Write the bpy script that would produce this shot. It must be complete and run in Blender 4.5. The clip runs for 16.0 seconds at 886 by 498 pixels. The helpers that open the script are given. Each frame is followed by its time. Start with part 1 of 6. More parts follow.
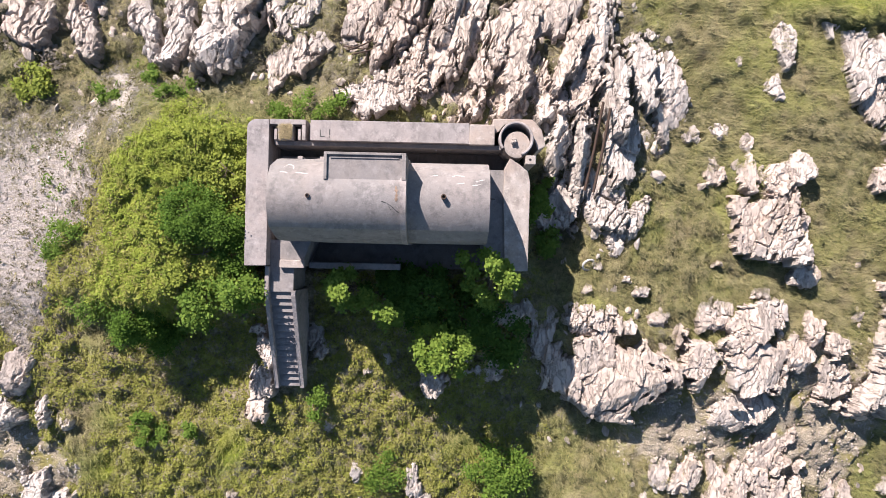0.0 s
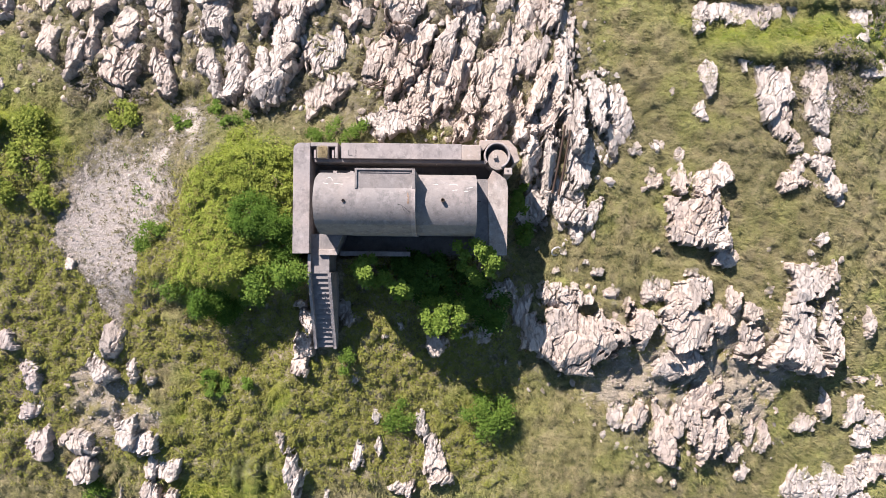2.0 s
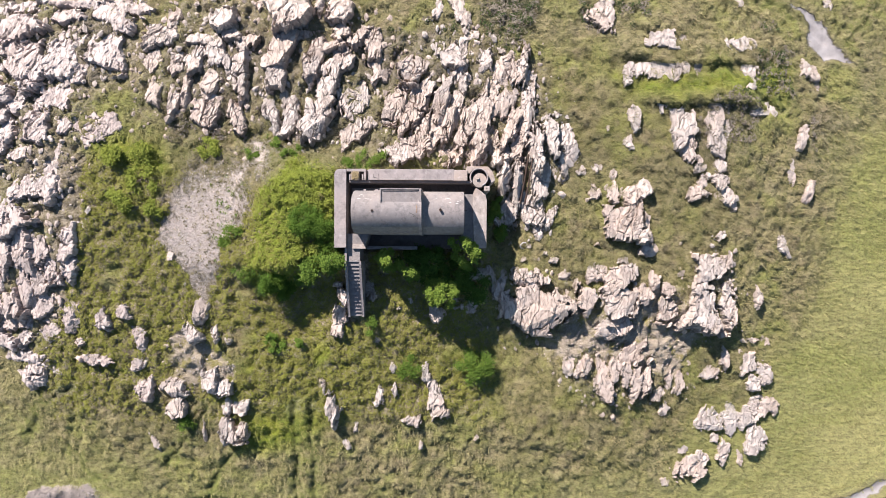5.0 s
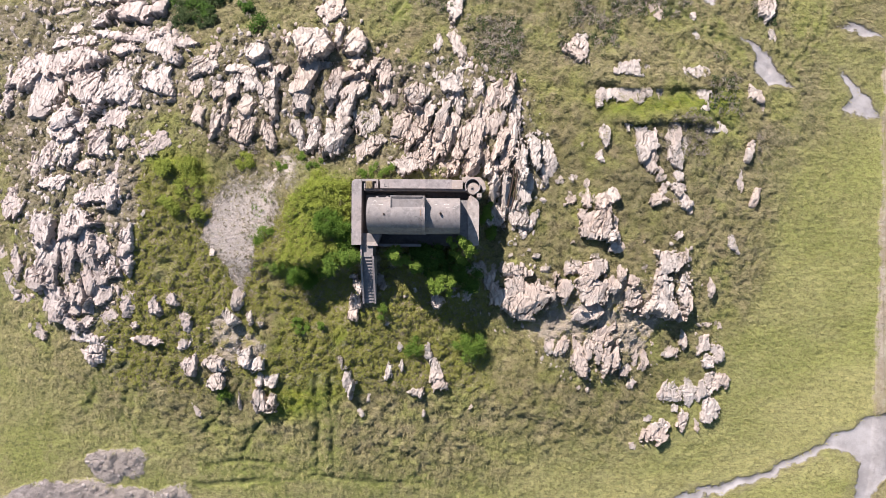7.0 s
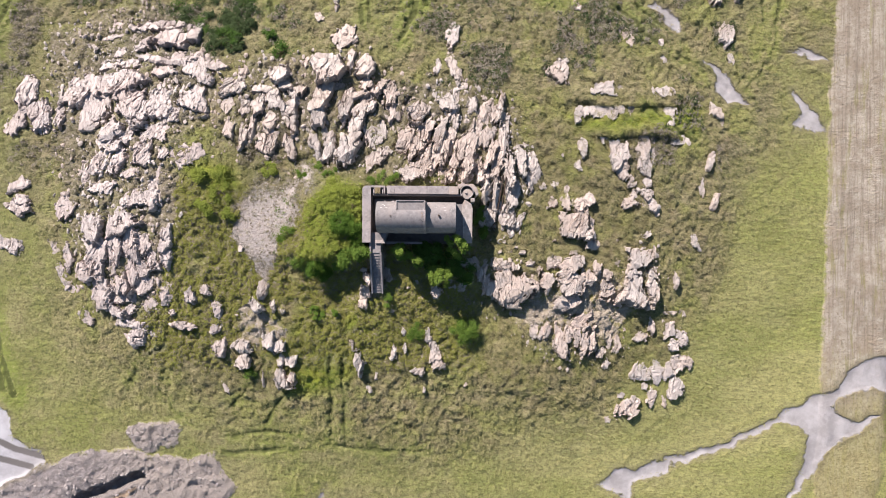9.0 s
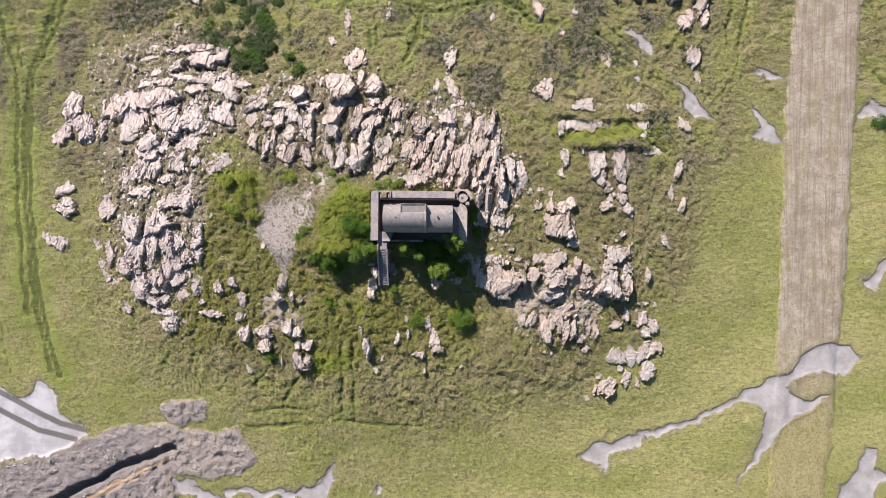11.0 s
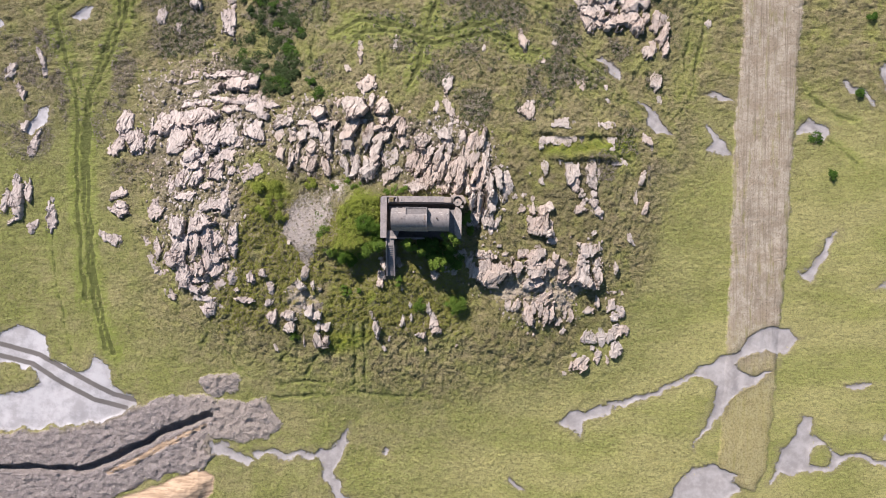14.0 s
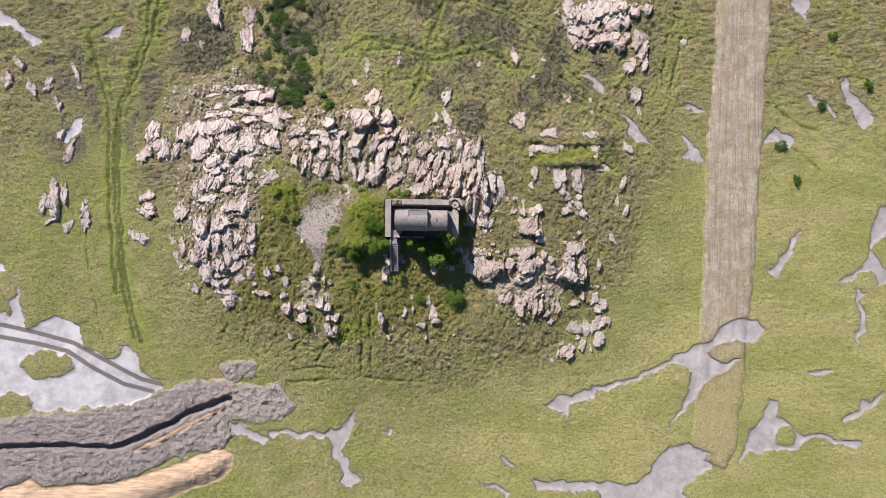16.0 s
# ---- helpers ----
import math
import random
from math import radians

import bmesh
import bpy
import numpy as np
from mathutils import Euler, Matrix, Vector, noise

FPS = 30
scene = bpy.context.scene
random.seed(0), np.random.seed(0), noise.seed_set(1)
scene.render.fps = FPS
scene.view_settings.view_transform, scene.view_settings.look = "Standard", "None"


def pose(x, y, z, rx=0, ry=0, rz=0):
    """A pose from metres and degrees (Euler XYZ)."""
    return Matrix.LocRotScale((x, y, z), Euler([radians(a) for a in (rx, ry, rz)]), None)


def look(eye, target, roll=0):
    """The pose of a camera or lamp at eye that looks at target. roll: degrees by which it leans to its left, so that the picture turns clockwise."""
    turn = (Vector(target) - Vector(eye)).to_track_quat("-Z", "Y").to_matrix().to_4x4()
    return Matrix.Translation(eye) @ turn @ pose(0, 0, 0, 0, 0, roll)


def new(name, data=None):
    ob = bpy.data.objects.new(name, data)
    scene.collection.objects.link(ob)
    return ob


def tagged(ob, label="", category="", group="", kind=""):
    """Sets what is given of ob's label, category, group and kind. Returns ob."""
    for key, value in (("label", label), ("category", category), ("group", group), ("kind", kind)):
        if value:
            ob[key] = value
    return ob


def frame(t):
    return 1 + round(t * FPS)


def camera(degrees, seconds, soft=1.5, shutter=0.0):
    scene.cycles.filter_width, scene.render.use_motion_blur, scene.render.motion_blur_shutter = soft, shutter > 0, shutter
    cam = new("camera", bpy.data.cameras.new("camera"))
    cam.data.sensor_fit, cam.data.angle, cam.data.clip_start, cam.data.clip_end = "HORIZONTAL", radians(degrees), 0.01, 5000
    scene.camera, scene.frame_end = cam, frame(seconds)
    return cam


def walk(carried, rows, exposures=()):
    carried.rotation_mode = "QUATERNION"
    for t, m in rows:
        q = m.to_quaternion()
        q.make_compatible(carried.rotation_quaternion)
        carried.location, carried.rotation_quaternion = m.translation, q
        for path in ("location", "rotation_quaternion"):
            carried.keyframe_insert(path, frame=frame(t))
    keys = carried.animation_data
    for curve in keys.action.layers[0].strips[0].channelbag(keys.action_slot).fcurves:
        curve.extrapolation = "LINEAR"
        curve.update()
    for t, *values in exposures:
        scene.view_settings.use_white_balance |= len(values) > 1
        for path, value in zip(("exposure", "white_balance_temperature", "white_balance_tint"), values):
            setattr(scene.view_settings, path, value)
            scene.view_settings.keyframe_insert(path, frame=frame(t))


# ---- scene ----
cam = camera(70, 16.0, soft=0.6)
walk(cam, [
    (0, pose(0.00, -0.00, 34.74, 0, 0, 1.31)),
    (0.5, pose(-0.02, -0.17, 36.79, 0, 0, 1.17)),
    (1, pose(-0.04, -0.34, 38.88, 0, 0, 0.98)),
    (1.5, pose(-0.01, -0.46, 41.07, 0, 0, 0.78)),
    (2, pose(0.02, -0.54, 43.34, 0, 0, 0.64)),
    (2.5, pose(0.07, -0.62, 45.72, 0, 0, 0.56)),
    (3, pose(0.09, -0.68, 48.13, 0, 0, 0.49)),
    (3.5, pose(0.11, -0.74, 50.58, 0, 0, 0.44)),
    (4, pose(0.15, -0.81, 52.98, 0, 0, 0.40)),
    (4.7, pose(0.18, -0.90, 56.36, 0, 0, 0.36)),
    (5.6, pose(0.20, -1.02, 60.68, 0, 0, 0.35)),
    (6.5, pose(0.22, -1.15, 65.04, 0, 0, 0.36)),
    (7, pose(0.23, -1.21, 67.52, 0, 0, 0.37)),
    (7.5, pose(0.24, -1.30, 69.91, 0, 0, 0.37)),
    (8, pose(0.30, -1.39, 72.22, 0, 0, 0.39)),
    (8.5, pose(0.37, -1.45, 74.50, 0, 0, 0.42)),
    (9, pose(0.43, -1.52, 76.87, 0, 0, 0.45)),
    (9.75, pose(0.52, -1.63, 80.46, 0, 0, 0.50)),
    (10.5, pose(0.59, -1.76, 84.19, 0, 0, 0.54)),
    (11.25, pose(0.65, -1.91, 87.97, 0, 0, 0.58)),
    (12, pose(0.70, -2.05, 91.71, 0, 0, 0.61)),
    (12.5, pose(0.73, -2.15, 94.18, 0, 0, 0.63)),
    (13, pose(0.77, -2.24, 96.64, 0, 0, 0.66)),
    (13.5, pose(0.85, -2.34, 99.03, 0, 0, 0.68)),
    (14, pose(0.91, -2.42, 101.40, 0, 0, 0.69)),
    (14.5, pose(0.96, -2.51, 103.89, 0, 0, 0.71)),
    (15, pose(1.02, -2.58, 106.34, 0, 0, 0.72)),
    (15.5, pose(1.09, -2.65, 108.80, 0, 0, 0.73)),
    (16, pose(1.12, -2.75, 111.38, 0, 0, 0.74)),
], exposures=[(0, 1.51), (4, 1.43), (9, 1.24), (16, 1.04)])

# ---- daylight ----
SUN_TO = Vector((0.53, -0.85, 0)).normalized()
SUN_UP = radians(35.5)
sun = new("sun", bpy.data.lights.new("sun", "SUN"))
sun.data.energy, sun.data.angle, sun.data.color = 5.0, radians(0.5), (1.0, 0.905, 0.86)
sun.matrix_world = look(-SUN_TO * 50 * math.cos(SUN_UP) + Vector((0, 0, 50 * math.sin(SUN_UP))), (0, 0, 0))
world = bpy.data.worlds.new("sky")
scene.world = world
world.use_nodes = True
sky = world.node_tree.nodes.new("ShaderNodeTexSky")
sky.sky_type, sky.sun_disc = "NISHITA", False
sky.ozone_density, sky.dust_density, sky.air_density = 3.5, 0.4, 1.2
sky.sun_elevation, sky.sun_rotation = SUN_UP, math.atan2(-SUN_TO.x, -SUN_TO.y)
world.node_tree.links.new(sky.outputs[0], world.node_tree.nodes["Background"].inputs[0])
world.node_tree.nodes["Background"].inputs[1].default_value = 0.06


# ---- materials ----
class Nodes:
    """A node material in the making."""

    def __init__(self, name, rough=0.9):
        self.m = bpy.data.materials.new(name)
        self.m.use_nodes = True
        self.t = self.m.node_tree
        self.b = self.t.nodes["Principled BSDF"]
        self.b.inputs["Roughness"].default_value = rough
        self.b.inputs["Specular IOR Level"].default_value = 0.25
        self.p = self.add("ShaderNodeNewGeometry").outputs["Position"]

    def add(self, kind, **props):
        n = self.t.nodes.new(kind)
        for k, v in props.items():
            setattr(n, k, v)
        return n

    def put(self, sock, v):
        if isinstance(v, bpy.types.NodeSocket):
            self.t.links.new(v, sock)
        else:
            sock.default_value = (*v, 1) if isinstance(v, tuple) and len(v) == 3 and sock.type == "RGBA" else v

    def noise(self, scale, detail=4.0, rough=0.55, stretch=None, turn=0, where=None):
        n = self.add("ShaderNodeTexNoise")
        src = where if where is not None else self.p
        if stretch:
            mp = self.add("ShaderNodeMapping")
            mp.inputs["Scale"].default_value = stretch
            mp.inputs["Rotation"].default_value = (0, 0, radians(turn))
            self.t.links.new(src, mp.inputs["Vector"])
            src = mp.outputs[0]
        self.t.links.new(src, n.inputs["Vector"])
        n.inputs["Scale"].default_value, n.inputs["Detail"].default_value, n.inputs["Roughness"].default_value = scale, detail, rough
        return n.outputs["Fac"]

    def cells(self, scale, feature="F1", out="Distance", where=None):
        n = self.add("ShaderNodeTexVoronoi", feature=feature)
        self.t.links.new(where if where is not None else self.p, n.inputs["Vector"])
        n.inputs["Scale"].default_value = scale
        return n.outputs[out]

    def math(self, op, a, b=0.0, c=None):
        n = self.add("ShaderNodeMath", operation=op)
        self.put(n.inputs[0], a)
        self.put(n.inputs[1], b)
        if c is not None:
            self.put(n.inputs[2], c)
        return n.outputs[0]

    def ramp(self, v, lo, hi):
        n = self.add("ShaderNodeMapRange", interpolation_type="SMOOTHSTEP")
        self.put(n.inputs["Value"], v)
        n.inputs["From Min"].default_value, n.inputs["From Max"].default_value = lo, hi
        return n.outputs[0]

    def mix(self, f, a, b, blend="MIX"):
        n = self.add("ShaderNodeMix", data_type="RGBA", blend_type=blend)
        self.put(n.inputs[0], f)
        self.put(n.inputs[6], a)
        self.put(n.inputs[7], b)
        return n.outputs[2]

    def attr(self, name):
        return self.add("ShaderNodeAttribute", attribute_name=name).outputs["Fac"]

    def rand(self):
        return self.add("ShaderNodeObjectInfo").outputs["Random"]

    def island(self):
        return self.add("ShaderNodeNewGeometry").outputs["Random Per Island"]

    def done(self, colour, height=None, depth=0.02, strength=1.0):
        self.put(self.b.inputs["Base Color"], colour)
        if height is not None:
            bump = self.add("ShaderNodeBump")
            bump.inputs["Distance"].default_value, bump.inputs["Strength"].default_value = depth, strength
            self.put(bump.inputs["Height"], height)
            self.t.links.new(bump.outputs[0], self.b.inputs["Normal"])
        return self.m


def make_concrete(name, base, dark, warm):
    n = Nodes(name, 0.9)
    big = n.ramp(n.noise(0.45, 6, 0.65), 0.36, 0.66)
    grime = n.ramp(n.noise(1.7, 7, 0.74), 0.46, 0.68)
    streak = n.ramp(n.noise(1.0, 6, 0.7, stretch=(1.6, 0.7, 1)), 0.5, 0.72)
    grain = n.noise(30, 4, 0.75)
    spots = n.ramp(n.noise(6.5, 7, 0.78), 0.57, 0.7)
    c = n.mix(big, base, warm)
    c = n.mix(n.math("MULTIPLY", streak, 0.55), c, dark)
    c = n.mix(n.math("MULTIPLY", grime, 0.65), c, dark)
    c = n.mix(n.math("MULTIPLY", n.ramp(n.noise(2.6, 6, 0.75), 0.52, 0.66), 0.5), c, tuple(k * 1.45 for k in base))
    c = n.mix(n.math("MULTIPLY", spots, 0.5), c, tuple(min(k * 1.75, 0.7) for k in base))
    c = n.mix(n.math("MULTIPLY", n.ramp(n.noise(11, 6, 0.75), 0.55, 0.7), 0.45), c, dark)
    c = n.mix(0.3, c, n.mix(grain, (0.05, 0.05, 0.05), (0.75, 0.73, 0.72)), "OVERLAY")
    return n.done(c, n.math("ADD", n.noise(9, 6, 0.7), n.math("MULTIPLY", grain, 0.5)), 0.02, 0.8)


concrete = make_concrete("weathered concrete", (0.25, 0.225, 0.222), (0.11, 0.1, 0.1), (0.285, 0.243, 0.23))
render_coat = make_concrete("cement render", (0.195, 0.18, 0.178), (0.1, 0.093, 0.094), (0.22, 0.193, 0.185))
# dirty floor concrete, its colour darkened further for the shade it lies in
shaded_floor = make_concrete("dirty concrete floor with shade in colour", (0.12, 0.105, 0.1), (0.06, 0.053, 0.05), (0.14, 0.115, 0.1))
stained = make_concrete("sooty concrete", (0.185, 0.17, 0.168), (0.105, 0.098, 0.098), (0.215, 0.19, 0.18))
pale_concrete = make_concrete("broken pale concrete", (0.31, 0.278, 0.26), (0.14, 0.12, 0.11), (0.3, 0.24, 0.205))


def make_rock(name, pale, warm):
    n = Nodes(name, 0.85)
    big = n.noise(0.16, 4, 0.6)
    mid = n.noise(1.1, 6, 0.65)
    streak = n.noise(2.0, 7, 0.72, stretch=(2.8, 0.7, 1.2), turn=-16)
    fine = n.noise(14, 6, 0.72)
    c = n.mix(n.ramp(big, 0.38, 0.62), pale, warm)
    c = n.mix(n.math("MULTIPLY", n.ramp(streak, 0.56, 0.74), 0.22), c, (0.36, 0.31, 0.28))
    c = n.mix(n.math("MULTIPLY", n.ramp(mid, 0.5, 0.8), 0.2), c, (0.47, 0.42, 0.385))
    c = n.mix(n.math("MULTIPLY", n.ramp(n.noise(0.8, 6, 0.72), 0.6, 0.74), 0.3), c, (0.3, 0.265, 0.245))
    c = n.mix(n.math("MULTIPLY", n.rand(), 0.3), c, (0.38, 0.325, 0.29))
    c = n.mix(n.math("MULTIPLY", n.ramp(fine, 0.58, 0.8), 0.16), c, (0.3, 0.26, 0.235))
    crack = n.ramp(n.math("ABSOLUTE", n.math("SUBTRACT", n.noise(0.9, 7, 0.7, stretch=(2.4, 0.9, 1.4), turn=-16), 0.5)), 0.0, 0.022)
    split = n.ramp(n.math("ABSOLUTE", n.math("SUBTRACT", n.noise(2.2, 6, 0.7, stretch=(2.0, 1.0, 1.6), turn=24), 0.5)), 0.0, 0.02)
    c = n.mix(n.math("MULTIPLY", n.math("SUBTRACT", 1.0, crack), 0.22), c, (0.19, 0.15, 0.125))
    c = n.mix(n.math("MULTIPLY", n.math("SUBTRACT", 1.0, split), 0.04), c, (0.17, 0.145, 0.125))
    h = n.math("ADD", n.math("MULTIPLY", streak, 0.4), n.math("MULTIPLY", fine, 0.12))
    h = n.math("ADD", h, n.math("ADD", n.math("MULTIPLY", crack, 0.6), n.math("MULTIPLY", split, 0.08)))
    return n.done(c, h, 0.13, 0.85)


rock_mat = make_rock("pale weathered rock", (0.435, 0.382, 0.347), (0.41, 0.332, 0.283))
pink_rock_mat = make_rock("pinkish weathered rock", (0.43, 0.372, 0.348), (0.385, 0.318, 0.29))


def grass_colour(n):
    """Olive hill grass, yellow marsh grass and lush herbs, by the plant zones."""
    big, mid = n.noise(0.11, 4, 0.6), n.noise(0.7, 5, 0.65)
    marshy = n.attr("marsh")
    hill = n.mix(n.ramp(mid, 0.35, 0.65), (0.195, 0.184, 0.074), (0.3, 0.257, 0.14))
    hill = n.mix(n.ramp(n.noise(0.23, 3, 0.6), 0.45, 0.65), hill, (0.255, 0.262, 0.08))
    hill = n.mix(n.math("MULTIPLY", n.ramp(n.noise(0.42, 4, 0.65), 0.52, 0.66), 0.7), hill, (0.29, 0.232, 0.145))
    marsh = n.mix(n.ramp(big, 0.36, 0.62), (0.22, 0.234, 0.07), (0.305, 0.28, 0.127))
    marsh = n.mix(n.math("MULTIPLY", n.ramp(n.noise(0.035, 4, 0.6), 0.48, 0.6), 0.6), marsh, (0.245, 0.275, 0.065))
    swathe = n.ramp(n.noise(0.09, 4, 0.6, stretch=(0.6, 1.8, 1), turn=-25), 0.5, 0.62)
    marsh = n.mix(n.math("MULTIPLY", swathe, 0.7), marsh, (0.245, 0.262, 0.075))
    marsh = n.mix(n.math("MULTIPLY", n.ramp(mid, 0.5, 0.72), 0.5), marsh, (0.28, 0.235, 0.13))
    lime = n.mix(n.ramp(n.noise(0.06, 5, 0.62, stretch=(0.7, 2.0, 1), turn=28), 0.38, 0.62), (0.27, 0.282, 0.085), (0.36, 0.338, 0.14))
    marsh = n.mix(n.attr("meadow"), marsh, lime)
    c = n.mix(marshy, hill, marsh)
    c = n.mix(n.math("MULTIPLY", n.attr("dry"), 0.85), c, n.mix(n.ramp(n.noise(1.6, 5, 0.72), 0.42, 0.6), (0.08, 0.073, 0.043), (0.2, 0.172, 0.135)))
    clear = n.math("SUBTRACT", 1.0, n.math("ADD", n.math("MULTIPLY", marshy, 0.22), n.math("MULTIPLY", n.attr("meadow"), 0.2)))
    c = n.mix(n.math("MULTIPLY", n.math("MULTIPLY", n.ramp(n.noise(2.3, 6, 0.8), 0.49, 0.6), 0.66), clear), c, (0.06, 0.058, 0.028))
    c = n.mix(n.math("MULTIPLY", n.ramp(n.noise(3.1, 5, 0.75), 0.55, 0.7), n.math("SUBTRACT", 0.5, n.math("MULTIPLY", n.attr("dry"), 0.38))), c, (0.34, 0.3, 0.14))
    lush = n.mix(n.ramp(mid, 0.35, 0.65), (0.135, 0.18, 0.018), (0.24, 0.265, 0.03))
    return n.mix(n.attr("lush"), c, lush)


def make_ground():
    n = Nodes("hill and marsh soil", 0.95)
    jag = n.math("SUBTRACT", n.noise(1.6, 6, 0.65), 0.5)
    fine = n.noise(9, 5, 0.7)
    speck = n.noise(26, 3, 0.7)
    streak = n.noise(2.4, 5, 0.65, stretch=(0.5, 2.0, 1), turn=35)

    def zone(name, soft=0.12, jagged=1.3):
        return n.ramp(n.math("ADD", n.attr(name), n.math("MULTIPLY", jag, jagged)), -soft, soft)

    c = grass_colour(n)
    c = n.mix(n.math("MULTIPLY", n.ramp(n.noise(5.2, 4, 0.8), 0.54, 0.62), 0.5), c, (0.05, 0.052, 0.016))
    c = n.mix(n.math("MULTIPLY", n.ramp(streak, 0.45, 0.66), 0.4), c, (0.07, 0.066, 0.024))
    clump = n.noise(1.9, 6, 0.72)
    c = n.mix(n.math("MULTIPLY", n.ramp(clump, 0.52, 0.68), 0.45), c, (0.055, 0.056, 0.018))
    c = n.mix(n.math("MULTIPLY", n.ramp(fine, 0.5, 0.75), 0.45), c, (0.22, 0.19, 0.11))
    earth = n.mix(n.ramp(n.noise(5, 6, 0.75), 0.4, 0.62), (0.14, 0.112, 0.07), (0.36, 0.3, 0.235))
    c = n.mix(n.math("MULTIPLY", n.ramp(n.attr("heath"), 0.1, 0.7), 0.75), c, earth)
    c = n.mix(n.math("MULTIPLY", n.ramp(n.math("ADD", n.attr("verge"), n.math("MULTIPLY", jag, 0.9)), 0.1, 0.6), 0.6), c, (0.19, 0.23, 0.045))
    c = n.mix(n.math("MULTIPLY", n.ramp(n.math("ADD", n.attr("rut"), n.math("MULTIPLY", jag, 0.6)), 0.34, 0.7), 0.7), c, (0.045, 0.05, 0.016))
    bare = n.mix(n.ramp(n.noise(2.6, 6, 0.7), 0.4, 0.62), (0.115, 0.097, 0.06), (0.32, 0.272, 0.225))
    c = n.mix(n.math("MULTIPLY", n.ramp(n.math("ADD", n.attr("outcrop"), n.math("MULTIPLY", jag, 5)), -0.5, 0.5), 0.55), c, bare)
    stone = n.mix(n.ramp(n.noise(1.3, 6, 0.7), 0.36, 0.66), (0.28, 0.238, 0.212), (0.45, 0.395, 0.355))
    c = n.mix(n.ramp(n.math("ADD", n.attr("rib"), n.math("MULTIPLY", jag, 0.8)), 0.42, 0.56), c, stone)
    grav = n.mix(n.ramp(n.noise(15, 4, 0.75), 0.42, 0.6), (0.24, 0.207, 0.19), (0.42, 0.368, 0.345))
    grav = n.mix(n.math("MULTIPLY", n.ramp(n.noise(3.4, 6, 0.8, stretch=(0.6, 1.5, 1), turn=40), 0.52, 0.62), 0.6), grav, (0.15, 0.13, 0.075))
    gz = n.ramp(n.math("ADD", n.attr("gravel"), n.math("ADD", n.math("MULTIPLY", jag, 5.0), n.math("MULTIPLY", n.math("SUBTRACT", fine, 0.5), 4.0))), -1.2, 0.9)
    c = n.mix(n.math("MULTIPLY", gz, 0.92), c, grav)
    scree = n.mix(n.ramp(n.noise(17, 4, 0.75), 0.5, 0.66), (0.3, 0.25, 0.185), (0.6, 0.53, 0.45))
    scree = n.mix(n.ramp(n.noise(0.8, 4, 0.6), 0.48, 0.66), scree, (0.24, 0.21, 0.08))
    c = n.mix(zone("scree", 0.6, 4.0), c, scree)
    clod = n.noise(3.2, 7, 0.75)
    strip = n.mix(n.ramp(n.noise(0.6, 6, 0.7), 0.36, 0.66), (0.37, 0.3, 0.225), (0.52, 0.45, 0.365))
    strip = n.mix(n.math("MULTIPLY", n.ramp(n.noise(1.0, 5, 0.72, stretch=(3.2, 0.09, 1), turn=-2), 0.48, 0.62), 0.5), strip, (0.22, 0.172, 0.125))
    strip = n.mix(n.math("MULTIPLY", n.ramp(clod, 0.52, 0.64), 0.6), strip, (0.2, 0.155, 0.11))
    strip = n.mix(n.math("MULTIPLY", n.ramp(n.noise(0.5, 5, 0.7, stretch=(2.2, 0.3, 1), turn=-2), 0.53, 0.66), 0.55), strip, (0.28, 0.255, 0.085))
    place = n.add("ShaderNodeSeparateXYZ")
    n.t.links.new(n.p, place.inputs[0])
    grown = n.ramp(n.math("ADD", place.outputs[1], n.math("MULTIPLY", n.noise(0.35, 5, 0.7, stretch=(1.8, 0.4, 1)), 24.0)), 0.0, -14.0)
    strip = n.mix(n.math("MULTIPLY", grown, 0.75), strip, n.mix(n.ramp(clod, 0.42, 0.62), (0.42, 0.37, 0.15), (0.25, 0.215, 0.08)))
    c = n.mix(zone("strip", 0.25, 1.7), c, strip)
    spoil = n.mix(n.ramp(n.noise(1.4, 6, 0.7), 0.35, 0.65), (0.25, 0.215, 0.206), (0.36, 0.315, 0.303))
    spoil = n.mix(n.math("MULTIPLY", n.ramp(clod, 0.54, 0.66), 0.6), spoil, (0.17, 0.143, 0.13))
    spoil = n.mix(n.ramp(n.math("ADD", place.outputs[0], n.math("MULTIPLY", jag, 14.0)), -44.0, -34.0), spoil, n.mix(clod, (0.27, 0.225, 0.2), (0.46, 0.4, 0.36)))
    c = n.mix(zone("spoil", 0.15, 1.4), c, spoil)
    sand = n.mix(n.ramp(n.noise(1.2, 5, 0.6, stretch=(0.25, 2.2, 1), turn=-12), 0.35, 0.65), (0.25, 0.175, 0.118), (0.4, 0.295, 0.205))
    c = n.mix(zone("sand", 0.15, 0.9), c, sand)
    mud = n.mix(n.ramp(n.noise(0.5, 6, 0.65), 0.35, 0.68), (0.215, 0.198, 0.194), (0.3, 0.281, 0.278))
    mud = n.mix(n.math("MULTIPLY", n.ramp(n.noise(0.9, 6, 0.7), 0.58, 0.72), 0.4), mud, (0.22, 0.2, 0.192))
    mz = zone("mud", 0.12, 1.1)
    c = n.mix(n.math("MULTIPLY", n.ramp(n.math("ADD", n.attr("mud"), n.math("MULTIPLY", jag, 1.6)), -1.1, 0.0), 0.55), c, (0.2, 0.17, 0.1))
    east = n.add("ShaderNodeSeparateXYZ")
    n.t.links.new(n.p, east.inputs[0])
    silt = n.mix(n.ramp(n.noise(0.4, 5, 0.65), 0.35, 0.65), (0.26, 0.248, 0.255), (0.37, 0.358, 0.37))
    mud = n.mix(n.ramp(n.math("ADD", east.outputs[0], n.math("MULTIPLY", jag, 8.0)), -46.0, -54.0), mud, silt)
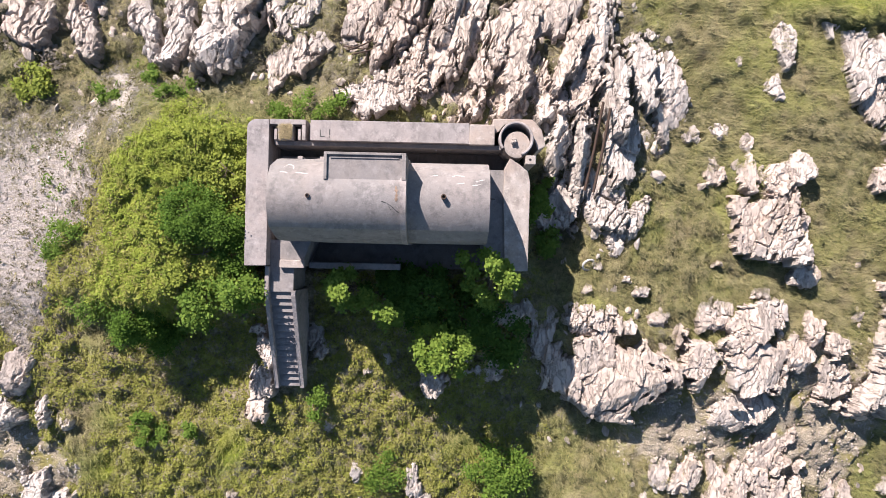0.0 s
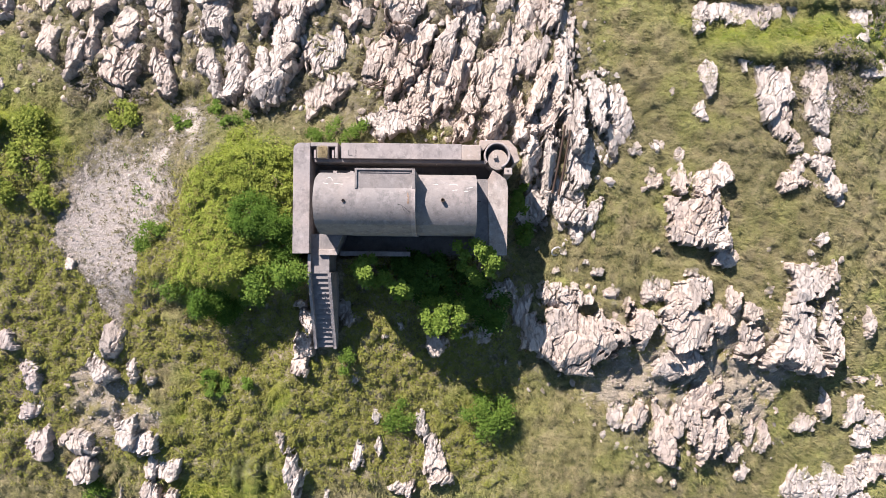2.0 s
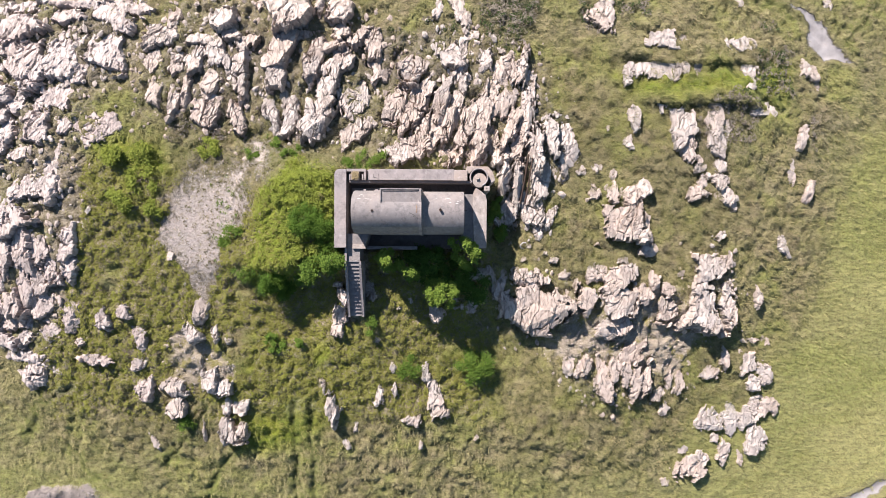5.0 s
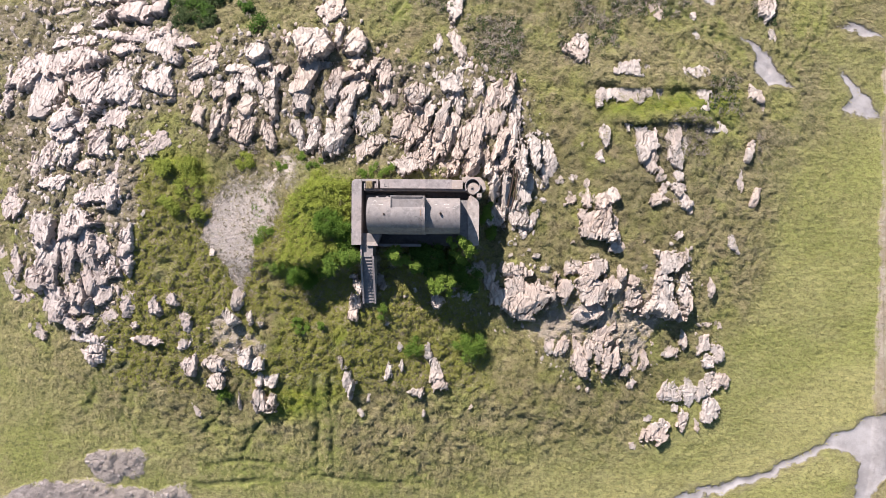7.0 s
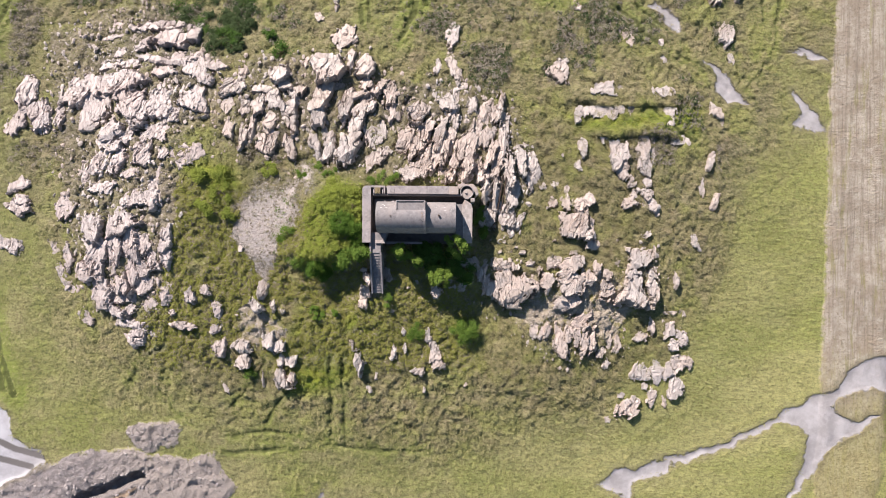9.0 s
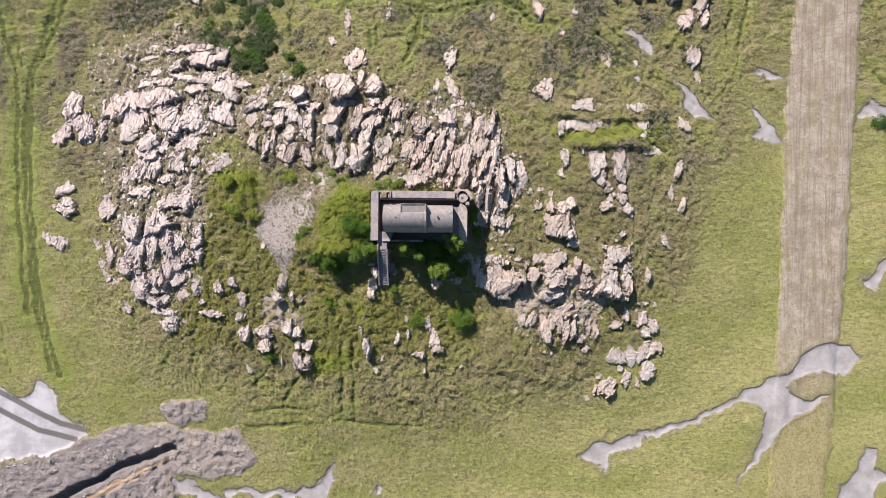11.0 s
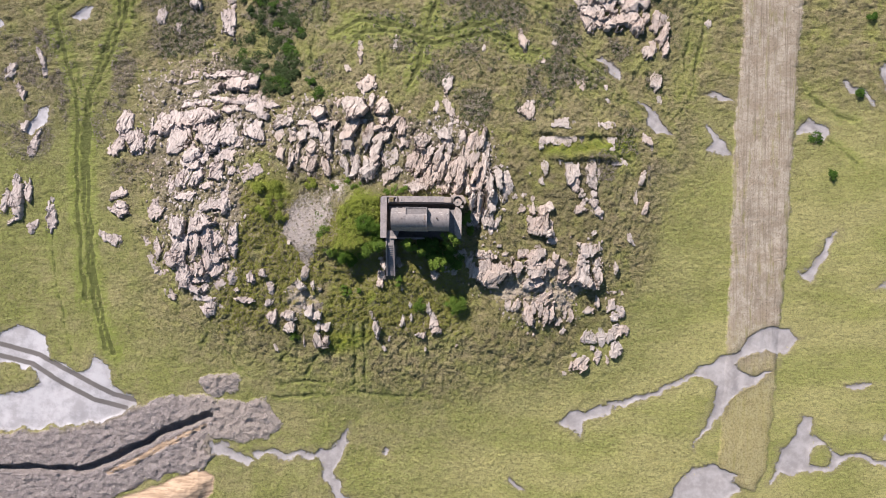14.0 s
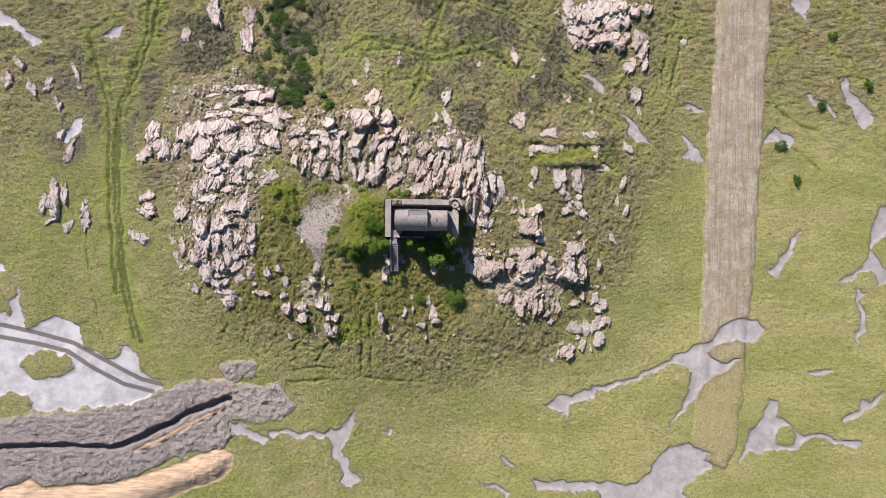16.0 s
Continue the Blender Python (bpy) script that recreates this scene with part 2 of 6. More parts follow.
    mud = n.mix(n.ramp(n.math("ADD", n.attr("tyre"), n.math("MULTIPLY", jag, 0.5)), 0.2, 0.6), mud, (0.105, 0.095, 0.09))
    c = n.mix(mz, c, mud)
    worked = n.ramp(n.math("MAXIMUM", n.attr("spoil"), n.attr("strip")), -0.3, 0.3)
    h = n.math("ADD", n.math("MULTIPLY", fine, 0.6), n.math("MULTIPLY", speck, 0.25))
    h = n.math("ADD", h, n.math("MULTIPLY", n.math("MULTIPLY", clod, worked), 2.8))
    streak = n.math("MULTIPLY", streak, n.math("SUBTRACT", 1.0, worked))
    h = n.math("ADD", h, n.math("MULTIPLY", n.math("ADD", n.math("MULTIPLY", streak, 0.9), n.math("MULTIPLY", clump, 1.2)), n.math("SUBTRACT", 1.0, n.math("MULTIPLY", n.attr("marsh"), 0.45))))
    h = n.math("MULTIPLY", h, n.math("SUBTRACT", 1.0, n.math("MULTIPLY", mz, 0.85)))
    h = n.math("MULTIPLY", h, n.math("SUBTRACT", 1.0, n.math("MULTIPLY", gz, 0.6)))
    h = n.math("MULTIPLY", h, n.math("SUBTRACT", 1.0, n.math("MULTIPLY", n.ramp(n.attr("sand"), -0.3, 0.3), 0.7)))
    return n.done(c, h, 0.3, 1.0)


def thin(n, colour, share):
    """Lets light through leaves and blades."""
    t = n.add("ShaderNodeBsdfTranslucent")
    n.put(t.inputs["Color"], colour)
    m = n.add("ShaderNodeMixShader")
    m.inputs[0].default_value = share
    n.t.links.new(n.b.outputs[0], m.inputs[1])
    n.t.links.new(t.outputs[0], m.inputs[2])
    n.t.links.new(m.outputs[0], n.t.nodes["Material Output"].inputs["Surface"])


def make_leaf(name, a, b, lit):
    n = Nodes(name, 0.75)
    n.b.inputs["Specular IOR Level"].default_value = 0.12
    c = n.mix(n.island(), a, b)
    c = n.mix(n.math("MULTIPLY", n.ramp(n.noise(2.1, 4, 0.65), 0.5, 0.68), 0.6), c, tuple(k * 0.55 for k in a))
    c = n.mix(n.ramp(n.noise(1.4, 4, 0.6), 0.4, 0.7), c, lit)
    thin(n, c, 0.3)
    return n.done(c)


def make_grass():
    n = Nodes("grass blades", 0.65)
    c = grass_colour(n)
    c = n.mix(n.ramp(n.island(), 0.0, 1.0), n.mix(0.4, c, (0.05, 0.05, 0.012)), n.mix(0.35, c, (0.42, 0.35, 0.16)))
    thin(n, c, 0.25)
    return n.done(c)


ground_mat, grass_mat = make_ground(), make_grass()
# dark scrub leaves; also deepen the shade on trees below the bunker
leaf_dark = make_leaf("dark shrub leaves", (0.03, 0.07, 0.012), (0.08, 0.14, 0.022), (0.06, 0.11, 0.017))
leaf_mid = make_leaf("green shrub leaves", (0.06, 0.115, 0.018), (0.15, 0.21, 0.034), (0.105, 0.165, 0.026))
leaf_yellow = make_leaf("yellow green leaves", (0.13, 0.17, 0.028), (0.26, 0.285, 0.055), (0.2, 0.23, 0.04))
leaf_tree = make_leaf("tree leaves", (0.08, 0.14, 0.022), (0.2, 0.26, 0.045), (0.14, 0.2, 0.034))
leaf_deep = make_leaf("deep green shrub leaves", (0.04, 0.085, 0.012), (0.1, 0.165, 0.022), (0.075, 0.13, 0.016))
leaf_scrub = make_leaf("dull scrub leaves", (0.03, 0.05, 0.02), (0.075, 0.1, 0.035), (0.055, 0.08, 0.026))
tuft_leaf = make_leaf("dry tuft leaves", (0.07, 0.06, 0.03), (0.16, 0.135, 0.07), (0.1, 0.095, 0.035))
grey_leaf = make_leaf("dead heather twigs", (0.15, 0.125, 0.1), (0.3, 0.26, 0.22), (0.24, 0.21, 0.17))
herb_leaf = make_leaf("lush herb leaves", (0.165, 0.215, 0.032), (0.31, 0.345, 0.065), (0.245, 0.285, 0.046))
heath_leaf = make_leaf("heath leaves", (0.165, 0.165, 0.04), (0.3, 0.28, 0.09), (0.235, 0.245, 0.05))


def plain(name, colour, rough=0.8, metal=0.0, scale=12.0):
    n = Nodes(name, rough)
    n.b.inputs["Metallic"].default_value = metal
    v = n.noise(scale, 4, 0.65)
    return n.done(n.mix(n.ramp(v, 0.35, 0.7), colour, tuple(k * 0.6 for k in colour)), v, 0.01, 0.6)


bark = plain("bark", (0.16, 0.12, 0.085))
rust = plain("rusty iron", (0.07, 0.045, 0.034), 0.75, 0.2)
clod_soil = plain("dug soil", (0.33, 0.285, 0.268), 0.95)
straw = plain("dry straw", (0.3, 0.235, 0.13))
soot = plain("dark paint", (0.05, 0.05, 0.05))
rust_stain = plain("rust stained render", (0.2, 0.14, 0.105))
lichen = plain("white lime patch", (0.5, 0.47, 0.45))


# ---- number helpers ----
def lattice(ix, iy, iz, seed):
    h = (ix * 374761393 + iy * 668265263 + iz * 2147483647 + seed * 1274126177) & 0xFFFFFFFF
    h = ((h ^ (h >> 13)) * 1274126177) & 0xFFFFFFFF
    return ((h ^ (h >> 16)) & 0xFFFF) / 65535.0


def value_noise(p, seed=0):
    """Smooth noise from 0 to 1 at the rows of p."""
    i = np.floor(p).astype(np.int64)
    f = p - i
    f = f * f * (3 - 2 * f)
    out = 0
    for dx in (0, 1):
        for dy in (0, 1):
            for dz in (0, 1):
                w = (f[:, 0] if dx else 1 - f[:, 0]) * (f[:, 1] if dy else 1 - f[:, 1]) * (f[:, 2] if dz else 1 - f[:, 2])
                out = out + w * lattice(i[:, 0] + dx, i[:, 1] + dy, i[:, 2] + dz, seed)
    return out


def fbm(p, octaves=4, seed=0, gain=0.5):
    out, amp, total = 0, 1.0, 0.0
    for k in range(octaves):
        out = out + amp * value_noise(p * 2.03 ** k, seed + k)
        total += amp
        amp *= gain
    return out / total


def flat(x, y, scale):
    return np.stack([x * scale, y * scale, np.zeros_like(x)], 1)


def smooth(a, b, v):
    q = np.clip((v - a) / (b - a), 0, 1)
    return q * q * (3 - 2 * q)


def seg_distance(x, y, pts, closed):
    best = np.full(x.shape, 1e9)
    ends = list(zip(pts, pts[1:] + pts[:1])) if closed else list(zip(pts, pts[1:]))
    for (ax, ay), (bx, by) in ends:
        ux, uy = bx - ax, by - ay
        t = np.clip(((x - ax) * ux + (y - ay) * uy) / (ux * ux + uy * uy + 1e-9), 0, 1)
        best = np.minimum(best, np.hypot(x - ax - t * ux, y - ay - t * uy))
    return best


def area(x, y, polys, reach=4.0):
    """How far inside the outlines each place lies, in metres; outside below nought, down to -reach."""
    out = np.full(x.shape, -reach)
    for pts in polys:
        xs, ys = [p[0] for p in pts], [p[1] for p in pts]
        k = np.where((x > min(xs) - reach) & (x < max(xs) + reach) & (y > min(ys) - reach) & (y < max(ys) + reach))[0]
        if not len(k):
            continue
        px, py = x[k], y[k]
        inside = np.zeros(len(k), bool)
        for (ax, ay), (bx, by) in zip(pts, pts[1:] + pts[:1]):
            if ay != by:
                inside ^= ((ay > py) != (by > py)) & (px < (bx - ax) * (py - ay) / (by - ay) + ax)
        d = seg_distance(px, py, pts, True)
        out[k] = np.maximum(out[k], np.where(inside, d, -d))
    return np.maximum(out, -reach)


def lines(x, y, paths, half):
    """1 along the paths, fading to 0 at the distance half."""
    out = np.zeros(x.shape)
    for pts in paths:
        xs, ys = [p[0] for p in pts], [p[1] for p in pts]
        k = np.where((x > min(xs) - half) & (x < max(xs) + half) & (y > min(ys) - half) & (y < max(ys) + half))[0]
        if len(k):
            out[k] = np.maximum(out[k], 1 - np.clip(seg_distance(x[k], y[k], pts, False) / half, 0, 1))
    return out


# ---- plan of the place: outlines in metres ----
MUD_WEST = [
    [(-86.6, -1.8), (-77.0, -6.7), (-74.5, -10.7), (-73.2, -15.2), (-72.4, -17.5), (-70.4, -16.1), (-67.9, -15.4), (-65.4, -15.8), (-62.8, -18.5), (-62.3, -21.0), (-59.7, -22.7), (-56.7, -22.7), (-54.8, -20.6), (-53.2, -21.9), (-51.7, -25.4), (-48.1, -27.9), (-51.1, -29.9), (-54.6, -31.5), (-62.1, -32.0), (-71.2, -32.7), (-86.2, -33.1)],
]
MUD_SOUTH = [
    [(-19.9, -35.5), (-16.4, -34.8), (-13.4, -30.8), (-15.2, -35.5), (-16.4, -38.5), (-14.8, -41.0), (-12.8, -44.0), (-14.8, -45.8), (-17.0, -44.8), (-15.8, -43.0), (-16.9, -40.0), (-18.6, -38.5), (-18.9, -36.5)],
    [(-8.6, -34.9), (-7.9, -34.2), (-7.2, -34.9), (-7.9, -35.7)],
    [(-37.0, -34.3), (-33.0, -34.7), (-28.9, -36.7), (-29.9, -37.7), (-33.0, -36.4), (-36.0, -35.8)],
    [(19.7, -30.7), (21.6, -28.7), (25.1, -27.9), (29.1, -27.2), (28.2, -28.9), (24.2, -30.0), (23.2, -32.5), (21.7, -31.3)],
    [(12.2, -39.1), (14.8, -41.1), (13.8, -41.4), (11.7, -39.9)],
    [(8.3, -43.5), (10.8, -44.2), (13.3, -46.2), (12.3, -46.9), (10.3, -44.9)],
]
MUD_CREEK = [
    [(41.6, -22.7), (43.1, -20.7), (47.1, -19.1), (49.1, -17.1), (52.1, -15.0), (55.1, -13.8), (57.6, -14.5), (58.6, -16.0), (58.1, -17.5), (55.1, -19.0), (55.7, -20.5), (53.2, -23.1), (49.2, -24.6), (47.2, -27.1), (45.7, -29.2), (43.8, -31.7), (42.1, -34.0), (43.2, -30.7), (45.0, -27.2), (45.4, -24.2), (44.6, -23.0)],
    [(17.3, -43.6), (23.3, -43.7), (34.4, -43.9), (38.4, -42.1), (39.8, -39.3), (42.3, -37.0), (45.8, -37.2), (49.4, -39.7), (49.9, -41.2), (46.4, -42.2), (43.9, -44.8), (44.5, -46.5), (44.0, -52.3), (31.5, -52.4), (29.4, -45.4), (25.4, -45.3), (17.8, -45.6)],
]
MUD_EAST = [
    [(55.3, -35.1), (57.3, -33.0), (58.3, -30.5), (59.3, -29.0), (60.8, -29.5), (61.3, -32.0), (63.4, -33.5), (65.9, -34.9), (69.4, -34.4), (67.4, -35.4), (65.4, -36.4), (62.9, -38.0), (60.4, -37.5), (57.4, -38.1), (54.4, -39.1)],
    [(58.0, -5.9), (60.5, -4.9), (61.1, -2.4), (62.9, -0.3), (64.9, 2.2), (64.4, 0.2), (62.9, -1.9), (62.5, -4.9), (61.0, -6.9)],
    [(78.4, 5.4), (82.9, 8.4), (85.0, 2.5), (79.0, 0.4), (77.5, -1.7), (79.0, -4.7), (83.1, -7.6), (77.1, -8.7), (75.6, -10.7), (74.6, -7.7), (71.1, -7.8), (75.0, -5.7), (77.0, -2.7), (77.4, 2.4)],
]
MUD_NORTH = [
    [(71.6, 27.4), (72.6, 28.4), (73.6, 25.9), (75.7, 23.9), (77.7, 21.9), (76.7, 20.4), (75.2, 19.6), (73.7, 21.4), (72.1, 24.9)],
    [(31.8, 21.6), (34.8, 20.2), (36.9, 17.8), (37.9, 16.5), (35.3, 16.5), (33.3, 19.1)],
    [(43.1, 18.4), (44.6, 17.0), (45.6, 15.5), (47.7, 13.5), (45.1, 13.5), (43.1, 13.9), (44.1, 15.4)],
    [(58.2, 18.2), (60.2, 19.2), (62.7, 18.2), (62.7, 15.7), (60.7, 15.2), (59.7, 17.2), (57.7, 16.3)],
    [(61.9, 43.3), (65.4, 43.4), (65.2, 38.3), (63.4, 40.3)],
    [(-79.1, 39.5), (-75.1, 36.5), (-70.5, 33.1), (-72.0, 32.5), (-76.1, 35.5), (-80.1, 35.9)],
    [(-59.5, 34.7), (-58.0, 36.2), (-55.5, 36.3), (-56.5, 34.7), (-58.5, 33.9)],
    [(-64.8, 19.6), (-62.8, 20.6), (-63.3, 17.1), (-65.8, 15.5), (-67.3, 16.5), (-64.8, 18.1)],
    [(42.5, 23.3), (45.6, 23.3), (48.1, 22.2), (45.1, 22.5)],
]
CREEK_LINES = [
    [(28.1, -27.6), (34.1, -25.8), (38.1, -24.3), (42.1, -22.2)],
    [(68.4, -34.7), (72.4, -36.1), (75.4, -36.5)],
    [(72.9, -32.3), (75.9, -30.8), (78.8, -27.7)],
    [(74.9, -8.7), (75.6, -13.7), (75.4, -17.7)],
    [(-29.0, -35.7), (-23.9, -36.3), (-19.9, -35.7)],
    [(25.7, 28.6), (27.3, 27.6), (28.4, 25.6)],
    [(65.6, 25.3), (69.7, 22.3)],
    [(67.2, -23.9), (69.7, -23.3)],
]
SPOIL = [
    [(-86.2, -33.4), (-71.2, -33.2), (-62.1, -32.4), (-54.6, -31.3), (-48.1, -27.9), (-44.1, -27.1), (-37.1, -26.4), (-27.9, -27.0), (-25.5, -29.5), (-25.0, -31.6), (-27.0, -33.6), (-33.0, -34.2), (-37.0, -33.8), (-35.0, -36.2), (-37.5, -38.8), (-44.0, -39.9), (-52.0, -43.0), (-56.9, -45.1), (-67.0, -45.7), (-72.0, -44.8), (-77.0, -46.6), (-86.0, -47.5)],
    [(-37.8, -24.2), (-37.0, -23.1), (-32.9, -22.2), (-31.1, -23.0), (-31.4, -25.0), (-36.0, -26.4), (-37.6, -26.0)],
]
SAND = [
    [(-86.0, -49.0), (-77.0, -46.6), (-71.5, -44.4), (-70.0, -45.9), (-56.9, -45.1), (-46.9, -41.9), (-38.0, -38.3), (-35.7, -39.8), (-35.9, -42.3), (-37.9, -44.3), (-43.9, -46.4), (-48.9, -48.5), (-61.9, -52.7), (-85.9, -56.0)],
    [(-53.5, -39.2), (-47.0, -35.9), (-42.0, -33.1), (-36.6, -30.8), (-37.5, -31.9), (-43.0, -34.8), (-48.0, -37.6), (-52.5, -39.5)],
]
TRENCH = [
    [(-86.1, -39.6), (-75.1, -38.9), (-57.0, -38.6), (-53.0, -37.5), (-47.0, -34.4), (-42.1, -31.8), (-36.6, -29.8)],
]
STRIP = [
    [(49.2, 48.2), (49.0, 32.1), (48.4, 22.1), (47.7, 13.0), (47.5, 2.0), (47.3, -8.1), (47.1, -18.1), (46.4, -28.2), (45.8, -37.2), (47.9, -39.7), (51.9, -41.1), (53.4, -37.1), (54.5, -28.1), (55.1, -18.0), (56.4, -2.9), (57.2, 12.1), (58.2, 32.2), (59.3, 48.3)],
]
GRAVEL = [
    [(-21.1, 5.5), (-23.4, 2.2), (-23.2, -0.3), (-21.3, -3.2), (-19.5, -5.0), (-18.6, -2.4), (-18.6, -0.3), (-16.5, 1.0), (-15.8, 5.1), (-17.5, 5.9)],
    [(-16.6, 7.7), (-14.2, 7.0), (-14.7, 5.1), (-15.8, 5.1)],
]
SCREE = [
    [(9.6, -8.6), (11.6, -5.6), (14.4, -6.0), (19.0, -4.2), (21.6, -5.4), (22.6, -9.0), (21.6, -12.6), (17.5, -11.6), (11.6, -10.3), (9.2, -9.9)],
    [(-21.8, -8.1), (-19.9, -9.8), (-17.6, -11.0), (-18.9, -13.3), (-21.2, -12.8), (-23.4, -10.5), (-22.7, -8.7)],
]
OUTCROP = [
    [(-16.1, 20.4), (-10.4, 21.6), (-4.6, 17.5), (2.7, 17.0), (7.8, 15.3), (9.0, 11.3), (11.2, 9.1), (10.1, 5.1), (7.6, 0.6), (5.1, 1.1), (4.5, 5.1), (2.8, 6.3), (-4.5, 6.2), (-7.9, 8.3), (-12.3, 7.7), (-17.4, 9.4), (-21.3, 10.5), (-25.2, 10.4), (-27.2, 15.0), (-20.8, 20.5)],
    [(-47.6, 24.1), (-36.3, 28.7), (-26.0, 20.5), (-26.1, 15.6), (-30.1, 9.2), (-30.1, 2.0), (-31.7, -4.8), (-36.2, -10.8), (-41.3, -8.5), (-43.4, -1.4), (-44.7, 6.8)],
    [(5.7, -3.4), (11.9, -4.2), (19.0, -4.5), (20.4, -8.0), (16.3, -9.7), (10.3, -8.5), (5.7, -7.7)],
    [(10.4, -10.6), (21.1, -10.4), (21.9, -13.4), (15.3, -14.5), (11.1, -12.7)],
    [(21.6, -1.3), (25.7, -2.2), (26.3, -8.1), (22.3, -8.6)],
]
LUSH = [
    [(14.8, 14.1), (30.9, 15.1), (31.4, 13.0), (17.1, 12.4)],
    [(-12.5, 5.6), (-8.7, 5.2), (-8.5, -0.7), (-10.6, -3.5), (-14.6, -4.6), (-15.5, -2.9), (-14.9, -0.2), (-15.2, 2.0)],
    [(-1.1, -9.8), (4.6, -9.7), (4.1, -13.3), (0.7, -13.6)],
    [(-29.5, 7.5), (-23.5, 8.2), (-22.3, 5.4), (-25.6, 1.5), (-28.3, 3.1)],
    [(-15.8, -8.0), (-10.1, -8.0), (-5.6, -9.1), (-5.1, -12.7), (-12.7, -18.7), (-17.5, -18.8), (-17.7, -13.3)],
]
RUTS = [
[(-51.7, 40.7), (-51.8, 35.9), (-53.5, 30.8), (-55.4, 25.7), (-57.2, 20.7), (-57.4, 14.7), (-57.4, 7.7), (-56.8, 0.6), (-56.2, -6.4), (-55.2, -13.4), (-53.4, -19.4)],
    [(-49.9, 40.8), (-51.0, 34.8), (-52.6, 29.7), (-54.8, 25.3), (-56.5, 20.2), (-56.6, 14.6), (-56.5, 7.6), (-55.9, 0.6), (-55.5, -6.4), (-54.2, -13.4), (-52.1, -19.9)],
    [(-62.0, 34.6), (-60.8, 28.7), (-58.9, 22.6), (-58.5, 16.7), (-58.6, 10.6), (-58.3, 2.6), (-57.6, -4.4), (-56.7, -11.4)],
    [(-16.4, 32.1), (-13.7, 33.8), (-12.1, 34.2), (-7.6, 33.4), (-4.4, 32.4), (-1.9, 31.8), (1.3, 32.0), (5.0, 33.3), (7.9, 33.9)],
    [(-3.2, 30.3), (0.7, 30.3), (4.4, 31.4), (7.6, 32.2), (10.1, 31.2), (12.0, 29.3), (15.9, 29.2)],
    [(0.6, 41.6), (-0.7, 37.5), (-2.2, 33.3), (-2.8, 29.2), (-3.3, 25.8), (-4.8, 22.9)],
    [(-13.5, 31.2), (-11.6, 32.3), (-7.6, 32.0), (-4.1, 31.1), (-1.9, 30.7)],
]
FAINT_RUTS = [
    [(-63.0, 33.2), (-61.5, 35.7), (-59.1, 37.2), (-55.6, 38.4), (-51.8, 40.3)],
    [(-59.4, 32.2), (-58.9, 27.7), (-57.8, 21.7)],
    [(-19.6, 41.2), (-20.1, 35.3), (-20.2, 29.9), (-20.2, 26.4)],
    [(-18.4, 41.2), (-19.3, 37.4), (-19.3, 32.5)],
    [(3.7, 41.5), (9.5, 39.6), (12.7, 38.0), (15.9, 36.2), (19.8, 33.9)],
    [(5.7, 41.6), (11.4, 39.9), (15.2, 37.9), (19.2, 35.6)],
    [(-9.7, 29.2), (-9.4, 25.0)],
    [(-8.7, 29.4), (-8.6, 25.4)],
    [(20.6, 28.3), (24.1, 25.4), (28.1, 21.9), (31.7, 20.1)],
    [(22.2, 29.5), (25.7, 26.5), (29.7, 23.6)],
    [(42.9, 36.0), (41.5, 28.0), (40.7, 22.9), (38.9, 19.8), (37.4, 18.6)],
    [(40.8, 36.0), (39.7, 29.0), (39.0, 22.9)],
    [(58.6, 25.2), (61.2, 22.2), (64.7, 19.8), (67.7, 19.1)],
    [(58.6, 19.1), (62.8, 16.2), (67.7, 12.2)],
    [(-26.4, -26.4), (-12.9, -25.4), (-1.0, -26.1)],
    [(-12.7, -14.4), (-12.9, -25.4)],
    [(-11.2, -14.4), (-11.4, -25.4)],
    [(-20.8, -22.7), (-19.2, -20.1), (-16.7, -17.5)],
    [(-24.8, -24.3), (-20.8, -23.7), (-16.8, -23.8)],
    [(24.0, 16.2), (28.0, 12.9), (30.6, 11.5)],
    [(26.2, 24.0), (31.2, 21.1), (35.3, 18.2)],
    [(-37.3, -18.0), (-35.5, -14.9), (-32.4, -13.4)],
    [(-24.7, -20.5), (-22.0, -17.6), (-20.5, -14.6)],
    [(-33.7, -19.0), (-31.8, -21.5), (-29.8, -22.9)],
    [(-62.6, 5.6), (-62.0, -7.5), (-59.3, -19.5)],
]
TYRES = [
    [(-86.4, -15.8), (-77.4, -17.2), (-71.3, -18.5), (-64.3, -20.3), (-58.2, -23.5), (-52.2, -26.6), (-47.1, -27.8)],
    [(-86.4, -18.3), (-77.4, -19.4), (-71.3, -20.4), (-65.3, -21.8), (-60.2, -25.0), (-55.2, -27.5), (-50.1, -28.8)],
]
ISLANDS = [(-69, -24.2, 4.4, 2.2), (-75, -31.5, 3.6, 2.3), (-77, -11.5, 2.2, 3.8), (52.3, -20.4, 3.2, 1.8), (62.6, -35.2, 1.8, 1.6), (76.5, -7.5, 1.9, 1.7)]

SCARPS = [(14.4, 28.4, 15.6, 0.6), (17.2, 28.5, 11.8, 0.65), (16.5, 22.5, 18.2, 0.4)]


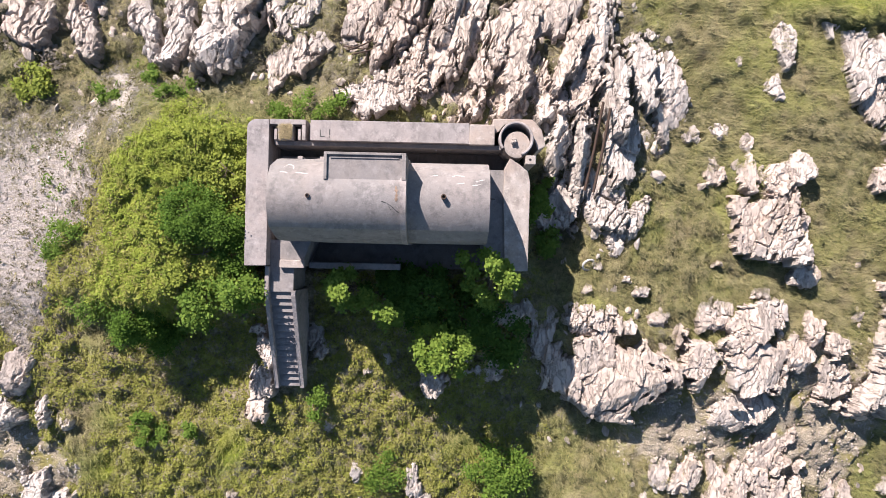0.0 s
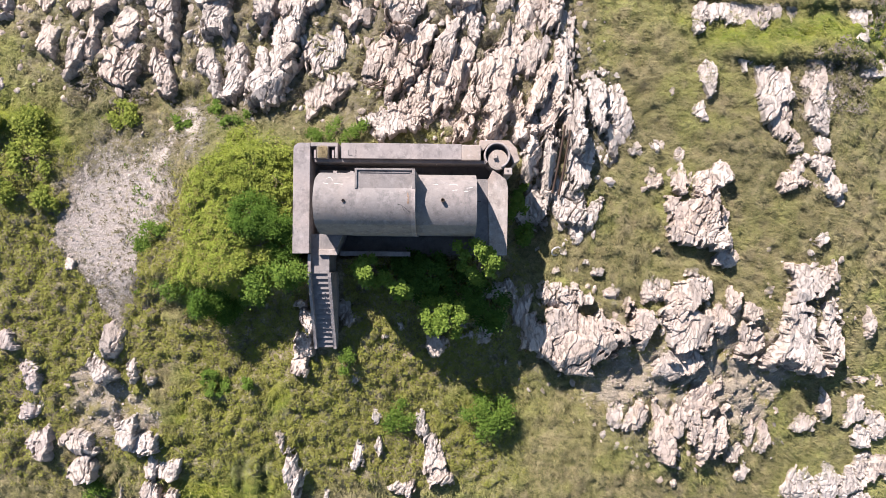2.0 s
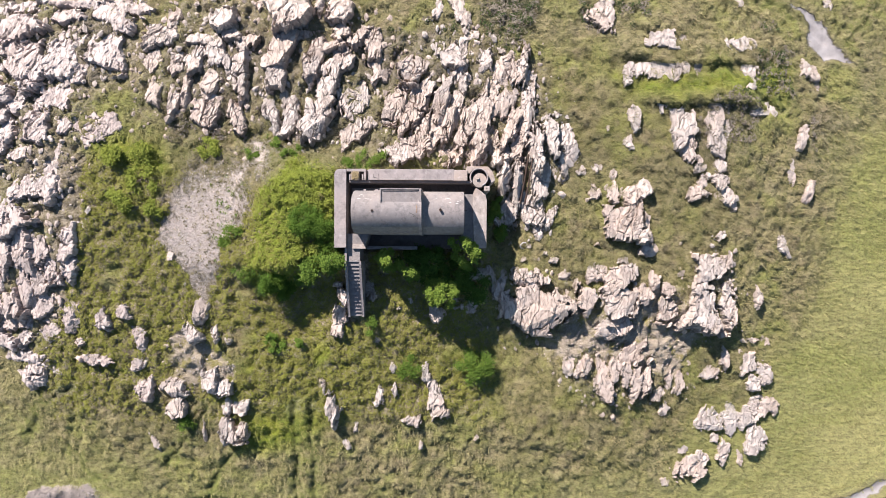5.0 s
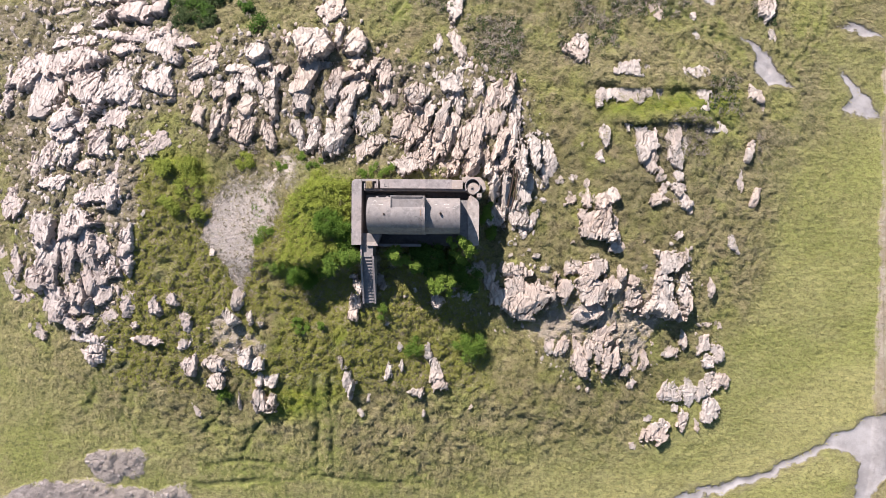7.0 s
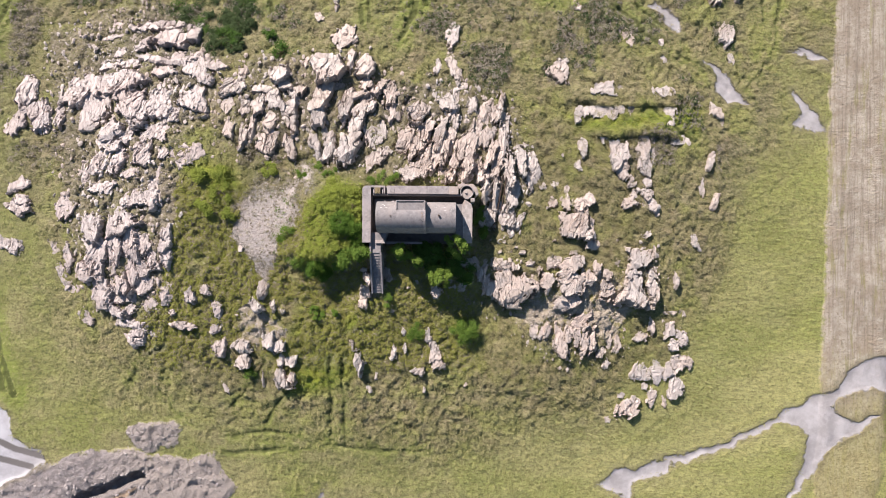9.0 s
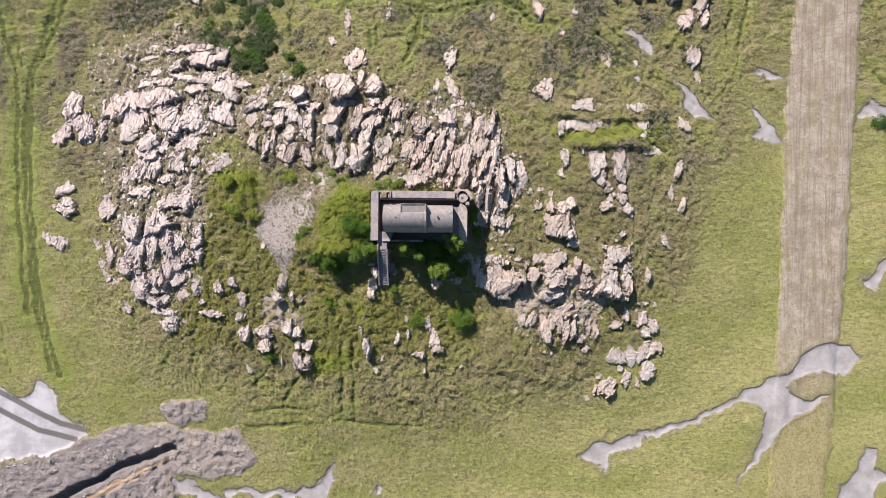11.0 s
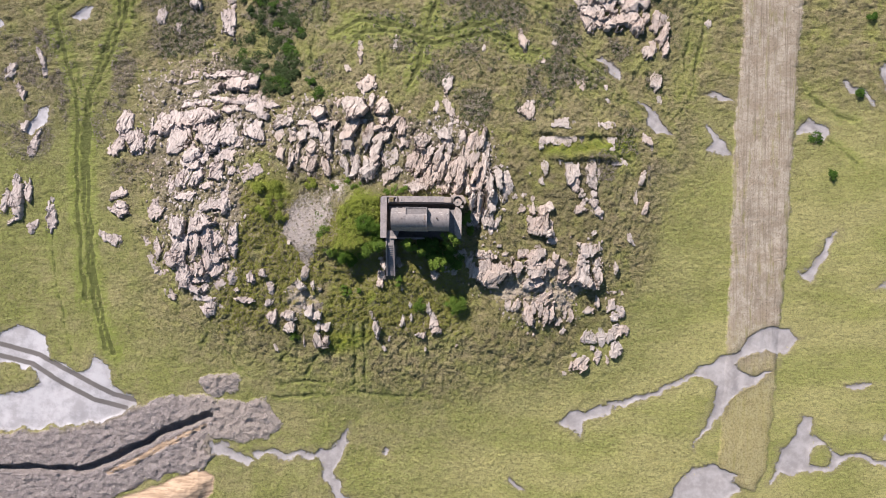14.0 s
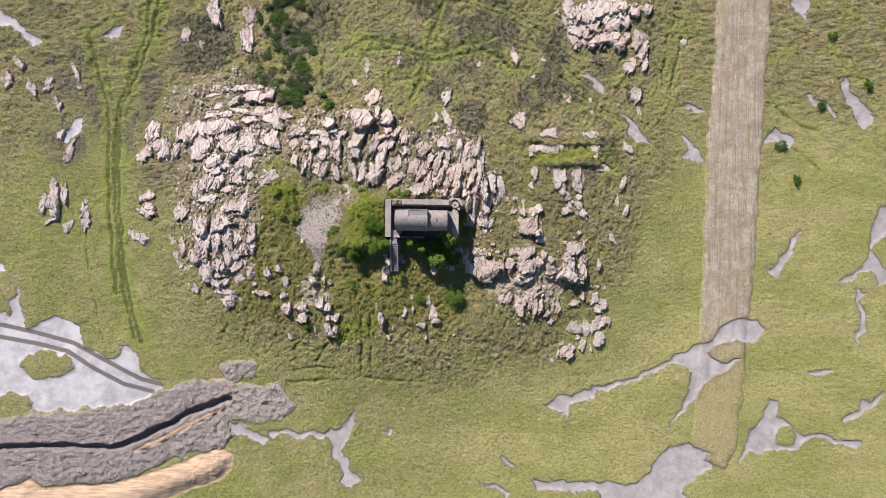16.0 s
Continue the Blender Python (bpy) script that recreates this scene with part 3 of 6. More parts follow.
def hill(x, y):
    """The bare shape of the knoll over the marsh."""
    e = np.hypot((x + 6) / 42, (y - 4) / 30)

    def mound(cx, cy, sx, sy):
        return np.exp(-((x - cx) / sx) ** 2 - ((y - cy) / sy) ** 2)

    return -1 + 5.6 * (1 - smooth(0.3, 1.35, e)) + 2.0 * mound(-34, 7, 11, 16) - 0.9 * mound(0, -11, 9, 6) - 1.0 * mound(5.5, -9, 4, 4) - 1.3 * mound(5.4, 1.2, 1.5, 3) - 0.7 * mound(-11, -6.5, 2.5, 2) + 0.6 * mound(-7, -7, 3, 3) + 2.9 * np.exp(-((x + 12.5) / 5) ** 2) * smooth(-4.2, -2.0, y) * (1 - smooth(4, 9, y))


def heath_zone(x, y):
    """Where heath cushions take the place of grass."""
    west = smooth(-3, 1, 3 - x) * smooth(-1.5, 1.5, 1.5 - y + 0.25 * np.maximum(-x - 10, 0))
    return west * smooth(0.22, 0.38, fbm(flat(x, y, 0.3), 3, 87)) * smooth(-17, -13, y) * smooth(-37, -32, x)


def zones(x, y):
    wob = flat(x, y, 0.45)
    wx, wy = x + 2.2 * (fbm(wob, 3, 11) - 0.5), y + 2.2 * (fbm(wob, 3, 21) - 0.5)
    z = {}
    z["mud"] = np.maximum.reduce([area(wx, wy, m) for m in (MUD_WEST, MUD_SOUTH, MUD_CREEK, MUD_EAST, MUD_NORTH)])
    z["mud"] = np.maximum(z["mud"], np.where(lines(wx, wy, CREEK_LINES, 1.2) > 0, lines(wx, wy, CREEK_LINES, 1.2) * 1.2 - 0.7, -4))
    for cx, cy, rx, ry in ISLANDS:
        z["mud"] = np.minimum(z["mud"], (np.hypot((wx - cx) / rx, (wy - cy) / ry) - 1) * min(rx, ry))
    z["spoil"] = area(wx, wy, SPOIL)
    z["sand"] = area(x + 0.25 * (wx - x), y + 0.25 * (wy - y), SAND)
    z["strip"] = area(x + 0.4 * (wx - x), y, [STRIP[0]])
    z["gravel"] = area(wx, wy, GRAVEL)
    z["scree"] = area(wx, wy, SCREE)
    z["outcrop"] = area(wx, wy, OUTCROP)
    z["lush"] = smooth(-1.5, 1.2, area(wx, wy, LUSH))
    z["heath"] = heath_zone(x, y)
    rx, ry = wx * 0.4 + x * 0.6, wy * 0.4 + y * 0.6
    broken = 0.45 + 0.9 * fbm(flat(x, y, 0.4), 3, 97)
    z["rut"] = np.maximum(lines(rx, ry, RUTS, 0.75) * (0.35 + 0.65 * broken), 0.72 * lines(rx, ry, FAINT_RUTS, 0.7) * broken)
    z["verge"] = np.maximum(lines(wx, wy, RUTS, 2.6), 0.45 * lines(wx, wy, FAINT_RUTS, 2.2)) * broken
    z["tyre"] = lines(x, y, TYRES, 0.65)
    z["trench"] = lines(wx * 0.35 + x * 0.65, wy * 0.35 + y * 0.65, TRENCH, 0.85)
    z["hill"] = hill(x, y)
    z["marsh"] = 1 - smooth(-0.6, 1.6, z["hill"] + 2.2 * (fbm(flat(x, y, 0.16), 3, 31) - 0.5) + 0.08 * np.maximum(y - 3, 0))
    z["meadow"] = z["marsh"] * smooth(8, 60, x - 0.8 * y + 30 * (fbm(flat(x, y, 0.05), 3, 45) - 0.5))
    brush = smooth(0.46, 0.62, fbm(flat(x, y, 0.2), 4, 41))
    z["dry"] = brush * smooth(-2, 16, y) * (1 - smooth(30, 46, x)) * (1 - 0.5 * smooth(30, 60, -x))
    z["dry"] = np.maximum(z["dry"], (0.4 + 0.6 * brush) * np.exp(-((x - 1) / 32) ** 2 - ((y - 30) / 13) ** 2))
    z["dry"] = np.maximum(z["dry"], (0.35 + 0.6 * brush) * np.exp(-((x + 58) / 24) ** 2 - ((y - 24) / 20) ** 2))
    return z


def relief(x, y, z):
    h = z["hill"] + 0.5 * (fbm(flat(x, y, 0.17), 3, 51) - 0.5)
    rough = 0.5 * (1 - 0.65 * z["marsh"] - 0.25 * z["meadow"])
    soft = 1 - smooth(-0.3, 0.3, np.maximum.reduce([z["mud"], z["spoil"], z["strip"], z["gravel"] * 0.7]))
    h = h + rough * soft * (fbm(flat(x, y, 1.1), 3, 61) - 0.5)
    h = h + (0.74 - 0.5 * z["marsh"]) * soft * (fbm(flat(x, y, 2.3), 3, 65, 0.6) - 0.5)
    h = h + 0.5 * z["lush"] * (fbm(flat(x, y, 0.75), 3, 67) - 0.5)
    # ribs of bedrock that stand out of the slope along one direction
    a = radians(13)
    across, along = x * math.cos(a) - y * math.sin(a), x * math.sin(a) + y * math.cos(a)
    rib = fbm(np.stack([across * 1.5, along * 0.45, np.zeros_like(x)], 1), 4, 71, 0.6)
    rib = smooth(0.44, 0.62, rib)
    core = smooth(-1.0, 1.2, z["outcrop"])
    core = core * 0.3
    z["rib"] = rib * core
    h = h + core * (0.95 * rib + 0.25 * (fbm(flat(x, y, 2.6), 3, 75, 0.6) - 0.5) * rib - 0.2)
    # grassy steps that drop to the south
    for x0, x1, yl, drop in SCARPS:
        d = y - yl - 0.5 * (fbm(flat(x, y, 0.3), 2, 95) - 0.5) * 2
        h = h + drop * smooth(-0.12, 0.12, d) * (1 - smooth(0.6, 4.5, d)) * smooth(x0 - 1, x0 + 1.5, x) * (1 - smooth(x1 - 1.5, x1 + 1, x))
    h = h - 0.17 * smooth(-0.2, 0.4, z["mud"])
    h = h + smooth(-0.2, 1.0, z["spoil"]) * (0.25 + 0.95 * (fbm(flat(x, y, 1.3), 4, 81, 0.62) - 0.5))
    h = h + smooth(-0.3, 2.6, z["sand"]) * 1.1
    h = h - 1.3 * smooth(0.15, 0.6, z["trench"] + 0.5 * (fbm(flat(x, y, 1.3), 3, 99) - 0.5) * (z["trench"] > 0)) - 0.16 * smooth(0.3, 0.7, z["rut"]) + 0.06 * z["verge"]
    h = h + smooth(0, 0.8, z["strip"]) * (0.3 * (fbm(np.stack([x * 2.0, y * 0.1, 0 * x], 1), 3, 91) - 0.5) + 0.1 * (fbm(flat(x, y, 1.9), 4, 92, 0.6) - 0.5) + 0.2)
    # the knoll is levelled under the bunker
    inside = area(x, y, [[(-8.2, -0.7), (3.4, -0.7), (3.4, 5.1), (-8.2, 5.1)]])
    return np.where(inside > -0.5, np.minimum(h, 4.6), h)


def ground_at(x, y):
    x, y = np.atleast_1d(np.asarray(x, float)), np.atleast_1d(np.asarray(y, float))
    return relief(x, y, zones(x, y))


def mesh_of(name, verts, tris, material, attrs=None, soft=False):
    me = bpy.data.meshes.new(name)
    verts, tris = np.asarray(verts, np.float32), np.asarray(tris, np.int32)
    me.vertices.add(len(verts))
    me.vertices.foreach_set("co", verts.ravel())
    me.loops.add(tris.size)
    me.loops.foreach_set("vertex_index", tris.ravel())
    me.polygons.add(len(tris))
    me.polygons.foreach_set("loop_start", np.arange(0, tris.size, tris.shape[1], dtype=np.int32))
    me.polygons.foreach_set("use_smooth", np.full(len(tris), soft))
    for key, v in (attrs or {}).items():
        me.attributes.new(key, "FLOAT", "POINT").data.foreach_set("value", np.asarray(v, np.float32))
    me.update(calc_edges=True)
    me.validate()
    me.materials.append(material)
    return me


ZONE_KEYS = ("mud", "spoil", "sand", "strip", "gravel", "scree", "outcrop", "lush", "rut", "tyre", "marsh", "dry", "rib", "heath", "verge", "meadow")


def spaced(inner, fine, middle, coarse):
    far = [middle * 1.22 ** k for k in range(1, 20)]
    half = list(np.arange(0, inner, fine)) + list(np.arange(inner, middle, coarse)) + [middle] + far
    return np.array([-v for v in half[:0:-1]] + half)


def build_ground():
    xs, ys = spaced(44, 0.2, 84, 0.4), spaced(44, 0.2, 50, 0.33)
    gx, gy = np.meshgrid(xs, ys)
    x, y = gx.ravel(), gy.ravel()
    z = zones(x, y)
    h = relief(x, y, z)
    nx, ny = len(xs), len(ys)
    i = (np.arange(ny - 1)[:, None] * nx + np.arange(nx - 1)[None]).ravel()
    quads = np.stack([i, i + 1, i + nx + 1, i + nx], 1)
    me = mesh_of("ground", np.stack([x, y, h], 1), quads, ground_mat, {k: z[k] for k in ZONE_KEYS}, True)
    tagged(new("ground", me), "rough grassy knoll over a flat marsh with pale mud creeks", "ground", kind="structure")


build_ground()


# ---- the bunker ----
def part(name, bm, material, parent, label=""):
    me = bpy.data.meshes.new(name)
    bmesh.ops.recalc_face_normals(bm, faces=bm.faces)
    bm.to_mesh(me)
    bm.free()
    me.materials.append(material)
    ob = new(name, me)
    ob.parent = parent
    return tagged(ob, label)


def add_box(bm, x0, x1, y0, y1, z0, z1, soft=0.03):
    made = bmesh.ops.create_cube(bm, size=1)["verts"]
    for v in made:
        v.co = Vector(((x0 + x1) / 2 + v.co.x * (x1 - x0), (y0 + y1) / 2 + v.co.y * (y1 - y0), (z0 + z1) / 2 + v.co.z * (z1 - z0)))
    if soft:
        edges = {e for v in made for e in v.link_edges}
        bmesh.ops.bevel(bm, geom=list(edges), offset=soft, segments=2, affect="EDGES", profile=0.6)


def box(*args, soft=0.03):
    bm = bmesh.new()
    add_box(bm, *args, soft=soft)
    return bm


def prism(outline, z0, z1, soft=0.03):
    """A slab over an outline of (x, y)."""
    bm = bmesh.new()
    f = bm.faces.new([bm.verts.new((x, y, z0)) for x, y in outline])
    top = bmesh.ops.extrude_face_region(bm, geom=[f])["geom"]
    for v in top:
        if isinstance(v, bmesh.types.BMVert):
            v.co.z = z1
    if soft:
        bmesh.ops.bevel(bm, geom=list(bm.edges), offset=soft, segments=2, affect="EDGES", profile=0.6)
    return bm


def vault_profile(mid, half, spring, crown):
    """Half a section of a vault: steep haunches, an even round top."""
    brk, low = half * 0.7, spring + (crown - spring) * 0.75
    pts = [(mid - half, spring), (mid - half * 0.93, spring + (low - spring) * 0.4), (mid - brk, low)]
    n = 26
    for k in range(1, n):
        u = -brk + 2 * brk * k / n
        pts.append((mid + u, low + (crown - low) * (1 - (u / brk) ** 2)))
    return pts + [(2 * mid - a, b) for a, b in pts[2::-1]]


def vault(x0, x1, mid, half, spring, crown, foot):
    prof = vault_profile(mid, half, spring, crown)
    ring = [(mid - half, foot)] + prof + [(mid + half, foot)]
    bm = bmesh.new()
    steps = max(2, int((x1 - x0) / 0.35))
    loops = [[bm.verts.new((x0 + (x1 - x0) * k / steps, y, z)) for y, z in ring] for k in range(steps + 1)]
    for a, b in zip(loops, loops[1:]):
        for i in range(len(ring) - 1):
            bm.faces.new((a[i], a[i + 1], b[i + 1], b[i])).smooth = 3 < i < len(ring) - 5
        bm.faces.new((a[-1], a[0], b[0], b[-1]))
    for end in (loops[0], loops[-1][::-1]):
        bm.faces.new([bm.verts.new(v.co) for v in end])
    return bm


bunker = new("bunker")
bunker.location = (0, 0, 0)
tagged(bunker, "grey concrete coastal bunker with two barrel vaults on a rocky knoll", "bunker")

TOP = 8.0
# west wall with its rounded north corner
corner = [(-8.4 + 0.4 - 0.4 * math.cos(a), 5.32 - 0.4 + 0.4 * math.sin(a)) for a in np.linspace(0, math.pi / 2, 7)]
part("wall", prism([(-8.4, -0.89)] + corner + [(-7.46, 5.32), (-7.46, -0.87)], 3.4, TOP), concrete, bunker)
# north wall; its top carries three sockets at the west end
part("wall", box(-7.46, 2.1, 4.47, 5.34, 3.6, TOP - 0.75, soft=0.02), concrete, bunker)
bm = bmesh.new()
for x0, x1, y0, y1 in ((-7.44, -5.92, 5.122, 5.335), (-7.24, -7.12, 4.47, 4.92), (-7.08, -6.45, 4.47, 5.118), (-6.24, -6.12, 4.47, 4.92),
                       (-6.08, -5.92, 4.47, 5.118), (-5.72, 1.0, 4.47, 5.335)):
    add_box(bm, x0, x1, y0, y1, TOP - 0.746, TOP, soft=0.018)
cap = part("wall_cap", bm, concrete, bunker, "socketed concrete wall cap")
part("wall_cap", box(1.0, 2.08, 4.43, 5.3, TOP - 0.74, TOP + 0.02, soft=0.05), pale_concrete, bunker, "patched pale broken concrete")
# east wall, bent towards the turret
part("wall", prism([(2.62, -0.86), (3.6, -0.86), (3.62, 2.9), (3.52, 3.35), (3.2, 3.62), (2.75, 3.9), (2.52, 3.4), (2.5, 2.3)], 3.4, TOP), pale_concrete, bunker)

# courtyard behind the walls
# the dark colour of the next two floors carries the walls' shade
part("courtyard_floor", box(-7.47, 2.7, 3.3, 4.49, 4.4, 6.1, soft=0), shaded_floor, bunker)
part("courtyard_floor", box(-7.47, -6.6, 0.2, 3.32, 4.4, 6.104, soft=0), shaded_floor, bunker)
part("courtyard_floor", box(1.7, 2.66, -0.6, 3.4, 4.4, 7.86, soft=0), stained, bunker)
part("bench", box(-7.2, -4.4, 3.42, 3.95, 6.1, 6.7), stained, bunker)
for x in (-5.95, -5.05):
    part("bracket", box(x, x + 0.2, 3.38, 3.62, 8.4, 9.2, soft=0.02), concrete, bunker)
part("courtyard_wall", box(-7.3, 2.4, 4.28, 4.47, 6.1, 7.7), stained, bunker)

# the two vaults
MID = 1.86
vault_west = part("vault", vault(-6.62, -5.12, MID, 1.66, 9.1, 11.3, 4.2), stained, bunker)
vault_tall = part("vault", vault(-5.14, -1.62, MID, 1.69, 9.1, 11.38, 4.2), render_coat, bunker)
part("gable", vault(-1.64, -1.42, MID, 1.71, 9.1, 11.44, 4.2), concrete, bunker)
vault_low = part("vault", vault(-1.44, 1.76, MID, 1.64, 8.8, 10.6, 4.2), render_coat, bunker)
bm = bmesh.new()
add_box(bm, -4.44, -1.5, 2.45, 3.46, 9.2, 11.2, soft=0.02)
add_box(bm, -4.5, -4.38, 2.5, 3.52, 9.2, 11.29, soft=0.02)
add_box(bm, -1.6, -1.44, 2.5, 3.52, 9.2, 11.29, soft=0.02)
add_box(bm, -4.38, -1.6, 3.42, 3.52, 9.2, 11.29, soft=0.02)
add_box(bm, -4.26, -1.72, 3.3, 3.34, 11.19, 11.24, soft=0)
part("hatch_box", bm, stained, bunker, "low rimmed concrete box on the vault")


def tube(x, y, z0, z1, r, bore, sides=14):
    bm = bmesh.new()
    rings = []
    for rr, z in ((r, z0), (r, z1), (bore, z1), (bore, z0 + 0.05)):
        rings.append([bm.verts.new((x + rr * math.cos(2 * math.pi * k / sides), y + rr * math.sin(2 * math.pi * k / sides), z)) for k in range(sides)])
    for a, b in zip(rings, rings[1:]):
        for k in range(sides):
            bm.faces.new((a[k], a[(k + 1) % sides], b[(k + 1) % sides], b[k]))
    bm.faces.new(rings[3])
    return bm


part("vent_pipe", tube(-0.02, 1.98, 10.4, 10.83, 0.1, 0.06), rust, vault_low, "short rusty vent pipe")
part("vent_pipe", tube(-5.05, 1.86, 11.2, 11.45, 0.08, 0.055), rust, vault_tall, "short rusty vent pipe")
part("hook", box(1.74, 1.98, 1.98, 2.02, 9.95, 9.99, soft=0.005), rust, vault_low)


def vault_height(y, half, spring, crown):
    prof = vault_profile(MID, half, spring, crown)
    return float(np.interp(y, [p[0] for p in prof], [p[1] for p in prof]))


def patch(path, width, half, spring, crown, seed):
    """A ragged thin film along a path over a vault."""
    rng = np.random.default_rng(seed)
    bm = bmesh.new()
    last = None
    pts = [Vector(p).lerp(Vector(q), k / 5) for p, q in zip(path, path[1:]) for k in range(5)] + [Vector(path[-1])]
    for i, p in enumerate(pts):
        way = (pts[min(i + 1, len(pts) - 1)] - pts[max(i - 1, 0)]).normalized()
        side = Vector((-way.y, way.x)) * width * rng.uniform(0.25, 1.0) * (0.3 if i in (0, len(pts) - 1) else 1)
        row = []
        for q in (p - side, p, p + side):
            row.append(bm.verts.new((q.x, q.y, vault_height(q.y, half, spring, crown) + 0.008)))
        if last:
            bm.faces.new((last[0], last[1], row[1], row[0]))
            bm.faces.new((last[1], last[2], row[2], row[1]))
        last = row
    return bm


LOW, TALL = (1.64, 8.8, 10.6), (1.69, 9.1, 11.38)
for k, path in enumerate(([(0.3, 2.8), (0.5, 2.86), (0.78, 2.8)], [(0.45, 2.5), (0.8, 2.55)], [(1.05, 2.45), (1.4, 2.5)], [(1.2, 2.62), (1.55, 2.7)], [(-0.55, 2.8), (-0.25, 2.84)])):
    part("lime_patch", patch(path, 0.022, *LOW, 40 + k), lichen, vault_low, "white lime stain")
for k, path in enumerate(([(-6.1, 2.95), (-5.95, 3.1), (-5.75, 3.05), (-5.7, 2.9)], [(-5.6, 2.75), (-5.2, 2.72), (-4.7, 2.68)], [(-6.2, 2.78), (-5.9, 2.74)])):
    part("lime_patch", patch(path, 0.022, 1.66, 9.1, 11.3, 60 + k), lichen, vault_west, "white lime stain")
part("crack", patch([(-2.35, 1.72), (-2.1, 1.64), (-1.9, 1.5), (-1.66, 1.28)], 0.02, *TALL, 71), soot, vault_tall, "dark crack in the render")
part("crack", patch([(-2.1, 1.64), (-1.95, 1.35)], 0.014, *TALL, 72), soot, vault_tall, "dark crack in the render")
part("rust_stain", patch([(-1.8, 2.3), (-1.76, 2.0), (-1.78, 1.7)], 0.07, *TALL, 73), rust_stain, vault_tall, "brown rust stain")
part("painted_mark", prism([(-5.32, 4.62), (-5.1, 4.62), (-5.1, 4.66), (-5.28, 4.66), (-5.28, 4.92), (-5.32, 4.92)], TOP - 0.01, TOP + 0.004, 0), soot, cap, "faded dark painted stroke")
part("painted_mark", box(-4.92, -4.88, 4.7, 4.95, TOP - 0.01, TOP + 0.004, soft=0), soot, cap, "faded dark painted stroke")
part("painted_mark", box(-4.92, -4.88, 4.6, 4.65, TOP - 0.01, TOP + 0.004, soft=0), soot, cap, "faded dark painted stroke")
part("wall_fitting", box(-0.42, -0.36, 4.24, 4.29, 7.2, 7.38, soft=0.01), lichen, bunker)

# round gun turret
def ring_wall(x, y, inner, outer, z0, z1, a0, a1, n=26):
    bm = bmesh.new()
    loops = []
    for k in range(n + 1):
        a = radians(a0 + (a1 - a0) * k / n)
        c, s = math.cos(a), math.sin(a)
        loops.append([bm.verts.new((x + r * c, y + r * s, z)) for r, z in ((outer, z0), (outer, z1 - 0.03), (outer - 0.03, z1), (inner + 0.03, z1), (inner, z1 - 0.03), (inner, z0))])
    for a, b in zip(loops, loops[1:]):
        for i in range(6):
            bm.faces.new((a[i], a[(i + 1) % 6], b[(i + 1) % 6], b[i]))
    if a1 - a0 < 360:
        bm.faces.new(loops[0])
        bm.faces.new(loops[-1][::-1])
    return bm


def drum(x, y, r, z0, z1, n=28, soft=0.03):
    return prism([(x + r * math.cos(2 * math.pi * k / n), y + r * math.sin(2 * math.pi * k / n)) for k in range(n)], z0, z1, soft)


TX, TY = 2.99, 4.72
part("turret_base", drum(TX, TY, 0.71, 3.8, 7.0), concrete, bunker)
part("turret_ring", ring_wall(TX, TY, 0.63, 0.74, 6.6, 8.06, -70, 215), concrete, bunker)
gun_platform = part("turret_platform", drum(TX + 0.05, TY - 0.22, 0.57, 6.9, 7.84), pale_concrete, bunker, "worn round concrete gun platform")
part("turret_apron", prism([(2.0, 5.0), (2.02, 5.62), (3.7, 5.62), (4.1, 5.2), (4.3, 4.5), (3.95, 4.3), (3.7, 5.0), (3.2, 5.44), (2.5, 5.35), (2.25, 5.05)], 4.2, 7.7, 0.04), pale_concrete, bunker, "broken pale concrete apron")
holed_post = part("post", box(3.4, 3.84, 3.66, 4.04, 3.8, 8.0), pale_concrete, bunker)
part("post_hole", tube(3.6, 3.86, 7.95, 8.012, 0.05, 0.035), soot, holed_post)

stump = bmesh.new()
bmesh.ops.create_icosphere(stump, subdivisions=3, radius=0.17)
for v in stump.verts:
    v.co = v.co * (0.75 + 0.5 * noise.noise(v.co * 9)) + Vector((TX - 0.07, TY - 0.1, 7.9))
part("pivot_stump", stump, pale_concrete, gun_platform, "broken concrete and iron pivot stump")

# south front: landing, platform, parapet and plinth
part("landing", prism([(-7.47, -2.02), (-6.42, -2.02), (-6.42, -0.95), (-6.1, -0.9), (-5.7, 0.24), (-7.47, 0.24)], 3.4, 7.4), render_coat, bunker)
part("parapet", box(-7.0, -5.95, -0.96, -0.62, 7.3, 7.62), pale_concrete, bunker)
# platform in the same concrete with shade in its colour
part("platform", box(-6.12, 2.66, -0.92, 0.3, 3.2, 5.5), shaded_floor, bunker)
part("parapet", box(-6.0, -1.9, -1.0, -0.72, 3.4, 6.3), concrete, bunker)
part("post", box(-4.36, -4.08, -1.02, -0.74, 6.28, 6.85), pale_concrete, bunker)

# stairs
STEPS = 15
for k in range(STEPS):
    y1 = -2.02 - k * 0.3
    z1 = 7.26 - k * 0.142
    part("step", box(-7.46, -6.48, y1 - 0.31, y1, z1 - 0.6, z1, soft=0.012), render_coat, bunker)


def slope_wall(x0, x1, over):
    bm = bmesh.new()
    side = [(-1.95, 3.2), (-1.95, 7.4 + over), (-2.2, 7.36 + over), (-6.46, 5.28 + over), (-6.62, 5.25 + over), (-6.62, 2.6)]
    a, b = [bm.verts.new((x0, y, z)) for y, z in side], [bm.verts.new((x1, y, z)) for y, z in side]
    bm.faces.new(a)
    bm.faces.new(b[::-1])
    for i in range(len(side)):
        bm.faces.new((a[i], b[i], b[(i + 1) % 6], a[(i + 1) % 6]))
    bmesh.ops.bevel(bm, geom=list(bm.edges), offset=0.02, segments=2, affect="EDGES")
    return bm


part("stair_wall", slope_wall(-7.62, -7.44, 0.22), concrete, bunker)
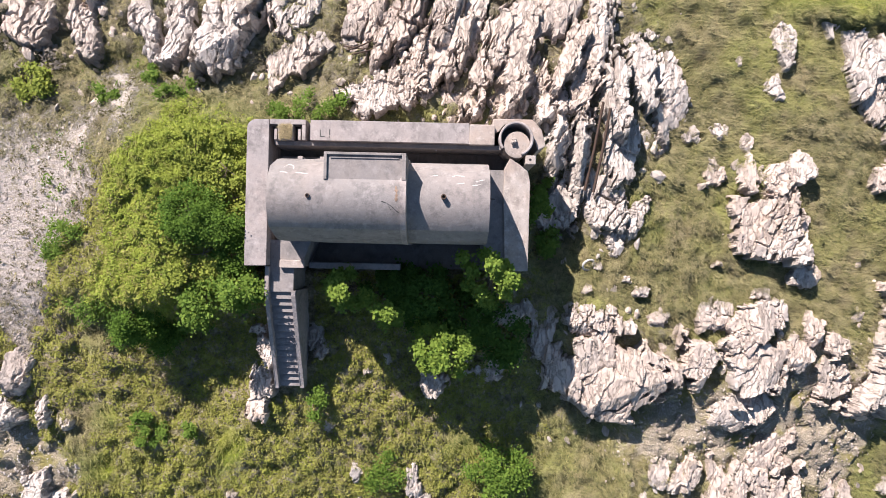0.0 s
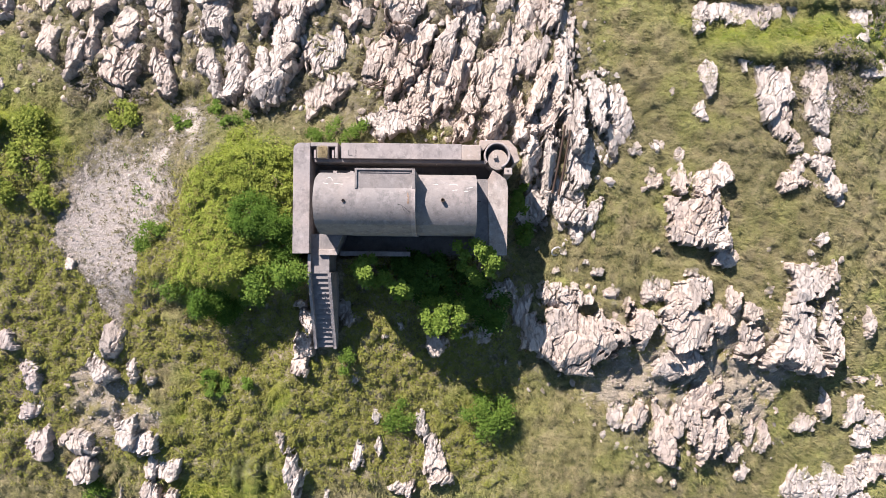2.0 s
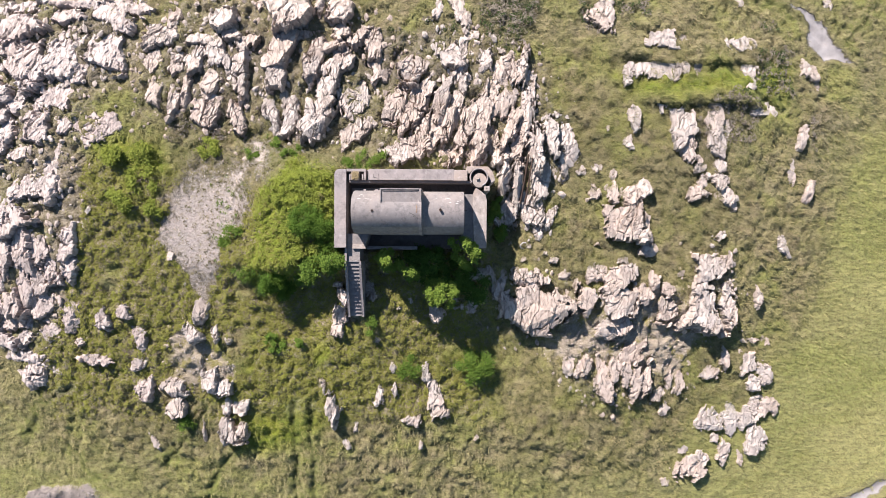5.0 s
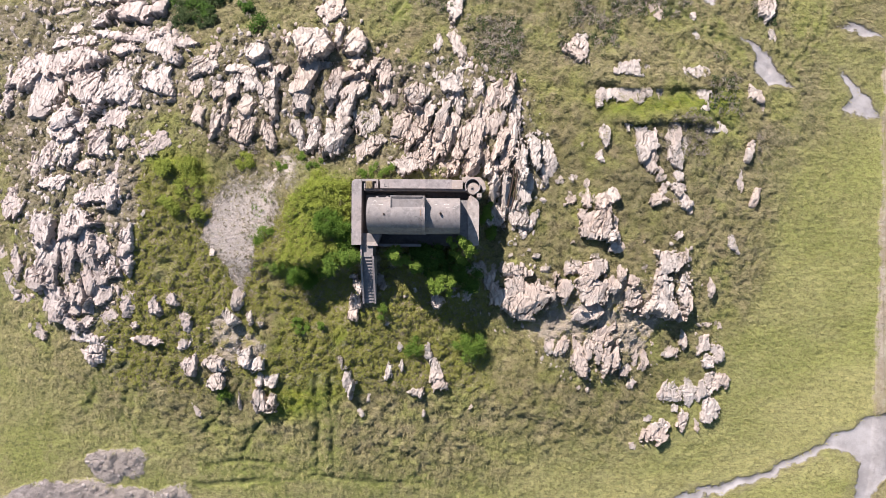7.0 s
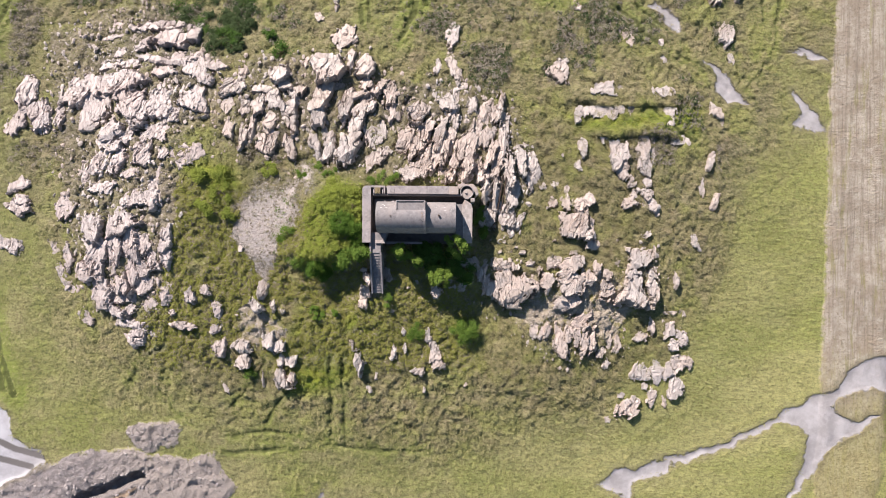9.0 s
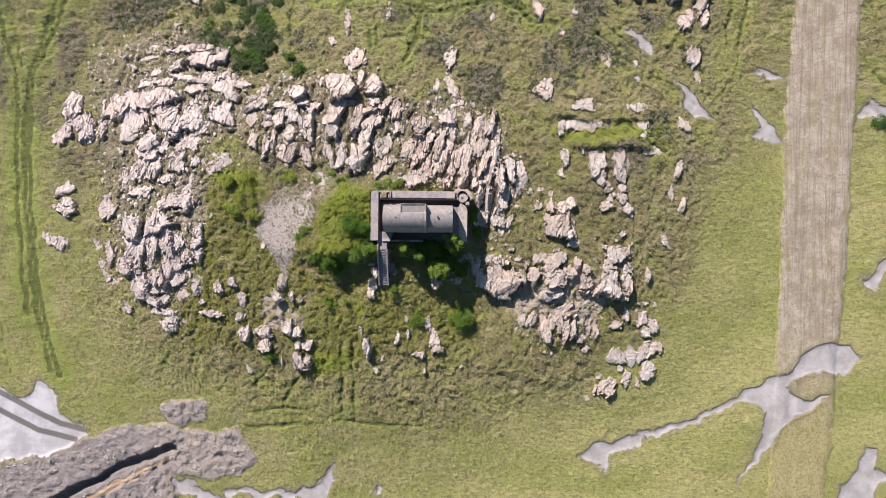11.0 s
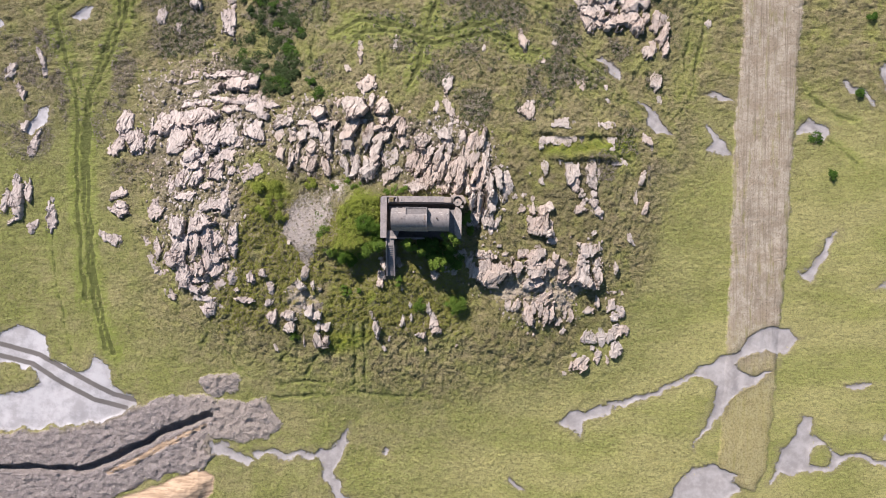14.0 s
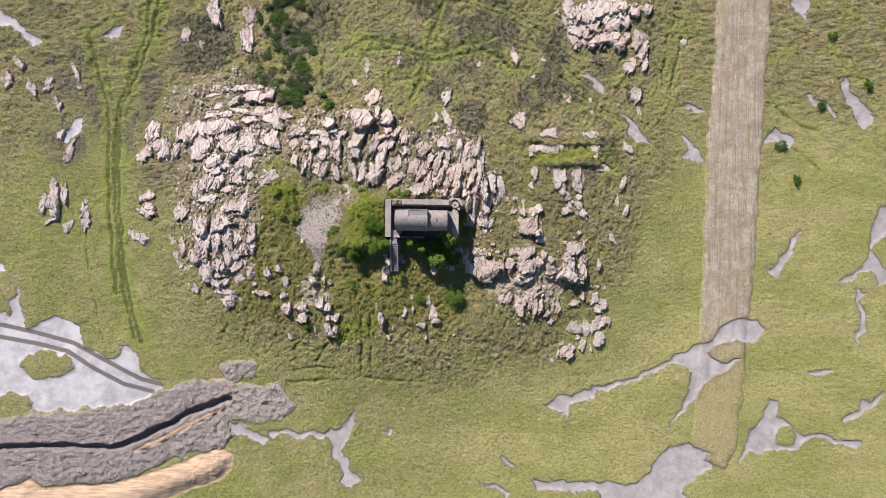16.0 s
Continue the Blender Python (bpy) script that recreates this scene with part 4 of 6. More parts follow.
part("stair_wall", slope_wall(-6.5, -6.3, 0.12), concrete, bunker)
part("stair_wall", box(-7.62, -7.44, -1.96, -0.9, 3.4, 7.62, soft=0.02), concrete, bunker)
part("stair_base", prism([(-7.53, -6.5), (-6.48, -6.5), (-6.48, -2.0), (-7.53, -2.0)], 2.4, 4.95, 0), concrete, bunker)


# ---- rocks ----
def unit_ball(level):
    bm = bmesh.new()
    bmesh.ops.create_icosphere(bm, subdivisions=level, radius=1)
    bm.verts.ensure_lookup_table()
    v = np.array([tuple(q.co) for q in bm.verts])
    f = np.array([[q.index for q in g.verts] for g in bm.faces])
    bm.free()
    return v, f


rock_count = 0
STRATA = -13.0


def plates(a, b, seed):
    """Broken plates over the plane: each one's own level and tilt, and the distance to its nearest joint."""
    ia, ib = np.floor(a).astype(np.int64), np.floor(b).astype(np.int64)
    first, second = np.full(len(a), 9.0), np.full(len(a), 9.0)
    level, tilt = np.zeros(len(a)), np.zeros(len(a))
    for da in (-1, 0, 1):
        for db in (-1, 0, 1):
            ca, cb = ia + da, ib + db
            k = [lattice(ca, cb, ca * 0 + seed % 9973, s) for s in (31, 32, 33, 34, 35)]
            pa, pb = a - ca - k[0], b - cb - k[1]
            # chessboard-like distance keeps the plates angular
            r = np.maximum(np.abs(pa), np.abs(pb)) * 0.6 + np.hypot(pa, pb) * 0.4
            near = r < first
            second = np.where(near, first, np.minimum(second, r))
            first = np.where(near, r, first)
            level = np.where(near, k[2], level)
            tilt = np.where(near, pa * (k[3] - 0.5) + pb * (k[4] - 0.5), tilt)
    return level - 0.5, tilt, second - first


def rock_shape(long, wide, high, turn, seed, cell, face):
    """An angular outcrop: a many-sided block of tilted plates, split along the strata of the knoll, that goes on below the turf."""
    rng = np.random.default_rng(seed)
    hx, hy = wide / 2, long / 2
    size = min(wide, long)
    nx, ny = int(2.9 * hx / cell) + 3, int(2.9 * hy / cell) + 3
    gx, gy = np.meshgrid(np.linspace(-1.45 * hx, 1.45 * hx, nx), np.linspace(-1.45 * hy, 1.45 * hy, ny))
    x, y = gx.ravel() + rng.uniform(-0.3, 0.3, nx * ny) * cell, gy.ravel() + rng.uniform(-0.3, 0.3, nx * ny) * cell
    off = rng.uniform(0, 500)
    th = radians(STRATA - turn + rng.normal() * 8)
    a, b = x * math.cos(th) + y * math.sin(th), -x * math.sin(th) + y * math.cos(th)
    wob = flat(x + off, y, 1.1 / max(size, 0.5) ** 0.6)
    wa, wb = fbm(wob, 4, seed % 89, 0.5) - 0.5, fbm(wob + 31, 4, seed % 83, 0.5) - 0.5
    # plates at three sizes, long along the strata
    gap = float(np.clip(0.5 * size, 0.25, 1.25)) * rng.uniform(0.8, 1.25)
    ratio = rng.uniform(1.5, 2.8)
    l1, t1, j1 = plates((a + wa * gap * 1.3) / gap + off, (b + wb * gap * 1.6) / (gap * ratio), seed)
    g2 = gap * 0.36
    l2, t2, j2 = plates((a + wa * gap * 0.9) / g2 + off, (b + wb * gap * 1.2) / (g2 * 1.9), seed + 7)
    g3 = max(0.4 * g2, 0.09)
    l3, t3, j3 = plates((a + wa * g2) / g3, (b + wb * g2) / (g3 * 1.5) + off, seed + 13)
    # many-sided outline, notched where the plates end
    n = int(rng.integers(4, 8))
    ang = (np.arange(n) + rng.uniform(-0.32, 0.32, n)) * 2 * math.pi / n
    reach = rng.uniform(0.78, 1.08, n)
    u, v = x / hx, y / hy
    u = u * (1 + 0.3 * rng.uniform(-1, 1) * v)
    out = np.max(np.stack([(u * math.cos(q) + v * math.sin(q)) / r for q, r in zip(ang, reach)]), axis=0)
    s = 1 - out + (0.48 * l1 + 0.3 * l2 + 0.55 * wa + 0.12 * l3) * smooth(0.4, 0.85, out)
    edge = np.minimum(s, 1.32 - np.maximum(np.abs(x) / hx, np.abs(y) / hy) + 0.5 * wb) * size / 2
    # one broad face that dips to the north into the turf, cut by others; steep broken sides
    dip = radians(face - turn + rng.normal() * (26 if face > 90 else 5))
    rise = -(u * math.cos(dip) + v * math.sin(dip))
    top = rng.uniform(0.56, 0.72) + rng.uniform(0.22, 0.42) * rise
    for k in range(4):
        q = rng.uniform(0, 2 * math.pi)
        top = np.minimum(top, rng.uniform(0.85, 1.2) + rng.uniform(0.15, 0.5) * (u * math.cos(q) + v * math.sin(q)))
    body = np.minimum(top * high, 0.12 * high + edge * rng.uniform(2.5, 7.0) + 0.25 * g2 * l2)
    lift = min(high, 1.3)
    body = body + lift * (0.12 * l1 + 0.34 * t1)
    body = body + g2 * (0.15 * l2 + 0.3 * t2) + g3 * (0.1 * l3 + 0.22 * t3)
    # fissures: a few deep ones round the plates, fine ones along the strata
    broken = smooth(0.02, 0.16, wb + 0.22 * l1)
    body = body - min(0.34 * lift, 0.45) * (1 - smooth(0.0, max(0.05, 1.3 * cell) / gap, j1)) * (0.12 + broken)
    body = body - 0.36 * g2 * (1 - smooth(0.0, max(0.035, 1.3 * cell) / g2, j2)) * broken
    saw = a / (0.34 * gap ** 0.5) + 3.2 * wa + 2.0 * wb + 1.5 * l2
    body = body + 0.06 * gap ** 0.5 * (saw - np.floor(saw) - 0.5) * smooth(0.0, 0.2, wa - 0.6 * l1)
    body = np.where(edge < 0, np.minimum(body, 0.1) + edge * 6, body)
    z = np.maximum(body, -0.75)
    i = (np.arange(ny - 1)[:, None] * nx + np.arange(nx - 1)[None]).ravel()
    quads = np.stack([i, i + 1, i + nx + 1, i + nx], 1)
    quads = quads[z[quads].max(axis=1) > -0.6]
    used, inv = np.unique(quads, return_inverse=True)
    return np.stack([x, y, z], 1)[used], inv.reshape(-1, 4)


def rock(x, y, long, wide, high, turn, face=105):
    global rock_count
    rock_count += 1
    near = abs(x) < 25 and abs(y) < 17
    fit = 0.93 if x > 8 else 0.9 if -25 < x < -7 else 1.0
    p, f = rock_shape(long * 1.08 * fit, wide * 1.1 * fit, high * (0.72 if x < -25 or x > 8 else 0.84), turn, 1000 + rock_count * 17, 0.05 if near else 0.095, face)
    size = long * wide
    c, s = math.cos(radians(turn)), math.sin(radians(turn))
    wx, wy = x + c * p[:, 0] - s * p[:, 1], y + s * p[:, 0] + c * p[:, 1]
    base = float(ground_at(x, y)[0]) - 0.06 * high
    p[:, 2] += hill(wx, wy) - float(hill(np.array([x]), np.array([y]))[0])
    if long < 1.1:
        name, label = "small_rock", "small pale angular stone lying loose in the grass"
    elif long > 2.1 * wide:
        name, label = "rock", "long pale fissured rock slab standing out of the slope"
    elif size > 12:
        name, label = "boulder", "large pale weathered boulder with deep cracks and ledges"
    else:
        name, label = "boulder", "pale cracked boulder half sunk in the grassy slope"
    ob = new(name, mesh_of(name, p, f, pink_rock_mat if x < -25 and y > -14 else rock_mat))
    ob.matrix_world = pose(x, y, base, 0, 0, turn)
    tagged(ob, label, "rock", "rocks of the knoll")


# northern outcrop
rock(-18.5, 18.3, 2.50, 2.38, 1.60, -5)
rock(-22.9, 18.6, 1.70, 1.21, 0.80, 0)
rock(-23.9, 16.9, 3.37, 1.81, 0.70, -85)
rock(-20.4, 16.7, 3.58, 1.19, 0.80, -85)
rock(-17.7, 17.1, 2.15, 1.20, 0.80, -80)
rock(-22.3, 14.8, 3.01, 1.57, 1.00, -15)
rock(-20.8, 14.9, 3.00, 1.44, 0.90, -10)
rock(-18.9, 15.3, 3.00, 1.80, 1.00, 40)
rock(-17.1, 13.6, 4.78, 1.91, 1.30, 12)
rock(-24.3, 14.8, 2.41, 1.69, 0.70, 0)
rock(-24.0, 12.0, 2.37, 1.18, 0.60, 0)
rock(-22.4, 11.0, 2.98, 1.19, 1.00, -10)
rock(-21.5, 12.0, 3.60, 0.96, 0.80, -5)
rock(-19.5, 11.2, 3.54, 2.60, 1.10, 0)
rock(-19.4, 13.2, 2.40, 1.80, 0.90, 20)
rock(-17.1, 9.8, 3.54, 1.18, 0.80, 20)
rock(-16.3, 16.5, 2.41, 1.21, 0.60, -60)
rock(-12.6, 19.2, 4.41, 3.69, 2.30, -90)
rock(-15.5, 19.9, 1.83, 0.97, 0.90, 0)
rock(-10.3, 20.2, 2.42, 0.97, 1.00, 0)
rock(-8.5, 19.1, 2.73, 2.14, 1.20, -35)
rock(-11.1, 22.6, 2.44, 1.59, 0.70, -60)
rock(-13.7, 15.5, 3.81, 2.14, 1.30, -12)
rock(-12.1, 16.8, 2.65, 0.96, 0.80, -75)
rock(-13.9, 13.2, 2.95, 1.42, 0.90, -10)
rock(-14.2, 10.4, 4.38, 1.18, 0.90, 15)
rock(-13.3, 12.0, 3.00, 0.96, 0.70, 20)
rock(-12.6, 9.8, 3.71, 1.43, 1.00, -5)
rock(-10.8, 14.9, 3.58, 1.79, 1.10, -20)
rock(-9.6, 16.0, 3.00, 0.96, 0.80, -80)
rock(-8.4, 17.3, 1.67, 1.55, 1.20, 0)
rock(-7.0, 16.7, 2.40, 1.20, 1.20, -40)
rock(-5.7, 16.0, 3.00, 1.56, 1.20, -5)
rock(-8.2, 15.7, 2.17, 0.84, 0.60, -80)
rock(-8.9, 14.3, 2.99, 1.80, 1.20, -35)
rock(-9.6, 12.5, 2.50, 1.91, 1.20, -30)
rock(-11.1, 13.4, 1.79, 1.07, 0.80, -10)
rock(-10.4, 9.9, 5.43, 2.01, 2.20, -22)
rock(-7.2, 11.7, 3.57, 2.62, 0.90, -10)
rock(-7.4, 9.0, 2.97, 1.78, 0.70, -50)
rock(-5.3, 14.1, 2.64, 1.20, 0.90, 0)
rock(-2.5, 14.0, 2.72, 2.13, 1.60, 10)
rock(-3.7, 11.3, 4.31, 1.80, 1.20, -15)
rock(-2.1, 11.3, 5.02, 1.91, 1.50, -20)
rock(-1.7, 8.5, 3.59, 1.20, 1.00, -15)
rock(-0.4, 9.3, 5.50, 1.91, 1.30, -12)
rock(0.0, 11.7, 3.59, 1.32, 1.10, -10)
rock(0.8, 15.3, 2.38, 1.67, 1.30, 10)
rock(1.8, 15.2, 3.00, 1.08, 1.10, 0)
rock(-0.2, 15.9, 1.21, 0.84, 0.60, 0)
rock(1.6, 13.2, 2.96, 1.19, 0.90, 10)
rock(1.2, 10.7, 4.32, 1.20, 1.20, -15)
rock(2.1, 9.3, 5.48, 1.31, 1.20, -20)
rock(3.4, 9.8, 5.91, 1.54, 1.10, -10)
rock(4.1, 12.0, 2.97, 1.19, 0.90, 5)
rock(3.6, 15.0, 2.50, 1.07, 0.90, 0)
rock(4.9, 14.0, 3.60, 1.44, 1.20, -10)
rock(5.9, 14.2, 3.58, 1.19, 1.20, 0)
rock(6.8, 14.6, 3.68, 0.95, 1.20, -5)
rock(5.2, 11.3, 3.54, 1.42, 1.20, -20)
rock(7.5, 12.7, 3.00, 0.96, 1.00, 5)
rock(7.1, 10.3, 4.26, 1.07, 1.20, -5)
rock(5.8, 9.3, 3.65, 1.18, 1.20, -25)
rock(6.3, 7.8, 3.82, 1.08, 1.30, -10)
rock(4.8, 7.0, 2.40, 1.56, 1.50, -20)
rock(4.2, 8.3, 3.01, 1.20, 0.80, 0)
rock(-2.7, 7.3, 3.55, 1.77, 0.80, -80)
rock(0.6, 7.1, 2.65, 1.56, 0.40, -60)
rock(2.7, 7.7, 3.60, 1.44, 0.90, -5)
rock(5.3, 4.9, 3.69, 1.05, 2.20, -5, face=-20)
rock(6.4, 4.4, 5.70, 1.0, 2.80, -3, face=-15)
rock(7.8, 7.1, 4.10, 1.52, 1.70, 5)
rock(9.3, 8.6, 3.54, 1.42, 1.40, 10)
rock(10.6, 8.3, 3.72, 1.44, 1.30, 15)
rock(10.3, 6.4, 3.60, 0.84, 1.20, 5)
rock(8.4, 4.6, 3.54, 1.54, 1.40, -10)
rock(7.6, 2.6, 2.99, 1.44, 1.10, 20)
rock(9.1, 1.7, 2.63, 1.08, 1.20, -20)
rock(8.1, 1.3, 2.40, 0.96, 0.80, 0)
rock(5.4, 1.9, 2.37, 1.54, 0.90, -40)
# western outcrop
rock(-33.3, 24.8, 6.26, 1.38, 1.20, -90)
rock(-38.7, 25.0, 3.82, 1.15, 0.70, -88)
rock(-32.0, 23.0, 4.31, 2.09, 1.90, -90)
rock(-35.2, 22.4, 1.61, 1.24, 0.80, 0)
rock(-28.9, 23.5, 2.09, 1.47, 1.40, 0)
rock(-39.7, 23.6, 3.83, 0.57, 0.40, -80)
rock(-32.3, 20.4, 6.76, 1.60, 1.10, -92)
rock(-38.6, 21.6, 3.76, 1.13, 0.50, -85)
rock(-27.0, 20.0, 4.36, 1.57, 1.00, 65)
rock(-39.6, 20.0, 2.61, 1.12, 0.70, -90)
rock(-36.6, 20.0, 3.10, 0.99, 0.50, -90)
rock(-37.7, 17.7, 6.74, 2.69, 1.50, -90)
rock(-32.5, 18.8, 3.06, 1.35, 0.90, -90)
rock(-28.1, 18.9, 3.29, 1.95, 1.00, 65)
rock(-40.2, 15.4, 5.19, 3.21, 1.50, 0)
rock(-35.2, 14.8, 5.01, 3.58, 1.60, 20)
rock(-32.2, 15.0, 4.33, 3.13, 1.30, 15)
rock(-28.6, 15.8, 3.61, 3.01, 1.30, 0)
rock(-30.8, 13.5, 2.41, 1.81, 0.80, 0)
rock(-43.7, 16.9, 3.72, 3.22, 1.80, -15)
rock(-42.4, 17.9, 2.27, 1.51, 1.20, -10)
rock(-45.5, 14.1, 3.15, 1.39, 0.90, 0)
rock(-49.3, 14.9, 2.55, 1.66, 0.80, 0)
rock(-47.6, 13.0, 2.17, 1.91, 0.60, 50)
rock(-37.9, 11.8, 3.01, 2.41, 1.60, -60)
rock(-35.9, 11.2, 1.81, 1.57, 1.10, -70)
rock(-41.9, 13.5, 2.46, 1.48, 0.80, 0)
rock(-33.9, 11.0, 0.96, 0.84, 0.50, 0)
rock(-32.1, 11.5, 2.40, 2.40, 0.60, 0)
rock(-37.9, 10.1, 3.24, 1.20, 0.60, -88)
rock(-37.0, 8.6, 2.40, 2.16, 1.20, 0)
rock(-39.3, 8.3, 3.00, 2.04, 1.20, -40)
rock(-33.7, 8.9, 3.58, 2.39, 0.80, 0)
rock(-31.3, 9.1, 1.79, 1.55, 0.80, 0)
rock(-41.4, 6.9, 3.07, 1.47, 0.60, 10)
rock(-37.7, 7.3, 1.20, 1.08, 0.90, 0)
rock(-35.3, 6.8, 2.40, 1.44, 0.70, -70)
rock(-32.6, 5.6, 3.59, 2.63, 0.60, 0)
rock(-29.2, 8.9, 2.98, 2.38, 0.50, 20)
rock(-27.6, 9.5, 2.39, 1.55, 0.50, 20)
rock(-38.9, 5.3, 3.26, 1.45, 1.00, -85)
rock(-34.3, 4.1, 3.56, 1.66, 0.70, -80)
rock(-32.4, 4.1, 2.38, 1.55, 0.80, 0)
rock(-36.1, 3.5, 3.01, 1.21, 0.40, -60)
rock(-44.5, 3.0, 3.12, 2.24, 0.60, -20)
rock(-40.4, 0.8, 3.65, 2.19, 1.30, -10)
rock(-36.9, 1.1, 4.29, 2.51, 1.30, -75)
rock(-40.0, -1.6, 3.67, 3.18, 1.40, 10)
rock(-40.9, -3.9, 3.45, 2.59, 1.30, -10)
rock(-37.5, -2.2, 5.46, 2.18, 1.50, -10)
rock(-35.7, -1.0, 3.62, 2.05, 1.30, 0)
rock(-36.0, -4.1, 4.38, 2.19, 1.50, 5)
rock(-33.8, -1.0, 3.00, 2.16, 1.20, 15)
rock(-31.2, -0.7, 3.31, 1.54, 1.20, -10)
rock(-32.9, -2.8, 3.00, 1.56, 1.10, 10)
rock(-34.2, -4.0, 2.18, 1.70, 1.00, 10)
rock(-31.1, -2.7, 2.39, 1.31, 1.10, 0)
rock(-39.9, -6.6, 3.72, 2.35, 1.30, 0)
rock(-36.8, -6.0, 2.56, 2.19, 1.60, 0)
rock(-38.5, -6.5, 1.73, 0.99, 1.20, 0)
rock(-34.1, -5.8, 2.56, 2.44, 1.00, -30)
rock(-31.6, -6.7, 2.79, 2.06, 1.00, -10)
rock(-35.0, -5.2, 2.42, 0.97, 0.90, 5)
rock(-37.4, -7.7, 3.72, 0.99, 0.80, -88)
rock(-38.2, -9.1, 3.49, 1.12, 0.80, 60)
rock(-36.6, -9.0, 2.24, 0.99, 0.60, -60)
rock(-33.7, -8.3, 2.09, 1.35, 0.70, -40)
rock(-36.6, -10.6, 3.74, 1.12, 0.80, 80)
rock(-35.8, -12.1, 3.10, 2.11, 1.50, -85)
rock(-33.7, -11.8, 1.37, 0.87, 0.50, 60)
rock(-44.0, -2.6, 3.12, 1.50, 0.70, 15)
rock(-46.1, -1.6, 2.53, 1.26, 0.50, 30)
rock(-45.1, -4.8, 3.16, 1.26, 0.50, 25)
rock(-43.8, -6.4, 2.53, 1.14, 0.50, 60)
rock(-42.2, -10.1, 2.15, 1.39, 0.70, 50)
# north-eastern outcrop
rock(28.2, 40.2, 10.92, 3.57, 1.80, -75)
rock(23.1, 40.0, 4.98, 2.99, 1.50, 30)
rock(22.2, 38.2, 3.00, 1.60, 0.90, 20)
rock(24.7, 36.4, 4.96, 2.58, 1.60, 60)
rock(26.5, 34.4, 5.16, 2.38, 1.80, 70)
rock(29.5, 35.0, 5.95, 2.38, 2.20, -80)
rock(31.7, 34.1, 2.97, 2.77, 2.20, 10)
rock(30.5, 38.2, 4.96, 3.97, 1.80, -20)
rock(27.0, 37.8, 3.97, 2.58, 1.60, 20)
rock(34.4, 39.7, 3.17, 2.58, 2.20, -20)
rock(36.7, 40.0, 2.99, 1.39, 1.20, -10)
rock(33.0, 38.1, 2.98, 1.99, 1.40, 0)
rock(35.1, 34.6, 3.58, 1.99, 1.20, -25)
rock(36.1, 32.8, 4.97, 1.39, 1.30, -20)
rock(34.1, 30.4, 3.58, 1.79, 1.20, -35)
rock(36.5, 30.4, 3.98, 1.19, 1.20, -8)
rock(34.8, 25.1, 2.78, 1.29, 0.90, -5)
rock(35.3, 22.2, 1.99, 0.80, 0.40, 10)
rock(23.6, 34.8, 3.98, 1.79, 1.00, 40)
rock(33.4, 35.4, 1.99, 1.20, 1.00, 0)
# eastern rows of rock
rock(8.0, -5.8, 5.27, 3.74, 1.90, -88)
rock(7.0, -3.2, 2.23, 1.34, 1.00, -80)
rock(8.0, -3.2, 1.34, 1.23, 0.90, 0)
rock(13.1, -2.9, 1.91, 1.69, 1.10, 0)
rock(15.1, -3.2, 3.47, 2.02, 1.30, -55)
rock(12.5, -5.3, 2.66, 1.89, 1.10, -10)
rock(15.3, -5.4, 3.24, 3.13, 1.60, 0)
rock(14.9, -7.6, 2.81, 2.02, 1.00, -85)
rock(17.3, -4.8, 1.79, 1.79, 1.30, -30)
rock(18.3, -3.6, 1.47, 1.02, 1.00, -10)
rock(19.5, -6.2, 2.62, 1.59, 1.10, -5)
rock(19.6, -4.4, 1.13, 1.13, 0.70, 0)
rock(16.6, -9.8, 2.42, 1.50, 0.90, -50)
rock(17.7, -9.1, 1.15, 0.69, 0.50, -40)
rock(11.2, -10.9, 2.06, 1.03, 0.90, -8)
rock(12.1, -11.1, 1.83, 0.86, 0.90, -8)
rock(12.6, -11.1, 1.70, 0.74, 0.90, -5)
rock(14.2, -12.3, 3.90, 1.49, 1.30, 0)
rock(15.2, -11.4, 2.04, 1.02, 1.00, -5)
rock(16.2, -11.8, 2.28, 0.85, 0.90, 0)
rock(17.1, -12.4, 3.75, 1.08, 1.20, -8)
rock(18.0, -12.3, 3.30, 0.97, 1.20, -12)
rock(19.3, -13.6, 1.51, 1.17, 0.80, -40)
rock(21.1, -12.7, 1.99, 0.94, 0.60, 10)
rock(20.2, -12.2, 1.74, 0.70, 0.50, 0)
rock(23.9, -11.9, 2.47, 1.18, 0.80, -75)
rock(20.0, -15.2, 1.29, 0.71, 0.50, -30)
rock(23.5, -2.4, 3.19, 2.05, 1.50, -85)
rock(22.7, -6.1, 4.74, 3.16, 2.10, -3)
rock(25.2, -6.0, 4.10, 1.37, 1.50, 5)
rock(25.1, -4.5, 1.38, 1.15, 1.00, 0)
rock(25.4, -10.4, 2.22, 0.88, 1.00, 8)
rock(24.7, -7.9, 1.38, 0.80, 0.90, 0)
rock(27.7, -11.1, 2.48, 1.53, 1.10, 10)
rock(29.4, -12.1, 2.49, 1.30, 1.00, 25)
rock(28.3, -12.9, 1.42, 1.30, 0.80, 0)
rock(24.2, -16.4, 3.09, 2.02, 0.90, -60)
rock(26.4, -16.1, 2.38, 1.79, 0.80, -30)
rock(28.8, -15.4, 3.57, 1.90, 1.10, -60)
rock(30.3, -15.0, 1.67, 1.31, 1.00, 0)
rock(28.8, -18.2, 2.51, 1.79, 0.90, -10)
rock(23.2, -20.4, 3.70, 2.15, 1.10, -65)
rock(25.1, -18.0, 0.96, 0.72, 0.60, 0)
rock(25.9, -19.5, 2.75, 1.08, 0.80, 0)
rock(27.5, -20.1, 1.57, 0.60, 0.50, 10)
rock(22.0, -19.1, 1.20, 0.84, 0.40, -60)
rock(28.2, -5.1, 2.22, 0.76, 0.80, 3)
rock(27.6, -9.0, 0.83, 0.53, 0.40, 0)
rock(29.1, -8.9, 0.83, 0.59, 0.40, 0)
